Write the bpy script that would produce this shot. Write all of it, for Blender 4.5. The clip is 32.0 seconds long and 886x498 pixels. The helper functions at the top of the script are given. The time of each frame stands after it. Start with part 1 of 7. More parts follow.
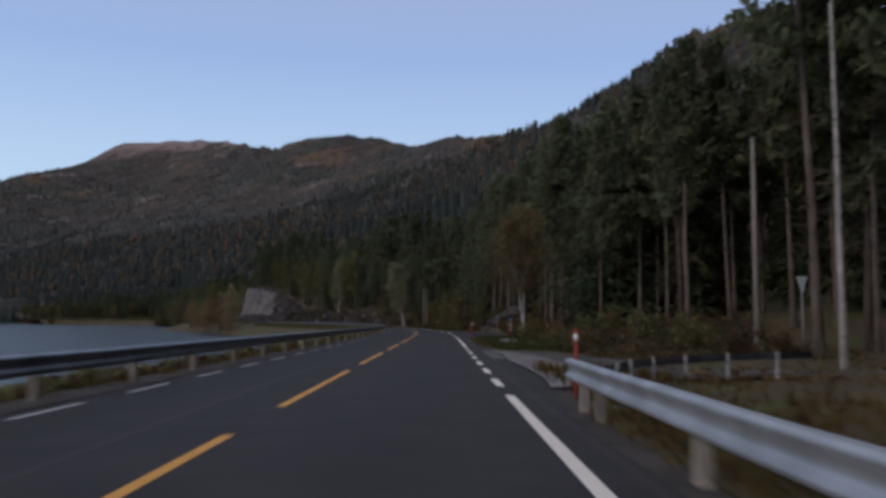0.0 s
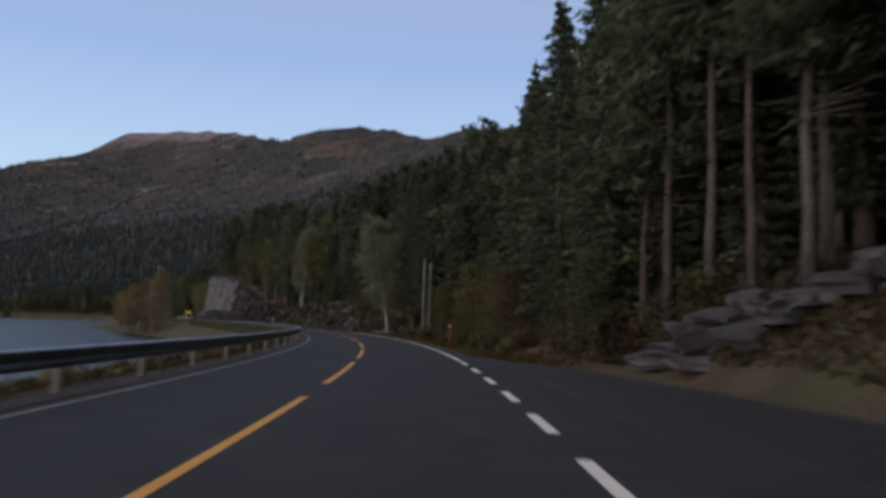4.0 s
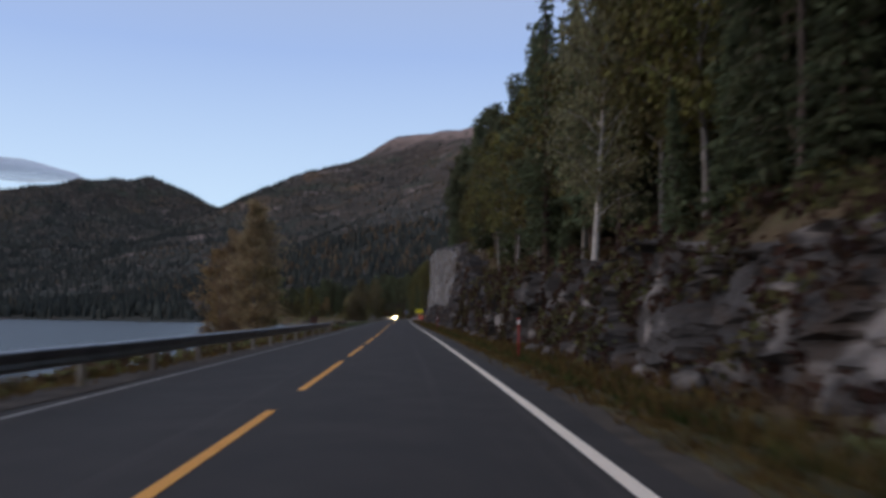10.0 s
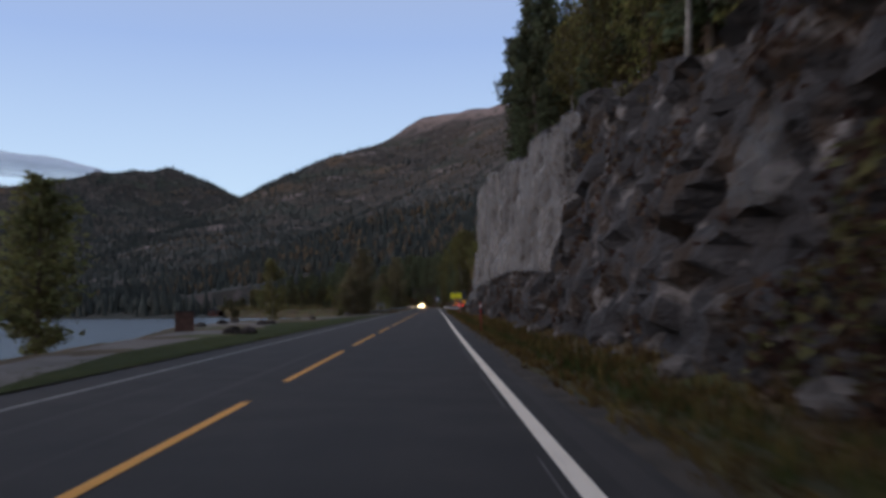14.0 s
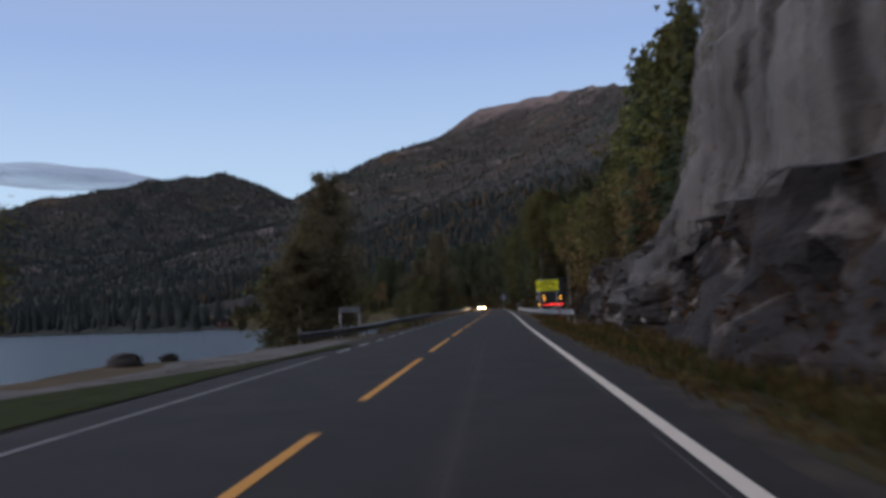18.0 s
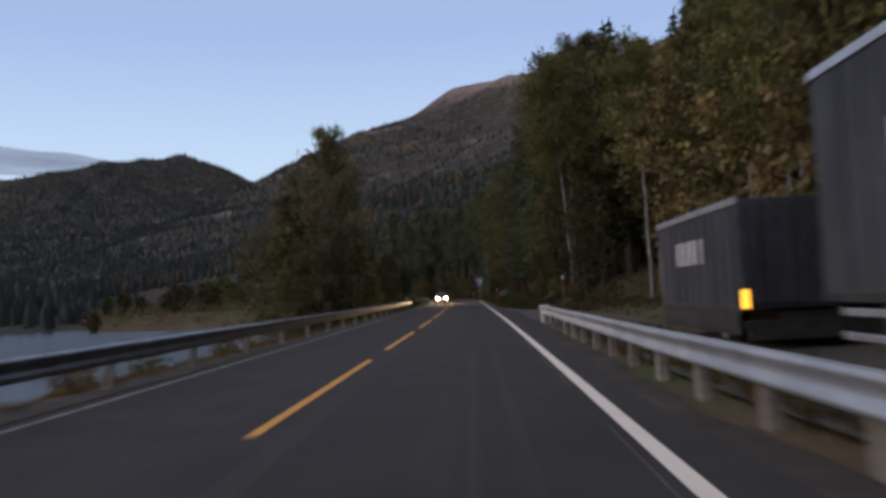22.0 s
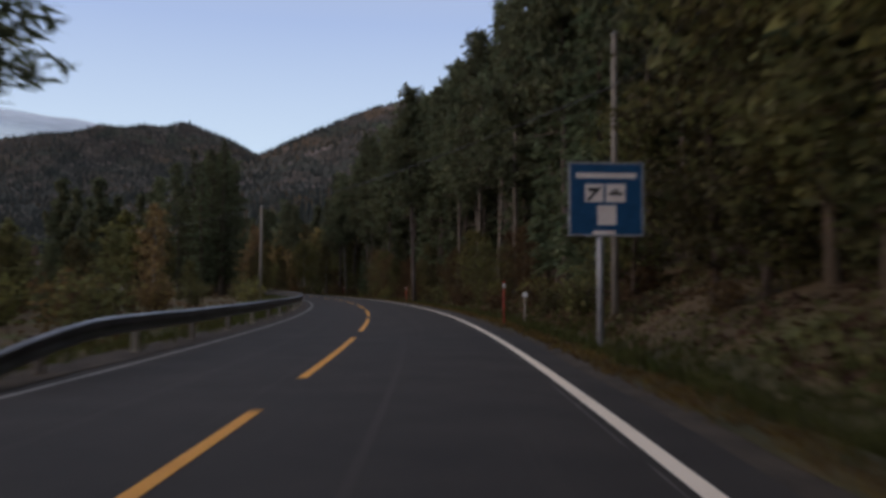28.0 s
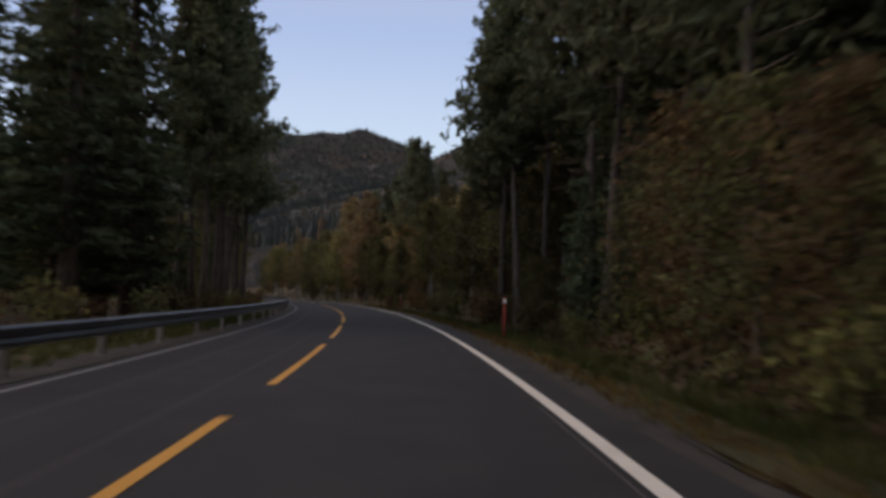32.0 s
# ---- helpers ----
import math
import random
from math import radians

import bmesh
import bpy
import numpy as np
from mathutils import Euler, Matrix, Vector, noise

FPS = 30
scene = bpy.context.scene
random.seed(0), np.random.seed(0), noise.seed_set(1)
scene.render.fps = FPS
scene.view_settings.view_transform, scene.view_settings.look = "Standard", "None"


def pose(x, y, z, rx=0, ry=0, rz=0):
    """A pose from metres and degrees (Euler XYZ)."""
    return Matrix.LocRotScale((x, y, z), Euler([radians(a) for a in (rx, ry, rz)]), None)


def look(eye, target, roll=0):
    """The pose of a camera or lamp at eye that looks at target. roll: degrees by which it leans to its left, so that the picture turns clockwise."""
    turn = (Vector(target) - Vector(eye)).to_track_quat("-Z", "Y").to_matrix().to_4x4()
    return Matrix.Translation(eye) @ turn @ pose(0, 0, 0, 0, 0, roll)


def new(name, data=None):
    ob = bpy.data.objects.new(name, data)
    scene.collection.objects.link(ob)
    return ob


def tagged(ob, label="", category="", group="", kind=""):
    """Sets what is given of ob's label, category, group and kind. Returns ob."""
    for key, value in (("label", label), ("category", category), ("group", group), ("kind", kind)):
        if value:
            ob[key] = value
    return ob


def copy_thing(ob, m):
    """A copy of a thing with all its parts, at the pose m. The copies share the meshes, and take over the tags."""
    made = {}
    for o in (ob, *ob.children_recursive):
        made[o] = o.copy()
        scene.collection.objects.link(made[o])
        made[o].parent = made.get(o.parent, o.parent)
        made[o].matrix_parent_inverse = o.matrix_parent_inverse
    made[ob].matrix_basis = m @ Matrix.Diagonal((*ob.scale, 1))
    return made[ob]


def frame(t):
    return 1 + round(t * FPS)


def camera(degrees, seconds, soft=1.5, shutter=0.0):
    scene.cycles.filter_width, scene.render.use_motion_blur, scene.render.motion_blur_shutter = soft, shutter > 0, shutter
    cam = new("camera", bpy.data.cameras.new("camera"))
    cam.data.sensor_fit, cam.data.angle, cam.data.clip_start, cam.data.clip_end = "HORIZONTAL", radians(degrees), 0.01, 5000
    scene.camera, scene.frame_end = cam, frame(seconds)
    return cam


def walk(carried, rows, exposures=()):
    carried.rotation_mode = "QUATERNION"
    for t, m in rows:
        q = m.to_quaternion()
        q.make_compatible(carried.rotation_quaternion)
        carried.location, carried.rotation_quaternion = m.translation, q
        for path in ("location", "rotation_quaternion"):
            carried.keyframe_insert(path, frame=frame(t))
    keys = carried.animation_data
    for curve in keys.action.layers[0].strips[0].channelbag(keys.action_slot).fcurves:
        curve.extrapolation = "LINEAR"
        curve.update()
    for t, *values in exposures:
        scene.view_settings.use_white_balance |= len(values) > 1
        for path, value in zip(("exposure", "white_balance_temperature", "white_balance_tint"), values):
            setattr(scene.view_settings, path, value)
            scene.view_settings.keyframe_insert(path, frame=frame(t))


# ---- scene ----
cam = camera(55.5, 32.0, soft=3.5, shutter=0.5)
ROWS = [  # seconds, x, y, z, tilt, lean, heading
    (0, 2.24, 0.02, 1.24, 4.91, -0.49, -0.00),
    (1, 2.11, 19.31, 1.24, 5.09, -0.88, -0.72),
    (2, 2.11, 39.08, 1.24, 4.77, -1.51, -0.89),
    (3, 2.10, 59.21, 1.24, 5.00, -1.58, -0.29),
    (3.5, 1.98, 69.33, 1.24, 5.02, -1.70, 0.13),
    (5.5, -0.09, 110.09, 1.24, 5.35, -2.10, 4.15),
    (6, -1.14, 120.31, 1.24, 5.03, -2.09, 5.59),
    (7, -4.07, 140.68, 1.24, 4.60, 0.02, 9.92),
    (8, -8.65, 160.59, 1.24, 4.86, 0.04, 13.67),
    (9, -14.41, 180.28, 1.24, 4.52, -0.09, 16.85),
    (10, -21.22, 199.91, 1.24, 4.58, -0.57, 19.30),
    (11, -28.69, 219.48, 1.24, 4.15, -0.42, 20.66),
    (12, -36.38, 239.24, 1.24, 4.01, 0.29, 21.23),
    (13, -44.11, 258.58, 1.24, 4.02, 1.03, 21.41),
    (14, -52.08, 278.04, 1.24, 3.73, 0.99, 21.48),
    (15, -60.27, 297.74, 1.24, 4.07, 1.28, 22.71),
    (15.5, -64.40, 307.67, 1.24, 4.60, 1.70, 25.40),
    (17.5, -80.94, 347.92, 1.24, 4.20, 2.60, 26.40),
    (18, -85.04, 358.04, 1.24, 3.92, 2.70, 25.78),
    (19, -93.17, 378.33, 1.24, 3.43, 2.86, 25.08),
    (20, -101.42, 398.84, 1.24, 3.42, 2.93, 24.62),
    (21, -109.49, 419.21, 1.24, 3.21, 2.98, 24.33),
    (22, -117.56, 439.56, 1.24, 3.06, 2.91, 24.12),
    (23, -125.64, 459.67, 1.24, 3.07, 2.56, 23.85),
    (24, -133.67, 479.68, 1.24, 2.60, 1.76, 23.49),
    (25, -141.85, 499.67, 1.24, 2.30, 0.89, 23.25),
    (25.5, -145.93, 509.56, 1.24, 2.50, 0.70, 22.90),
    (27.5, -162.59, 548.53, 1.24, 2.50, -0.10, 24.50),
    (28, -167.06, 558.16, 1.24, 2.58, -0.30, 25.20),
    (29, -176.67, 577.13, 1.24, 2.48, -0.05, 27.53),
    (30, -187.20, 595.46, 1.24, 2.77, -1.75, 30.13),
    (31, -198.55, 613.09, 1.24, 2.92, -0.28, 33.90),
    (32, -211.17, 629.90, 1.24, 3.14, -1.15, 37.18),
]
EXPOSURE = [  # seconds, stops, kelvin, tint
    (0.0, 0.14, 6600, 10), (6.0, 0.22, 6650, 11), (12.0, 0.28, 6700, 11), (18.0, 0.12, 6550, 10), (21.0, 0.25, 6750, 12), (24.0, 0.3, 7250, 13), (28.0, 0.3, 7350, 13), (32.0, 0.36, 7600, 14)]
walk(cam, [(t, pose(x, y, z, 90 + tilt, lean, head)) for t, x, y, z, tilt, lean, head in ROWS], EXPOSURE)

# ---- light: clear sky after sunset, glow in the west ----
world = bpy.data.worlds.new("dusk")
scene.world = world
world.use_nodes = True
wn, wl = world.node_tree.nodes, world.node_tree.links
wn.clear()
w_out = wn.new("ShaderNodeOutputWorld")
w_bg = wn.new("ShaderNodeBackground")
w_sky = wn.new("ShaderNodeTexSky")
w_sky.sky_type, w_sky.sun_disc = "NISHITA", False
w_sky.sun_elevation, w_sky.sun_rotation = radians(2.0), radians(-75)
w_sky.air_density, w_sky.dust_density, w_sky.ozone_density = 1.0, 0.4, 3.0
w_co = wn.new("ShaderNodeTexCoord")
w_sep = wn.new("ShaderNodeSeparateXYZ")
w_ramp = wn.new("ShaderNodeValToRGB")
w_ramp.color_ramp.elements[0].position, w_ramp.color_ramp.elements[0].color = 0.0, (0.68, 0.85, 0.98, 1)
w_ramp.color_ramp.elements[1].position, w_ramp.color_ramp.elements[1].color = 1.0, (0.38, 0.40, 0.46, 1)
for at, col in ((0.10, (0.55, 0.74, 0.95, 1)), (0.30, (0.33, 0.47, 0.79, 1)), (0.5, (0.36, 0.41, 0.56, 1))):
    el = w_ramp.color_ramp.elements.new(at)
    el.color = col
w_mix = wn.new("ShaderNodeMixRGB")
w_mix.inputs[0].default_value = 0.88
w_gain = wn.new("ShaderNodeMixRGB")
w_gain.blend_type, w_gain.inputs[0].default_value, w_gain.inputs[2].default_value = "MULTIPLY", 1.0, (0.10, 0.10, 0.10, 1)
wl.new(w_co.outputs["Generated"], w_sep.inputs[0])
wl.new(w_sep.outputs["Z"], w_ramp.inputs[0])
wl.new(w_sky.outputs[0], w_gain.inputs[1])
wl.new(w_gain.outputs[0], w_mix.inputs[1])
wl.new(w_ramp.outputs[0], w_mix.inputs[2])
wl.new(w_mix.outputs[0], w_bg.inputs[0])
w_bg.inputs[1].default_value = 1.0
wl.new(w_bg.outputs[0], w_out.inputs[0])
sun = new("evening_glow", bpy.data.lights.new("evening_glow", "SUN"))
sun.data.energy, sun.data.angle, sun.data.color = 0.9, radians(40), (1.0, 0.80, 0.70)
sun.matrix_world = look((0, 0, 100), (130, 90, 48))

# ---- road line: heading by distance, the base of the whole plan ----
BEND = [-0.0003, -0.00028, -0.00024, -0.00015, 3e-05, 0.00044, 0.00085, 0.00181, 0.00296, 0.00341, 0.00315, 0.00327,
        0.00366, 0.00303, 0.00196, 0.00087, 0.00015, 0.00011, 0.00021, 8e-05, -3e-05, -0.00011, -0.00016, -0.00018,
        0.0, 0.00015, 0.00014, -3e-05, -0.00016, -0.00029, -9e-05, 0.00016, 0.00016, 9e-05, 0.00038, 0.00019,
        -0.00019, -6e-05, 0.00042, 0.00108, 0.00177, 0.00244, 0.00317, 0.00361, 0.00304, 0.00252, 0.00252, 0.00228,
        0.0021, 0.0021, 0.0022, 0.0022, 0.0022, 0.002, 0.0018, 0.0015]
RS = np.arange(-90.0, 961.0, 1.0)
rk = np.interp(RS, -15 + 15.0 * np.arange(len(BEND)), BEND)
rk[RS < -15] = -0.0003
RTH = np.concatenate([[0], np.cumsum((rk[1:] + rk[:-1]) / 2)])
RTH += 0.00735 - RTH[90]
RX = np.concatenate([[0], np.cumsum(-np.sin((RTH[1:] + RTH[:-1]) / 2))])
RY = np.concatenate([[0], np.cumsum(np.cos((RTH[1:] + RTH[:-1]) / 2))])
RX -= RX[90]
RY -= RY[90]


def heading(s):
    return float(np.interp(s, RS, RTH))


def S(s, d, z=0.0):
    """World place at s metres along the road, d metres to the right of its centre line."""
    th = np.interp(s, RS, RTH)
    return (float(np.interp(s, RS, RX) + d * np.cos(th)), float(np.interp(s, RS, RY) + d * np.sin(th)), z)


def SA(s, d, z):
    th = np.interp(s, RS, RTH)
    return np.stack([np.interp(s, RS, RX) + d * np.cos(th), np.interp(s, RS, RY) + d * np.sin(th), z + 0 * s], -1)


def step(a, b, x):
    u = np.clip((np.asarray(x, float) - a) / (b - a), 0, 1)
    return u * u * (3 - 2 * u)


def cliff_top(s):
    return np.interp(s, [166, 176, 190, 205, 225, 245, 262, 285, 310, 332, 341, 352, 378, 394, 400, 403, 407, 425, 435, 440],
                     [0, 1.0, 2.2, 2.8, 3.2, 3.5, 3.8, 4.6, 8.4, 12.2, 12.8, 13.9, 15.4, 14.8, 12.0, 6.0, 3.6, 3.6, 3.3, 0.3])


def gz(s, d):
    """Height of the ground."""
    s, d = np.asarray(s, float), np.asarray(d, float)
    layby = step(60, 66, s) * (1 - step(104, 112, s))
    side = step(15, 21, s - 0.95 * np.clip(d - 5, 0, 9)) * (1 - step(36, 42, s))
    stop = step(424, 434, s) * (1 - step(508, 522, s))
    flat_to = np.maximum.reduce([4.4 + 0 * s, 9.0 * layby, 30.0 * side, 15.0 * stop])
    e = np.maximum(0, d - flat_to)
    ditch = -0.38 * step(0.4, 2.0, e) * (1 - step(2.4, 4.5, e)) * (1 - 0.9 * step(40, 44, s) * (1 - step(62, 68, s)))
    d0 = np.interp(s, [-60, 40, 50, 60, 110, 120, 160, 430, 440, 515, 525, 545, 620, 660, 900], [34, 30, 9, 11, 10, 9, 9, 12, 17, 17, 8, 6.4, 6.4, 8, 10])
    sl = np.interp(s, [-60, 40, 90, 160, 200, 430, 450, 520, 540, 600, 660, 900], [0.12, 0.12, 0.2, 0.25, 0.36, 0.36, 0.26, 0.26, 0.32, 0.32, 0.22, 0.2])
    side_dip = -0.27 * step(5.6, 9.0, d) * step(16, 20, s) * (1 - step(34, 42, s)) * (1 - step(20, 34, d))
    c = cliff_top(s)
    knoll = 2.7 * step(8.4, 11.4, d) * step(88, 95, s) * (1 - step(102, 112, s))
    right = side_dip + ditch + knoll + c * step(8.6, 12.5, d) + sl * np.maximum(0, d - d0)
    w = np.interp(s, [-90, 270, 286, 300, 313, 334, 354, 368, 380, 392, 400, 410, 420, 432, 535, 560, 585, 605, 630, 650, 667, 700, 960],
                  [4.6, 4.6, 7.2, 8.2, 10.4, 13.0, 17.2, 17.4, 14.2, 10.6, 9.0, 7.8, 6.2, 4.6, 4.8, 6.5, 10, 18, 32, 46, 62, 78, 90])
    left = -np.minimum(5.5, (0.42 - 0.14 * step(280, 300, s) * (1 - step(400, 425, s))) * np.maximum(0, -d - w)) - 0.12 * step(4.0, 5.0, -d)
    return np.where(d > 0, right, left) - 0.03


def G(s, d):
    return float(gz(s, d))


def P(s, d, up=0.0):
    return S(s, d, G(s, d) + up)


def near_road(x, y):
    """Distance along and beside the road of many places."""
    x, y = np.asarray(x, float).ravel(), np.asarray(y, float).ravel()
    so, do = np.empty(len(x)), np.empty(len(x))
    for a in range(0, len(x), 4000):
        q = np.hypot(x[a:a + 4000, None] - RX[None, ::3], y[a:a + 4000, None] - RY[None, ::3])
        j = np.argmin(q, 1) * 3
        dx, dy = x[a:a + 4000] - RX[j], y[a:a + 4000] - RY[j]
        do[a:a + 4000] = np.cos(RTH[j]) * dx + np.sin(RTH[j]) * dy
        so[a:a + 4000] = RS[j]
        over = np.hypot(dx, dy)
        do[a:a + 4000] = np.where(do[a:a + 4000] < 0, -over, over)
    return so, do


# ---- materials ----
def mat(name, c1, c2, scale=3.0, rough=0.9, bump=0.3, fine=8.0, vary=0.0, island=0.0, metal=0.0, contrast=(0.35, 0.65), spec=0.3, stretch=None, depth=0.05):
    m = bpy.data.materials.new(name)
    m.use_nodes = True
    n, l = m.node_tree.nodes, m.node_tree.links
    b = n["Principled BSDF"]
    b.inputs["Roughness"].default_value = rough
    b.inputs["Metallic"].default_value = metal
    b.inputs["Specular IOR Level"].default_value = spec
    co = n.new("ShaderNodeTexCoord")
    src = co.outputs["Object"]
    if stretch:
        mp = n.new("ShaderNodeMapping")
        mp.inputs["Scale"].default_value = stretch
        l.new(src, mp.inputs[0])
        src = mp.outputs[0]
    a = n.new("ShaderNodeTexNoise")
    a.inputs["Scale"].default_value, a.inputs["Detail"].default_value = scale, 6
    l.new(src, a.inputs["Vector"])
    f = n.new("ShaderNodeTexNoise")
    f.inputs["Scale"].default_value, f.inputs["Detail"].default_value = scale * fine, 4
    l.new(src, f.inputs["Vector"])
    r = n.new("ShaderNodeValToRGB")
    r.color_ramp.elements[0].position, r.color_ramp.elements[1].position = contrast
    r.color_ramp.elements[0].color, r.color_ramp.elements[1].color = (*c1, 1), (*c2, 1)
    l.new(a.outputs["Fac"], r.inputs[0])
    k = n.new("ShaderNodeMixRGB")
    k.blend_type, k.inputs[0].default_value = "OVERLAY", 0.45
    l.new(r.outputs[0], k.inputs[1])
    l.new(f.outputs["Fac"], k.inputs[2])
    col = k.outputs[0]
    for amount, kind in ((vary, "ObjectInfo"), (island, "NewGeometry")):
        if amount:
            o = n.new("ShaderNode" + kind)
            h = n.new("ShaderNodeHueSaturation")
            t = n.new("ShaderNodeMapRange")
            t.inputs[3].default_value, t.inputs[4].default_value = 1 - amount, 1 + amount
            l.new(o.outputs["Random" if kind == "ObjectInfo" else "Random Per Island"], t.inputs[0])
            l.new(t.outputs[0], h.inputs["Value"])
            u = n.new("ShaderNodeMapRange")
            u.inputs[3].default_value, u.inputs[4].default_value = 0.5 - amount * 0.06, 0.5 + amount * 0.05
            l.new(o.outputs["Random" if kind == "ObjectInfo" else "Random Per Island"], u.inputs[0])
            l.new(u.outputs[0], h.inputs["Hue"])
            l.new(col, h.inputs["Color"])
            col = h.outputs[0]
    l.new(col, b.inputs["Base Color"])
    if bump:
        bm = n.new("ShaderNodeBump")
        bm.inputs["Strength"].default_value, bm.inputs["Distance"].default_value = bump, depth
        l.new(f.outputs["Fac"], bm.inputs["Height"])
        l.new(bm.outputs[0], b.inputs["Normal"])
    return m


def leafy(m, share=0.5):
    """Let some light through the leaves of a foliage material."""
    n, l = m.node_tree.nodes, m.node_tree.links
    b = n["Principled BSDF"]
    t = n.new("ShaderNodeBsdfTranslucent")
    x = n.new("ShaderNodeMixShader")
    x.inputs[0].default_value = share
    l.new(b.inputs["Base Color"].links[0].from_socket, t.inputs["Color"])
    l.new(b.outputs[0], x.inputs[1])
    l.new(t.outputs[0], x.inputs[2])
    l.new(x.outputs[0], n["Material Output"].inputs[0])
    return m


def glow(name, col, strength):
    m = bpy.data.materials.new(name)
    m.use_nodes = True
    b = m.node_tree.nodes["Principled BSDF"]
    b.inputs["Base Color"].default_value = (*col, 1)
    b.inputs["Emission Color"].default_value = (*col, 1)
    b.inputs["Emission Strength"].default_value = strength
    return m


def mix_in(m, col, scale, lo, hi, uv=False, stretch=(1, 1, 1)):
    """Lay patches of another colour over a material, by a large noise."""
    n, l = m.node_tree.nodes, m.node_tree.links
    b = n["Principled BSDF"]
    old = b.inputs["Base Color"].links[0].from_socket
    co = n.new("ShaderNodeTexCoord")
    mp = n.new("ShaderNodeMapping")
    mp.inputs["Scale"].default_value = stretch
    a = n.new("ShaderNodeTexNoise")
    a.inputs["Scale"].default_value, a.inputs["Detail"].default_value = scale, 5
    r = n.new("ShaderNodeValToRGB")
    r.color_ramp.elements[0].position, r.color_ramp.elements[1].position = lo, hi
    x = n.new("ShaderNodeMixRGB")
    l.new(co.outputs["UV" if uv else "Object"], mp.inputs[0])
    l.new(mp.outputs[0], a.inputs["Vector"])
    l.new(a.outputs["Fac"], r.inputs[0])
    l.new(r.outputs[0], x.inputs[0])
    l.new(old, x.inputs[1])
    x.inputs[2].default_value = (*col, 1)
    l.new(x.outputs[0], b.inputs["Base Color"])
    return m


ASPHALT = mat("asphalt", (0.0275, 0.0252, 0.0255), (0.040, 0.0362, 0.0352), 0.9, 0.85, 0.35, 60, depth=0.01)
mix_in(ASPHALT, (0.030, 0.028, 0.028), 1.0, 0.52, 0.7, True, (1.1, 0.03, 1))
mix_in(ASPHALT, (0.062, 0.055, 0.053), 1.0, 0.6, 0.75, True, (2.2, 0.012, 1))
OLD_ASPHALT = mat("old asphalt", (0.068, 0.064, 0.061), (0.112, 0.103, 0.097), 0.6, 0.9, 0.4, 50, depth=0.01)
YELLOW_PAINT = mat("yellow road paint", (0.62, 0.27, 0.045), (0.78, 0.37, 0.07), 2.5, 0.7, 0.2, 20, contrast=(0.2, 0.5))
mix_in(YELLOW_PAINT, (0.16, 0.10, 0.05), 9.0, 0.66, 0.8)
# white line paint, tinted warm as under headlights
WARM_WHITE_PAINT = mat("white road paint", (0.74, 0.66, 0.57), (0.88, 0.80, 0.70), 2.0, 0.7, 0.2, 20, contrast=(0.2, 0.5))
mix_in(WARM_WHITE_PAINT, (0.22, 0.20, 0.18), 7.0, 0.66, 0.82)
WORN_WHITE = mat("worn white road paint", (0.15, 0.15, 0.155), (0.29, 0.285, 0.285), 3.0, 0.8, 0.2, 20)
DASH_PAINT = mat("scuffed white road paint", (0.36, 0.355, 0.35), (0.56, 0.55, 0.54), 3.0, 0.8, 0.2, 20)
FADED_LINE = mat("nearly lost road paint", (0.075, 0.072, 0.070), (0.15, 0.145, 0.14), 3.0, 0.85, 0.2, 20)
GRAVEL = mat("gravel", (0.11, 0.10, 0.095), (0.19, 0.177, 0.168), 0.7, 0.95, 0.6, 40, depth=0.02)
APRON = mat("pale apron gravel", (0.145, 0.133, 0.127), (0.235, 0.218, 0.207), 0.8, 0.95, 0.6, 40, depth=0.02)
DULL_GRAVEL = mat("dull gravel", (0.062, 0.057, 0.054), (0.108, 0.100, 0.094), 0.7, 0.95, 0.6, 40, depth=0.02)
VERGE = mat("verge gravel and soil", (0.042, 0.036, 0.032), (0.078, 0.065, 0.053), 1.6, 0.95, 0.8, 22, depth=0.03)
mix_in(VERGE, (0.105, 0.088, 0.066), 2.4, 0.60, 0.72)
BANK = mat("rough bank grass", (0.046, 0.046, 0.022), (0.080, 0.070, 0.034), 0.9, 0.95, 0.8, 18)
mix_in(BANK, (0.115, 0.078, 0.042), 0.5, 0.54, 0.68)
SOIL = mat("forest floor", (0.070, 0.053, 0.031), (0.122, 0.086, 0.047), 0.35, 0.95, 0.8, 20, depth=0.12)
mix_in(SOIL, (0.075, 0.085, 0.03), 0.22, 0.5, 0.62)
LAWN = mat("mown grass", (0.030, 0.041, 0.012), (0.050, 0.060, 0.019), 1.4, 0.95, 0.7, 16, spec=0.1)
GRASS_DRY = mat("dry verge grass", (0.098, 0.064, 0.022), (0.165, 0.112, 0.041), 0.4, 0.9, 0, 6, island=0.4)
GRASS_GREEN = mat("green verge grass", (0.05, 0.065, 0.018), (0.09, 0.09, 0.03), 0.4, 0.9, 0, 6, island=0.4)
ROCK = mat("grey gneiss rock", (0.019, 0.018, 0.019), (0.056, 0.052, 0.053), 0.5, 0.85, 0.9, 9, depth=0.15, stretch=(1, 1, 1.8))
mix_in(ROCK, (0.044, 0.030, 0.021), 0.55, 0.52, 0.62)
mix_in(ROCK, (0.20, 0.183, 0.176), 0.55, 0.585, 0.70, False, (1, 1, 1.6))
PALE_ROCK = mat("pale gneiss, partly headlit", (0.034, 0.031, 0.030), (0.088, 0.081, 0.078), 0.5, 0.85, 0.9, 9, depth=0.15, stretch=(1, 1, 1.8))
mix_in(PALE_ROCK, (0.050, 0.034, 0.024), 0.55, 0.54, 0.64)
mix_in(PALE_ROCK, (0.245, 0.226, 0.215), 0.5, 0.53, 0.66, False, (1, 1, 1.6))
STONE = mat("boulder stone", (0.060, 0.054, 0.051), (0.145, 0.132, 0.126), 1.2, 0.85, 0.7, 9, vary=0.3)
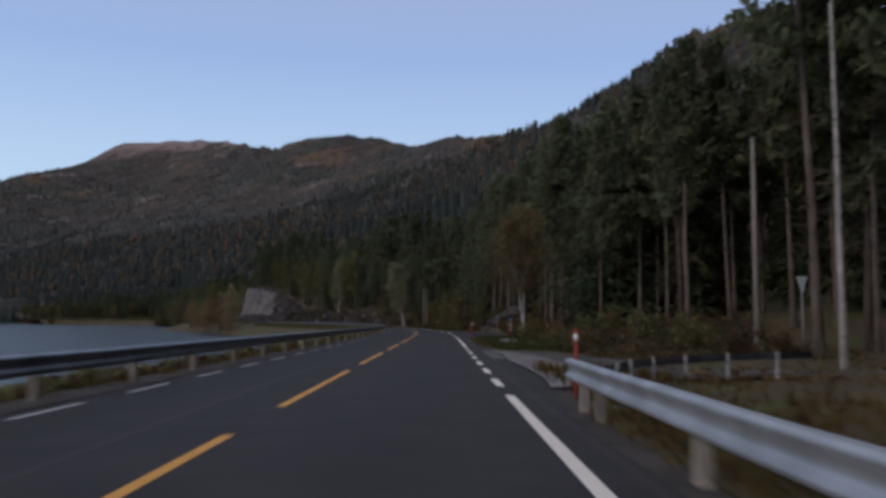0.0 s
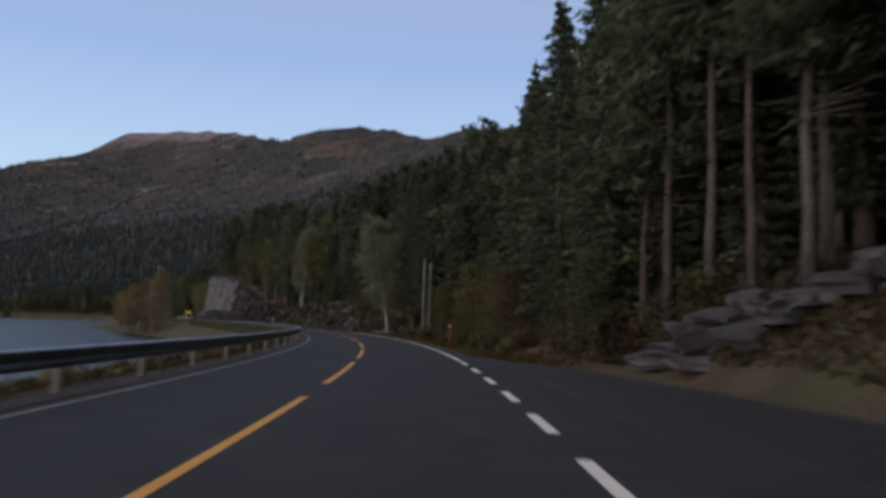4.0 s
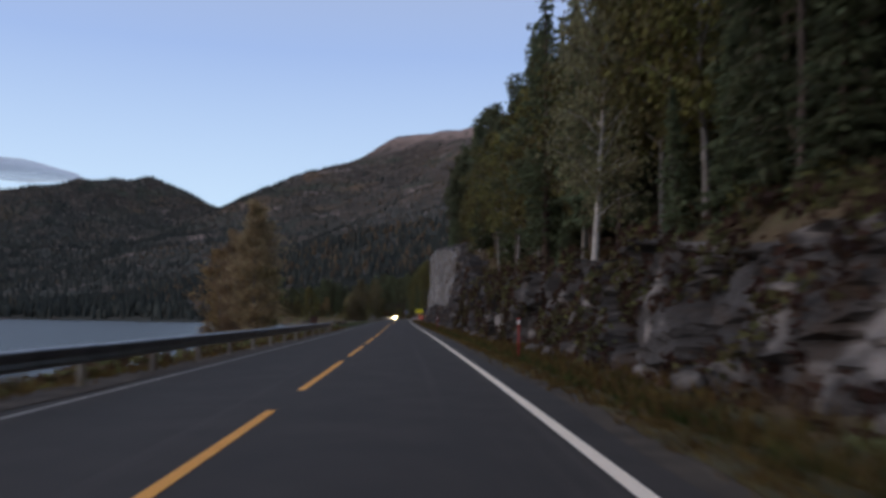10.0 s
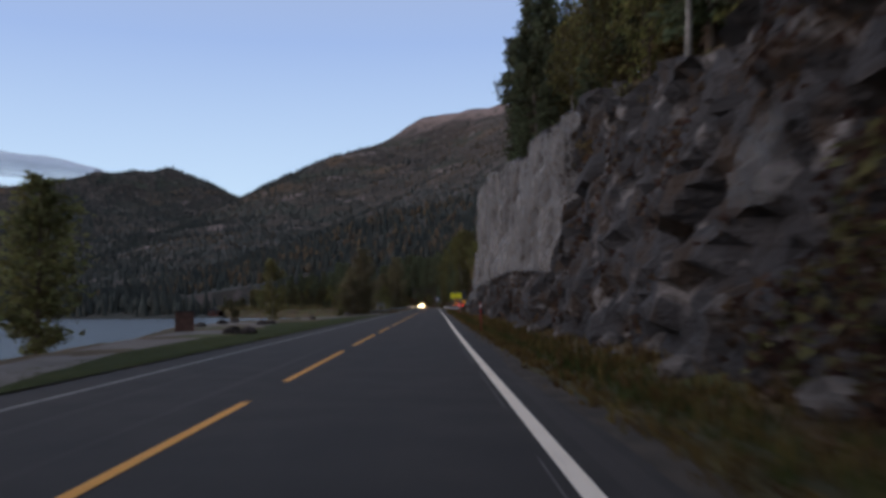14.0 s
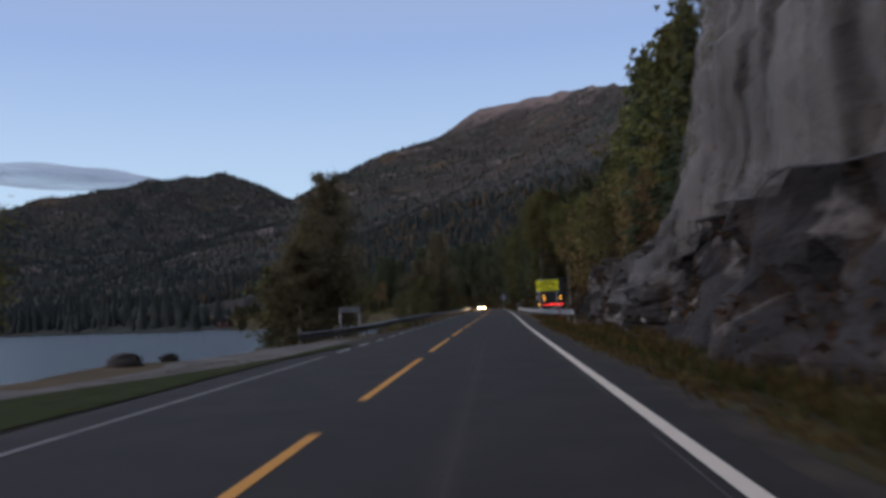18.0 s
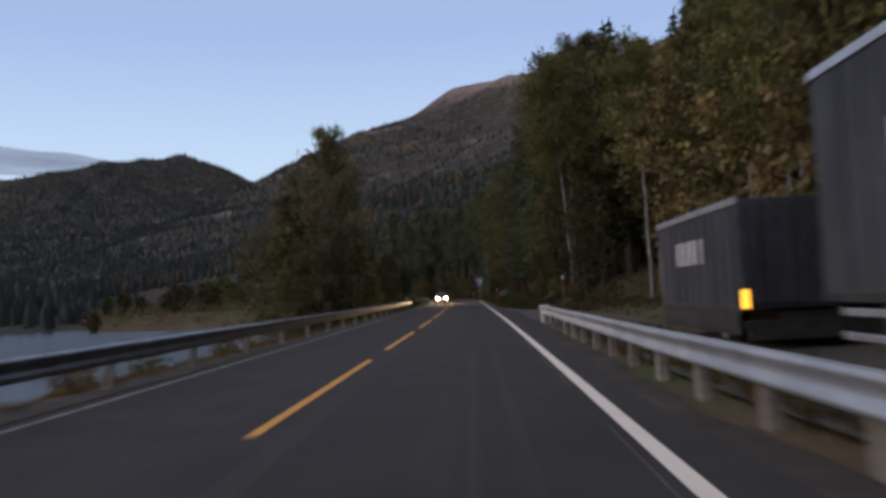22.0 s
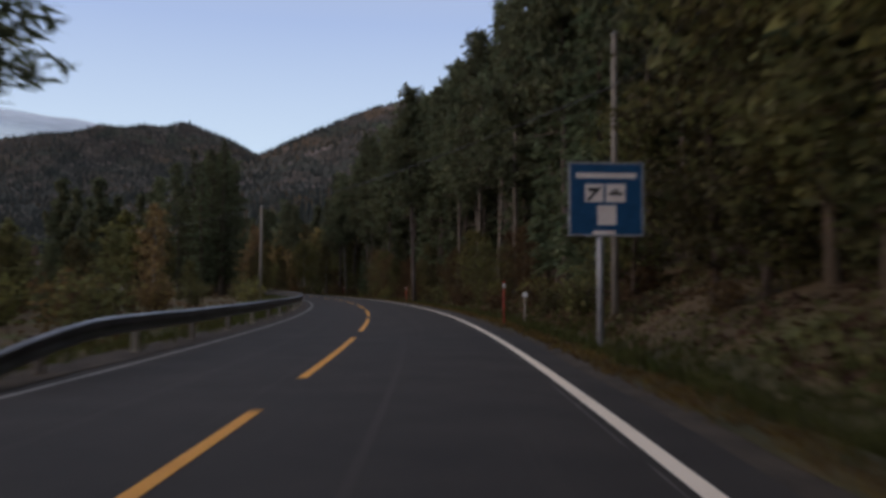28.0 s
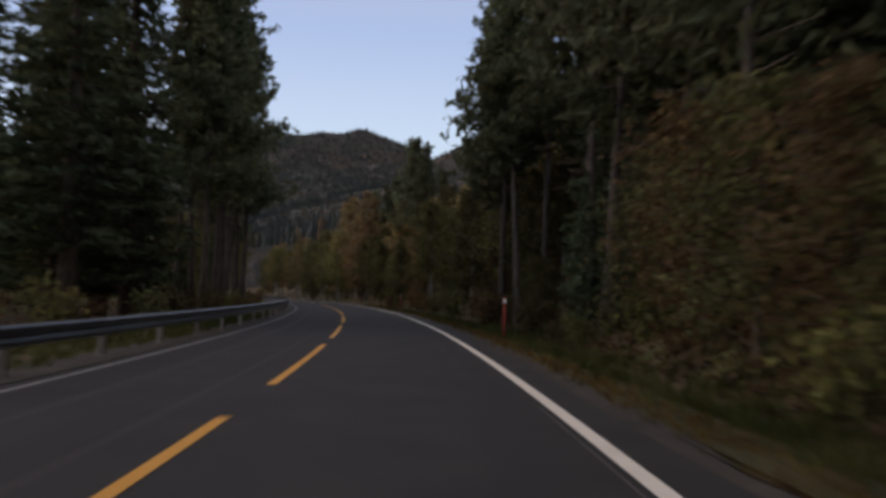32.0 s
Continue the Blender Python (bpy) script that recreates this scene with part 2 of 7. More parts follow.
DARK_STONE = mat("dark boulder stone", (0.034, 0.029, 0.028), (0.070, 0.058, 0.054), 1.2, 0.9, 0.7, 9, vary=0.3)
STEEL = mat("galvanised steel", (0.34, 0.35, 0.36), (0.50, 0.51, 0.52), 1.5, 0.5, 0.05, 12, metal=0.75, spec=0.5)
OLD_STEEL = mat("weathered steel", (0.105, 0.108, 0.116), (0.19, 0.193, 0.202), 1.5, 0.36, 0.08, 12, metal=0.85)
POST_WOOD = mat("grey post", (0.18, 0.155, 0.13), (0.30, 0.265, 0.22), 3, 0.8, 0.3, 8, vary=0.25)
RUST = mat("rusty brown stake", (0.085, 0.045, 0.035), (0.15, 0.082, 0.062), 3, 0.85, 0.3, 8)
LOGO_WHITE = mat("worn white lettering", (0.36, 0.36, 0.37), (0.50, 0.50, 0.51), 2, 0.6, 0.05, 8)
PALE_POST = mat("pale post", (0.26, 0.25, 0.24), (0.40, 0.385, 0.37), 3, 0.7, 0.2, 8, vary=0.1)
DULL_BACK = mat("dull sign back", (0.12, 0.12, 0.125), (0.18, 0.18, 0.185), 2, 0.6, 0.1, 8)
POLE_WOOD = mat("weathered pole wood", (0.17, 0.15, 0.13), (0.28, 0.25, 0.22), 2.5, 0.9, 0.4, 9, stretch=(4, 4, 0.4))
BARK = mat("brown bark", (0.08, 0.06, 0.045), (0.16, 0.122, 0.095), 3, 0.95, 0.9, 6, vary=0.3, stretch=(2, 2, 0.6))
PINE_BARK = mat("red pine bark", (0.076, 0.060, 0.050), (0.148, 0.119, 0.100), 2.5, 0.95, 0.9, 6, vary=0.3, stretch=(2, 2, 0.6))
BIRCH_BARK = mat("birch bark", (0.17, 0.158, 0.145), (0.30, 0.28, 0.26), 2.5, 0.8, 0.4, 6, vary=0.2)
mix_in(BIRCH_BARK, (0.11, 0.098, 0.09), 2.2, 0.58, 0.68, False, (0.6, 0.6, 3.2))
# brighter copy of the birch bark: headlight on the trunks is put into its white
HEADLIT_BARK = mat("headlit white birch bark", (0.30, 0.28, 0.26), (0.50, 0.47, 0.44), 2.5, 0.8, 0.4, 6, vary=0.1)
mix_in(HEADLIT_BARK, (0.11, 0.098, 0.09), 2.2, 0.58, 0.68, False, (0.6, 0.6, 3.2))
NEEDLES = mat("spruce needles", (0.082, 0.101, 0.059), (0.138, 0.160, 0.086), 0.7, 0.85, 0, 6, vary=0.35, island=0.45)
PINE_NEEDLES = mat("pine needles", (0.094, 0.111, 0.065), (0.158, 0.168, 0.094), 0.7, 0.85, 0, 6, vary=0.3, island=0.45)
LEAF_GREEN = mat("green birch leaves", (0.116, 0.114, 0.042), (0.184, 0.160, 0.060), 0.5, 0.75, 0, 6, vary=0.35, island=0.45)
LEAF_LIME = mat("pale lime birch leaves", (0.175, 0.170, 0.098), (0.275, 0.258, 0.146), 0.5, 0.75, 0, 6, vary=0.2, island=0.45)
LEAF_YELLOW = mat("yellow autumn leaves", (0.24, 0.178, 0.082), (0.36, 0.258, 0.122), 0.5, 0.75, 0, 6, vary=0.3, island=0.45)
LEAF_DUN = mat("dun grey-green birch leaves", (0.150, 0.132, 0.072), (0.240, 0.205, 0.112), 0.5, 0.75, 0, 6, vary=0.25, island=0.45)
LEAF_TAN = mat("tan autumn birch leaves", (0.26, 0.198, 0.118), (0.39, 0.295, 0.178), 0.5, 0.75, 0, 6, vary=0.2, island=0.4)
LEAF_BROWN = mat("brown autumn leaves", (0.105, 0.073, 0.035), (0.175, 0.112, 0.052), 0.5, 0.8, 0, 6, vary=0.35, island=0.45)
HEATHER = mat("rusty heather", (0.062, 0.040, 0.026), (0.115, 0.068, 0.042), 0.5, 0.85, 0, 6, vary=0.3, island=0.4)
LEAF_DARK = mat("dark green leaves", (0.092, 0.094, 0.042), (0.152, 0.138, 0.058), 0.5, 0.8, 0, 6, vary=0.35, island=0.45)
for foliage in (NEEDLES, PINE_NEEDLES, LEAF_GREEN, LEAF_LIME, LEAF_DUN, LEAF_TAN, LEAF_YELLOW, LEAF_BROWN, LEAF_DARK, HEATHER, GRASS_DRY, GRASS_GREEN):
    leafy(foliage)
# dark conifer green, with the blue of distance haze mixed into the colour
HAZY_GREEN = mat("hazy far conifer green", (0.029, 0.036, 0.034), (0.050, 0.056, 0.048), 0.02, 0.95, 0, 10, island=0.18)
FAR_AUTUMN = mat("far autumn leaves", (0.056, 0.046, 0.032), (0.112, 0.076, 0.044), 0.006, 0.95, 0, 10, island=0.16)
def bare_above(m, col, z0, z1):
    """Another cover over a height, or under it where z0 is the higher."""
    n, l = m.node_tree.nodes, m.node_tree.links
    b = n["Principled BSDF"]
    old = b.inputs["Base Color"].links[0].from_socket
    co, sep, no, add = n.new("ShaderNodeTexCoord"), n.new("ShaderNodeSeparateXYZ"), n.new("ShaderNodeTexNoise"), n.new("ShaderNodeMath")
    no.inputs["Scale"].default_value, no.inputs["Detail"].default_value = 0.012, 6
    add.operation = "MULTIPLY_ADD"
    add.inputs[1].default_value = 110.0
    mr, x = n.new("ShaderNodeMapRange"), n.new("ShaderNodeMixRGB")
    mr.inputs[1].default_value, mr.inputs[2].default_value = z0 + 55, z1 + 55
    l.new(co.outputs["Object"], sep.inputs[0])
    l.new(co.outputs["Object"], no.inputs["Vector"])
    l.new(no.outputs["Fac"], add.inputs[0])
    l.new(sep.outputs["Z"], add.inputs[2])
    l.new(add.outputs[0], mr.inputs[0])
    l.new(mr.outputs[0], x.inputs[0])
    l.new(old, x.inputs[1])
    x.inputs[2].default_value = (*col, 1)
    l.new(x.outputs[0], b.inputs["Base Color"])


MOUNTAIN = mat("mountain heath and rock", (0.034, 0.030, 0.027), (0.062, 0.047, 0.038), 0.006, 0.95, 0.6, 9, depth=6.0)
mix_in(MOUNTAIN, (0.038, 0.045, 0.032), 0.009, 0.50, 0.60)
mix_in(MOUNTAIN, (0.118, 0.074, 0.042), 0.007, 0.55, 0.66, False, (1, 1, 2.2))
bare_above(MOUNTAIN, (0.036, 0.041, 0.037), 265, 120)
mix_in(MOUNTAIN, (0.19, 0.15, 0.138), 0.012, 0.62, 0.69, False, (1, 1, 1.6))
# bare rock near the top, afterglow pink included in its colour
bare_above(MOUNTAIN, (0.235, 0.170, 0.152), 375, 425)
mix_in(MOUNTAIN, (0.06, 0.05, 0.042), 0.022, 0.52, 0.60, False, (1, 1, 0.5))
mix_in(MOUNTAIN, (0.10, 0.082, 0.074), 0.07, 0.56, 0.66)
RED_PLASTIC = mat("red pole plastic", (0.25, 0.040, 0.027), (0.36, 0.062, 0.038), 4, 0.6, 0.05, 8, vary=0.2)
WHITE_FILM = mat("white reflective film", (0.80, 0.80, 0.80), (0.92, 0.92, 0.92), 5, 0.4, 0, 8)
YELLOW_FILM = mat("fluorescent yellow film", (0.93, 0.88, 0.02), (1.0, 0.96, 0.03), 3, 0.45, 0, 8)
BLUE_FILM = mat("blue sign film", (0.006, 0.062, 0.145), (0.010, 0.08, 0.18), 3, 0.45, 0, 8)
PINK_FILM = mat("pale sign film", (0.72, 0.62, 0.56), (0.85, 0.74, 0.68), 3, 0.45, 0, 8)
BLACK = mat("black paint", (0.012, 0.012, 0.012), (0.03, 0.03, 0.03), 5, 0.5, 0.05, 8)
SIGN_GREY = mat("bare sign back", (0.30, 0.30, 0.31), (0.42, 0.42, 0.43), 3, 0.55, 0.05, 8, metal=0.4)
TARP = mat("dark trailer wall", (0.032, 0.034, 0.040), (0.060, 0.062, 0.070), 1.2, 0.65, 0.15, 8, stretch=(1, 1, 0.4))
CHASSIS = mat("chassis steel", (0.02, 0.02, 0.02), (0.05, 0.045, 0.04), 3, 0.7, 0.2, 8)
PALE_EDGE = mat("bare aluminium edge", (0.40, 0.40, 0.41), (0.55, 0.55, 0.56), 3, 0.4, 0.05, 8, metal=0.7)
RUBBER = mat("tyre rubber", (0.015, 0.015, 0.015), (0.03, 0.03, 0.03), 5, 0.85, 0.3, 8)
CAR_PAINT = mat("dark car paint", (0.02, 0.022, 0.028), (0.035, 0.037, 0.042), 3, 0.3, 0, 8, spec=0.6)
CAR_GLASS = mat("car window glass", (0.012, 0.014, 0.016), (0.02, 0.022, 0.024), 3, 0.08, 0, 8, spec=0.8)
CONCRETE = mat("pale concrete", (0.42, 0.39, 0.37), (0.60, 0.56, 0.53), 1.6, 0.85, 0.4, 12)
HOUSE_WALL = mat("dark red boards", (0.10, 0.03, 0.02), (0.15, 0.05, 0.035), 1.5, 0.8, 0.3, 8)
HOUSE_ROOF = mat("dark roof tiles", (0.03, 0.03, 0.03), (0.06, 0.055, 0.055), 1.5, 0.8, 0.3, 8)
HEADLIGHT = glow("headlight lens", (1.0, 0.74, 0.40), 160.0)
RED_LAMP = glow("red lamp lens", (1.0, 0.05, 0.04), 2.2)
AMBER_LAMP = glow("amber lamp lens", (1.0, 0.48, 0.05), 1.6)
LIT_WINDOW = glow("lit window", (1.0, 0.85, 0.6), 1.6)

WATER = bpy.data.materials.new("lake water")
WATER.use_nodes = True
wb = WATER.node_tree.nodes["Principled BSDF"]
wb.inputs["Base Color"].default_value = (0.012, 0.018, 0.024, 1)
wb.inputs["Roughness"].default_value = 0.24
wno = WATER.node_tree.nodes.new("ShaderNodeTexNoise")
wno.inputs["Scale"].default_value = 0.5
wbu = WATER.node_tree.nodes.new("ShaderNodeBump")
wbu.inputs["Strength"].default_value, wbu.inputs["Distance"].default_value = 0.25, 0.2
wco = WATER.node_tree.nodes.new("ShaderNodeTexCoord")
WATER.node_tree.links.new(wco.outputs["Object"], wno.inputs["Vector"])
WATER.node_tree.links.new(wno.outputs["Fac"], wbu.inputs["Height"])
WATER.node_tree.links.new(wbu.outputs[0], wb.inputs["Normal"])


def veil(name, col, clear, stretch=(1, 1, 1)):
    """A thin net: partly see-through, denser where it is folded."""
    m = bpy.data.materials.new(name)
    m.use_nodes = True
    n, l = m.node_tree.nodes, m.node_tree.links
    b = n["Principled BSDF"]
    b.inputs["Base Color"].default_value, b.inputs["Roughness"].default_value = (*col, 1), 0.7
    t = n.new("ShaderNodeBsdfTransparent")
    x = n.new("ShaderNodeMixShader")
    co = n.new("ShaderNodeTexCoord")
    a = n.new("ShaderNodeTexNoise")
    a.inputs["Scale"].default_value, a.inputs["Detail"].default_value = 1.2, 8
    mr = n.new("ShaderNodeMapRange")
    mr.inputs[1].default_value, mr.inputs[2].default_value = 0.3, 0.7
    mr.inputs[3].default_value, mr.inputs[4].default_value = clear + 0.30, clear - 0.30
    mp = n.new("ShaderNodeMapping")
    mp.inputs["Scale"].default_value = stretch
    l.new(co.outputs["Object"], mp.inputs[0])
    l.new(mp.outputs[0], a.inputs["Vector"])
    l.new(a.outputs["Fac"], mr.inputs[0])
    l.new(mr.outputs[0], x.inputs[0])
    l.new(b.outputs[0], x.inputs[1])
    l.new(t.outputs[0], x.inputs[2])
    l.new(x.outputs[0], n["Material Output"].inputs[0])
    return m


NET = veil("steel net", (0.225, 0.216, 0.210), 0.60, (1.6, 1.6, 0.07))
OLD_NET = veil("dull old net", (0.15, 0.152, 0.155), 0.62, (1.2, 1.2, 0.2))
CLOUD = veil("thin cloud", (0.60, 0.62, 0.72), 0.42)


# ---- building helpers ----
def mesh_of(name, verts, faces, material, smooth=False, uv=None):
    me = bpy.data.meshes.new(name)
    me.from_pydata([tuple(v) for v in verts], [], [tuple(f) for f in faces])
    me.materials.append(material)
    if smooth:
        me.polygons.foreach_set("use_smooth", [True] * len(me.polygons))
    if uv is not None:
        lay = me.uv_layers.new(name="plan")
        idx = np.empty(len(me.loops), int)
        me.loops.foreach_get("vertex_index", idx)
        lay.data.foreach_set("uv", np.asarray(uv, float)[idx].ravel())
    me.update()
    return me


def part(name, data, parent, label="", m=None):
    ob = new(name, data)
    ob.parent = parent
    if m is not None:
        ob.matrix_basis = m
    if label:
        ob["label"] = label
    return ob


def thing(name, at, label, category, group="", turn=0.0):
    ob = new(name)
    ob.empty_display_size = 0.2
    ob.matrix_basis = Matrix.LocRotScale(at, Euler((0, 0, turn)), None)
    return tagged(ob, label, category, group)


class Soup:
    """Gathers pieces of one mesh."""

    def __init__(self):
        self.v, self.f = [], []

    def add(self, verts, faces):
        o = len(self.v)
        self.v.extend(tuple(p) for p in verts)
        self.f.extend(tuple(i + o for i in q) for q in faces)
        return self

    def box(self, x0, x1, y0, y1, z0, z1, bev=0.0):
        if bev <= 0:
            v = [(x, y, z) for x in (x0, x1) for y in (y0, y1) for z in (z0, z1)]
            return self.add(v, [(0, 1, 3, 2), (4, 6, 7, 5), (0, 4, 5, 1), (2, 3, 7, 6), (0, 2, 6, 4), (1, 5, 7, 3)])
        bm = bmesh.new()
        bmesh.ops.create_cube(bm, size=1.0, matrix=Matrix.Translation(((x0 + x1) / 2, (y0 + y1) / 2, (z0 + z1) / 2)) @ Matrix.Diagonal((x1 - x0, y1 - y0, z1 - z0, 1)))
        bmesh.ops.bevel(bm, geom=bm.edges[:], offset=bev, segments=2, affect="EDGES", profile=0.5)
        bm.verts.index_update()
        self.add([q.co[:] for q in bm.verts], [[q.index for q in fc.verts] for fc in bm.faces])
        bm.free()
        return self

    def tube(self, pts, radii, n=8, cap=True):
        pts = [Vector(p) for p in pts]
        v, f = [], []
        for i, p in enumerate(pts):
            t = (pts[min(i + 1, len(pts) - 1)] - pts[max(i - 1, 0)]).normalized()
            a = t.orthogonal().normalized() if abs(t.z) < 0.99 else Vector((1, 0, 0))
            b = t.cross(a).normalized()
            a = b.cross(t)
            for k in range(n):
                w = 2 * math.pi * k / n
                v.append(p + (a * math.cos(w) + b * math.sin(w)) * radii[i])
        for i in range(len(pts) - 1):
            for k in range(n):
                f.append((i * n + k, i * n + (k + 1) % n, (i + 1) * n + (k + 1) % n, (i + 1) * n + k))
        if cap:
            f.append(tuple(reversed(range(n))))
            f.append(tuple((len(pts) - 1) * n + k for k in range(n)))
        return self.add(v, f)

    def done(self, name, material, smooth=False):
        return mesh_of(name, self.v, self.f, material, smooth)


def ribbon(s0, s1, d0, d1, z, every=2.0):
    """A strip along the road; d0 and d1 may be functions of s."""
    n = max(2, int((s1 - s0) / every) + 1)
    ss = np.linspace(s0, s1, n)
    a = np.array([d0(q) if callable(d0) else d0 for q in ss], float)
    b = np.array([d1(q) if callable(d1) else d1 for q in ss], float)
    v = np.concatenate([SA(ss, a, z), SA(ss, b, z)])
    f = [(i, n + i, n + i + 1, i + 1) for i in range(n - 1)]
    uv = np.concatenate([np.stack([a, ss], 1), np.stack([b, ss], 1)])
    return v, f, uv

# ---- ground, lake, mountains ----
GS = np.arange(-85, 951, 2.5)
GD = np.array([-75, -60, -48, -38, -30, -25, -21, -18, -16, -14, -12.5, -11, -9.5, -8, -7, -6.2, -5.4, -4.8, -4.2, -3.7, -3.0, 0, 3.6, 4.0, 4.5, 5.0, 5.5, 6.0, 6.6,
               7.2, 8, 8.8, 9.6, 10.5, 11.5, 12.5, 14, 16, 19, 23, 28, 34, 42, 52, 64, 78, 95])
ss, dd = np.meshgrid(GS, GD, indexing="ij")
zz = gz(ss, dd)
bumps = np.array([noise.fractal((a * 0.13, b * 0.13, 0.3), 1.0, 2.0, 4) for a, b in zip(ss.ravel(), dd.ravel())]).reshape(ss.shape)
zz = zz + bumps * np.where(dd > 0, step(5, 12, dd) * 0.5, step(5, 12, -dd) * 0.3) - np.where((dd > -3.3) & (dd < 4.2), 0.05, 0)
gv = SA(ss.ravel(), dd.ravel(), zz.ravel())
nd = len(GD)
gf = [(i * nd + j, i * nd + j + 1, (i + 1) * nd + j + 1, (i + 1) * nd + j) for i in range(len(GS) - 1) for j in range(nd - 1)]
ground = tagged(new("ground", mesh_of("ground", gv, gf, SOIL, True)), "forest floor and roadside banks with moss, litter and grass", "ground", kind="structure")

# crest of the mountains: x, y, height, reach
CREST = [(-1382, 2194, 299, 1300), (-1200, 2160, 332, 1300), (-1000, 2120, 359, 1300), (-900, 2100, 389, 1300), (-806, 2088, 447, 1300), (-619, 2076, 450, 1250), (-358, 1824, 399, 1050),
         (-187, 1640, 358, 1000), (-25, 1450, 314, 900), (122, 1244, 286, 800), (213, 1028, 287, 700), (223, 923, 288, 650), (267, 838, 294, 640),
         (331, 783, 288, 640), (600, 600, 300, 640), (760, 0, 320, 640), (760, -700, 320, 640)]
HILL = [(-1405, 2080, 300, 1100), (-1356, 1868, 328, 1100), (-1470, 1650, 290, 1000), (-1544, 1443, 236, 900), (-1750, 1200, 210, 900), (-2000, 800, 200, 900), (-2200, -100, 220, 900), (-1800, -900, 220, 900)]
SHORE = [(-182, 528), (-235, 565), (-330, 600), (-480, 640), (-640, 540), (-720, 250), (-720, -400), (-3, -400), (-3, -80)]


def tent(x, y, line):
    best = np.full(x.shape, -1e9)
    for (ax, ay, az, asl), (bx, by, bz, bsl) in zip(line, line[1:]):
        ux, uy = bx - ax, by - ay
        u = np.clip(((x - ax) * ux + (y - ay) * uy) / (ux * ux + uy * uy), 0, 1)
        dist = np.hypot(x - ax - u * ux, y - ay - u * uy)
        zc, sl = az + u * (bz - az), asl + u * (bsl - asl)
        best = np.maximum(best, zc * np.maximum(0.0, 1 - dist / sl) ** 1.7)
    return best


def in_lake(x, y):
    """Inside the far outline of the lake."""
    hit = np.zeros(x.shape, bool)
    n = len(SHORE)
    for i in range(n):
        (ax, ay), (bx, by) = SHORE[i], SHORE[(i + 1) % n]
        c = (ay > y) != (by > y)
        hit ^= c & (x < (bx - ax) * (y - ay) / (by - ay + 1e-9) + ax)
    return hit


def far_height(x, y):
    shape = x.shape
    x, y = x.ravel(), y.ravel()
    so, do = near_road(x, y)
    h = np.maximum(tent(x, y, CREST), tent(x, y, HILL))
    rough = np.array([noise.fractal((a / 260, b / 260, 0.7), 0.9, 2.1, 6) for a, b in zip(x, y)])
    h = h + rough * np.clip(h / 8, 2, 22)
    crag = np.array([noise.ridged_multi_fractal((a / 150, b / 150, 4.0), 0.9, 2.1, 4, 1.0, 2.0) for a, b in zip(x, y)])
    h = h + (crag - 1.6) * 9 * step(300, 400, h)
    h = np.maximum(h, 2.5 + rough * 2)
    rightside = (do > 0) & (so < 930)
    gnear = gz(so, np.clip(do, -75, 90))
    hr = np.minimum(gnear + 0.24 * np.maximum(0, do - 90), 60 + rough * 10) * (1 - step(760, 900, so))
    h = np.where(rightside & (do > 60), np.maximum(h, hr), h)
    edge = np.full(x.shape, 1e9)
    for (ax, ay), (bx, by) in zip(SHORE, SHORE[1:] + SHORE[:1]):
        u = np.clip(((x - ax) * (bx - ax) + (y - ay) * (by - ay)) / ((bx - ax) ** 2 + (by - ay) ** 2), 0, 1)
        edge = np.minimum(edge, np.hypot(x - ax - u * (bx - ax), y - ay - u * (by - ay)))
    edge = edge + rough * 9
    h = np.where(in_lake(x, y), -3.6 - np.clip(0.3 * edge, 0, 8), np.minimum(h, -3.3 + np.maximum(0, 0.22 * edge) + 3.0 * np.maximum(0, edge - 30)))
    h = np.where((np.abs(do) < 92) & (so > -89) & (so < 945), np.minimum(h, gnear - 2.5), h)
    h = np.where((np.abs(do) < 46) & (so > -89) & (so < 945), -14.0, h)
    return h.reshape(shape)


gx, gy = np.meshgrid(np.concatenate([np.arange(-2600, -1000, 40), np.arange(-1000, 500, 18), np.arange(500, 1500, 40)]),
                     np.concatenate([np.arange(-900, -100, 40), np.arange(-100, 1300, 18), np.arange(1300, 2600, 26)]), indexing="ij")
FH = far_height(gx, gy)
fv = np.stack([gx.ravel(), gy.ravel(), FH.ravel()], 1)
nx, ny = gx.shape
ff = [(i * ny + j, (i + 1) * ny + j, (i + 1) * ny + j + 1, i * ny + j + 1) for i in range(nx - 1) for j in range(ny - 1)]
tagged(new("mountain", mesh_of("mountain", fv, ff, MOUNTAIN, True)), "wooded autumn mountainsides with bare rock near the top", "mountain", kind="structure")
AX, AY = gx[:, 0], gy[0]


def far_z(x, y):
    """Height of the far land by its own net."""
    i = np.clip(np.searchsorted(AX, x) - 1, 0, nx - 2)
    j = np.clip(np.searchsorted(AY, y) - 1, 0, ny - 2)
    u, v = (x - AX[i]) / (AX[i + 1] - AX[i]), (y - AY[j]) / (AY[j + 1] - AY[j])
    return (FH[i, j] * (1 - u) + FH[i + 1, j] * u) * (1 - v) + (FH[i, j + 1] * (1 - u) + FH[i + 1, j + 1] * u) * v


lake = Soup().add([(-900, -900, -3.4), (200, -900, -3.4), (200, 900, -3.4), (-900, 900, -3.4)], [(0, 1, 2, 3)])
tagged(new("lake_water", lake.done("lake_water", WATER)), "calm grey lake reflecting the evening sky", "lake", kind="structure")

# thin lens cloud low in the west
bm = bmesh.new()
bmesh.ops.create_icosphere(bm, subdivisions=4, radius=1.0)
for q in bm.verts:
    q.co.z *= 1.0 + 0.3 * noise.noise(q.co * 2)
me = bpy.data.meshes.new("cloud")
bm.to_mesh(me)
bm.free()
me.materials.append(CLOUD)
cl = tagged(new("cloud", me), "thin grey lens cloud low over the hills", "cloud", kind="structure")
cl.matrix_basis = Matrix.LocRotScale((-2714, 2525, 548), Euler((0, radians(4), radians(42))), (400, 60, 46))

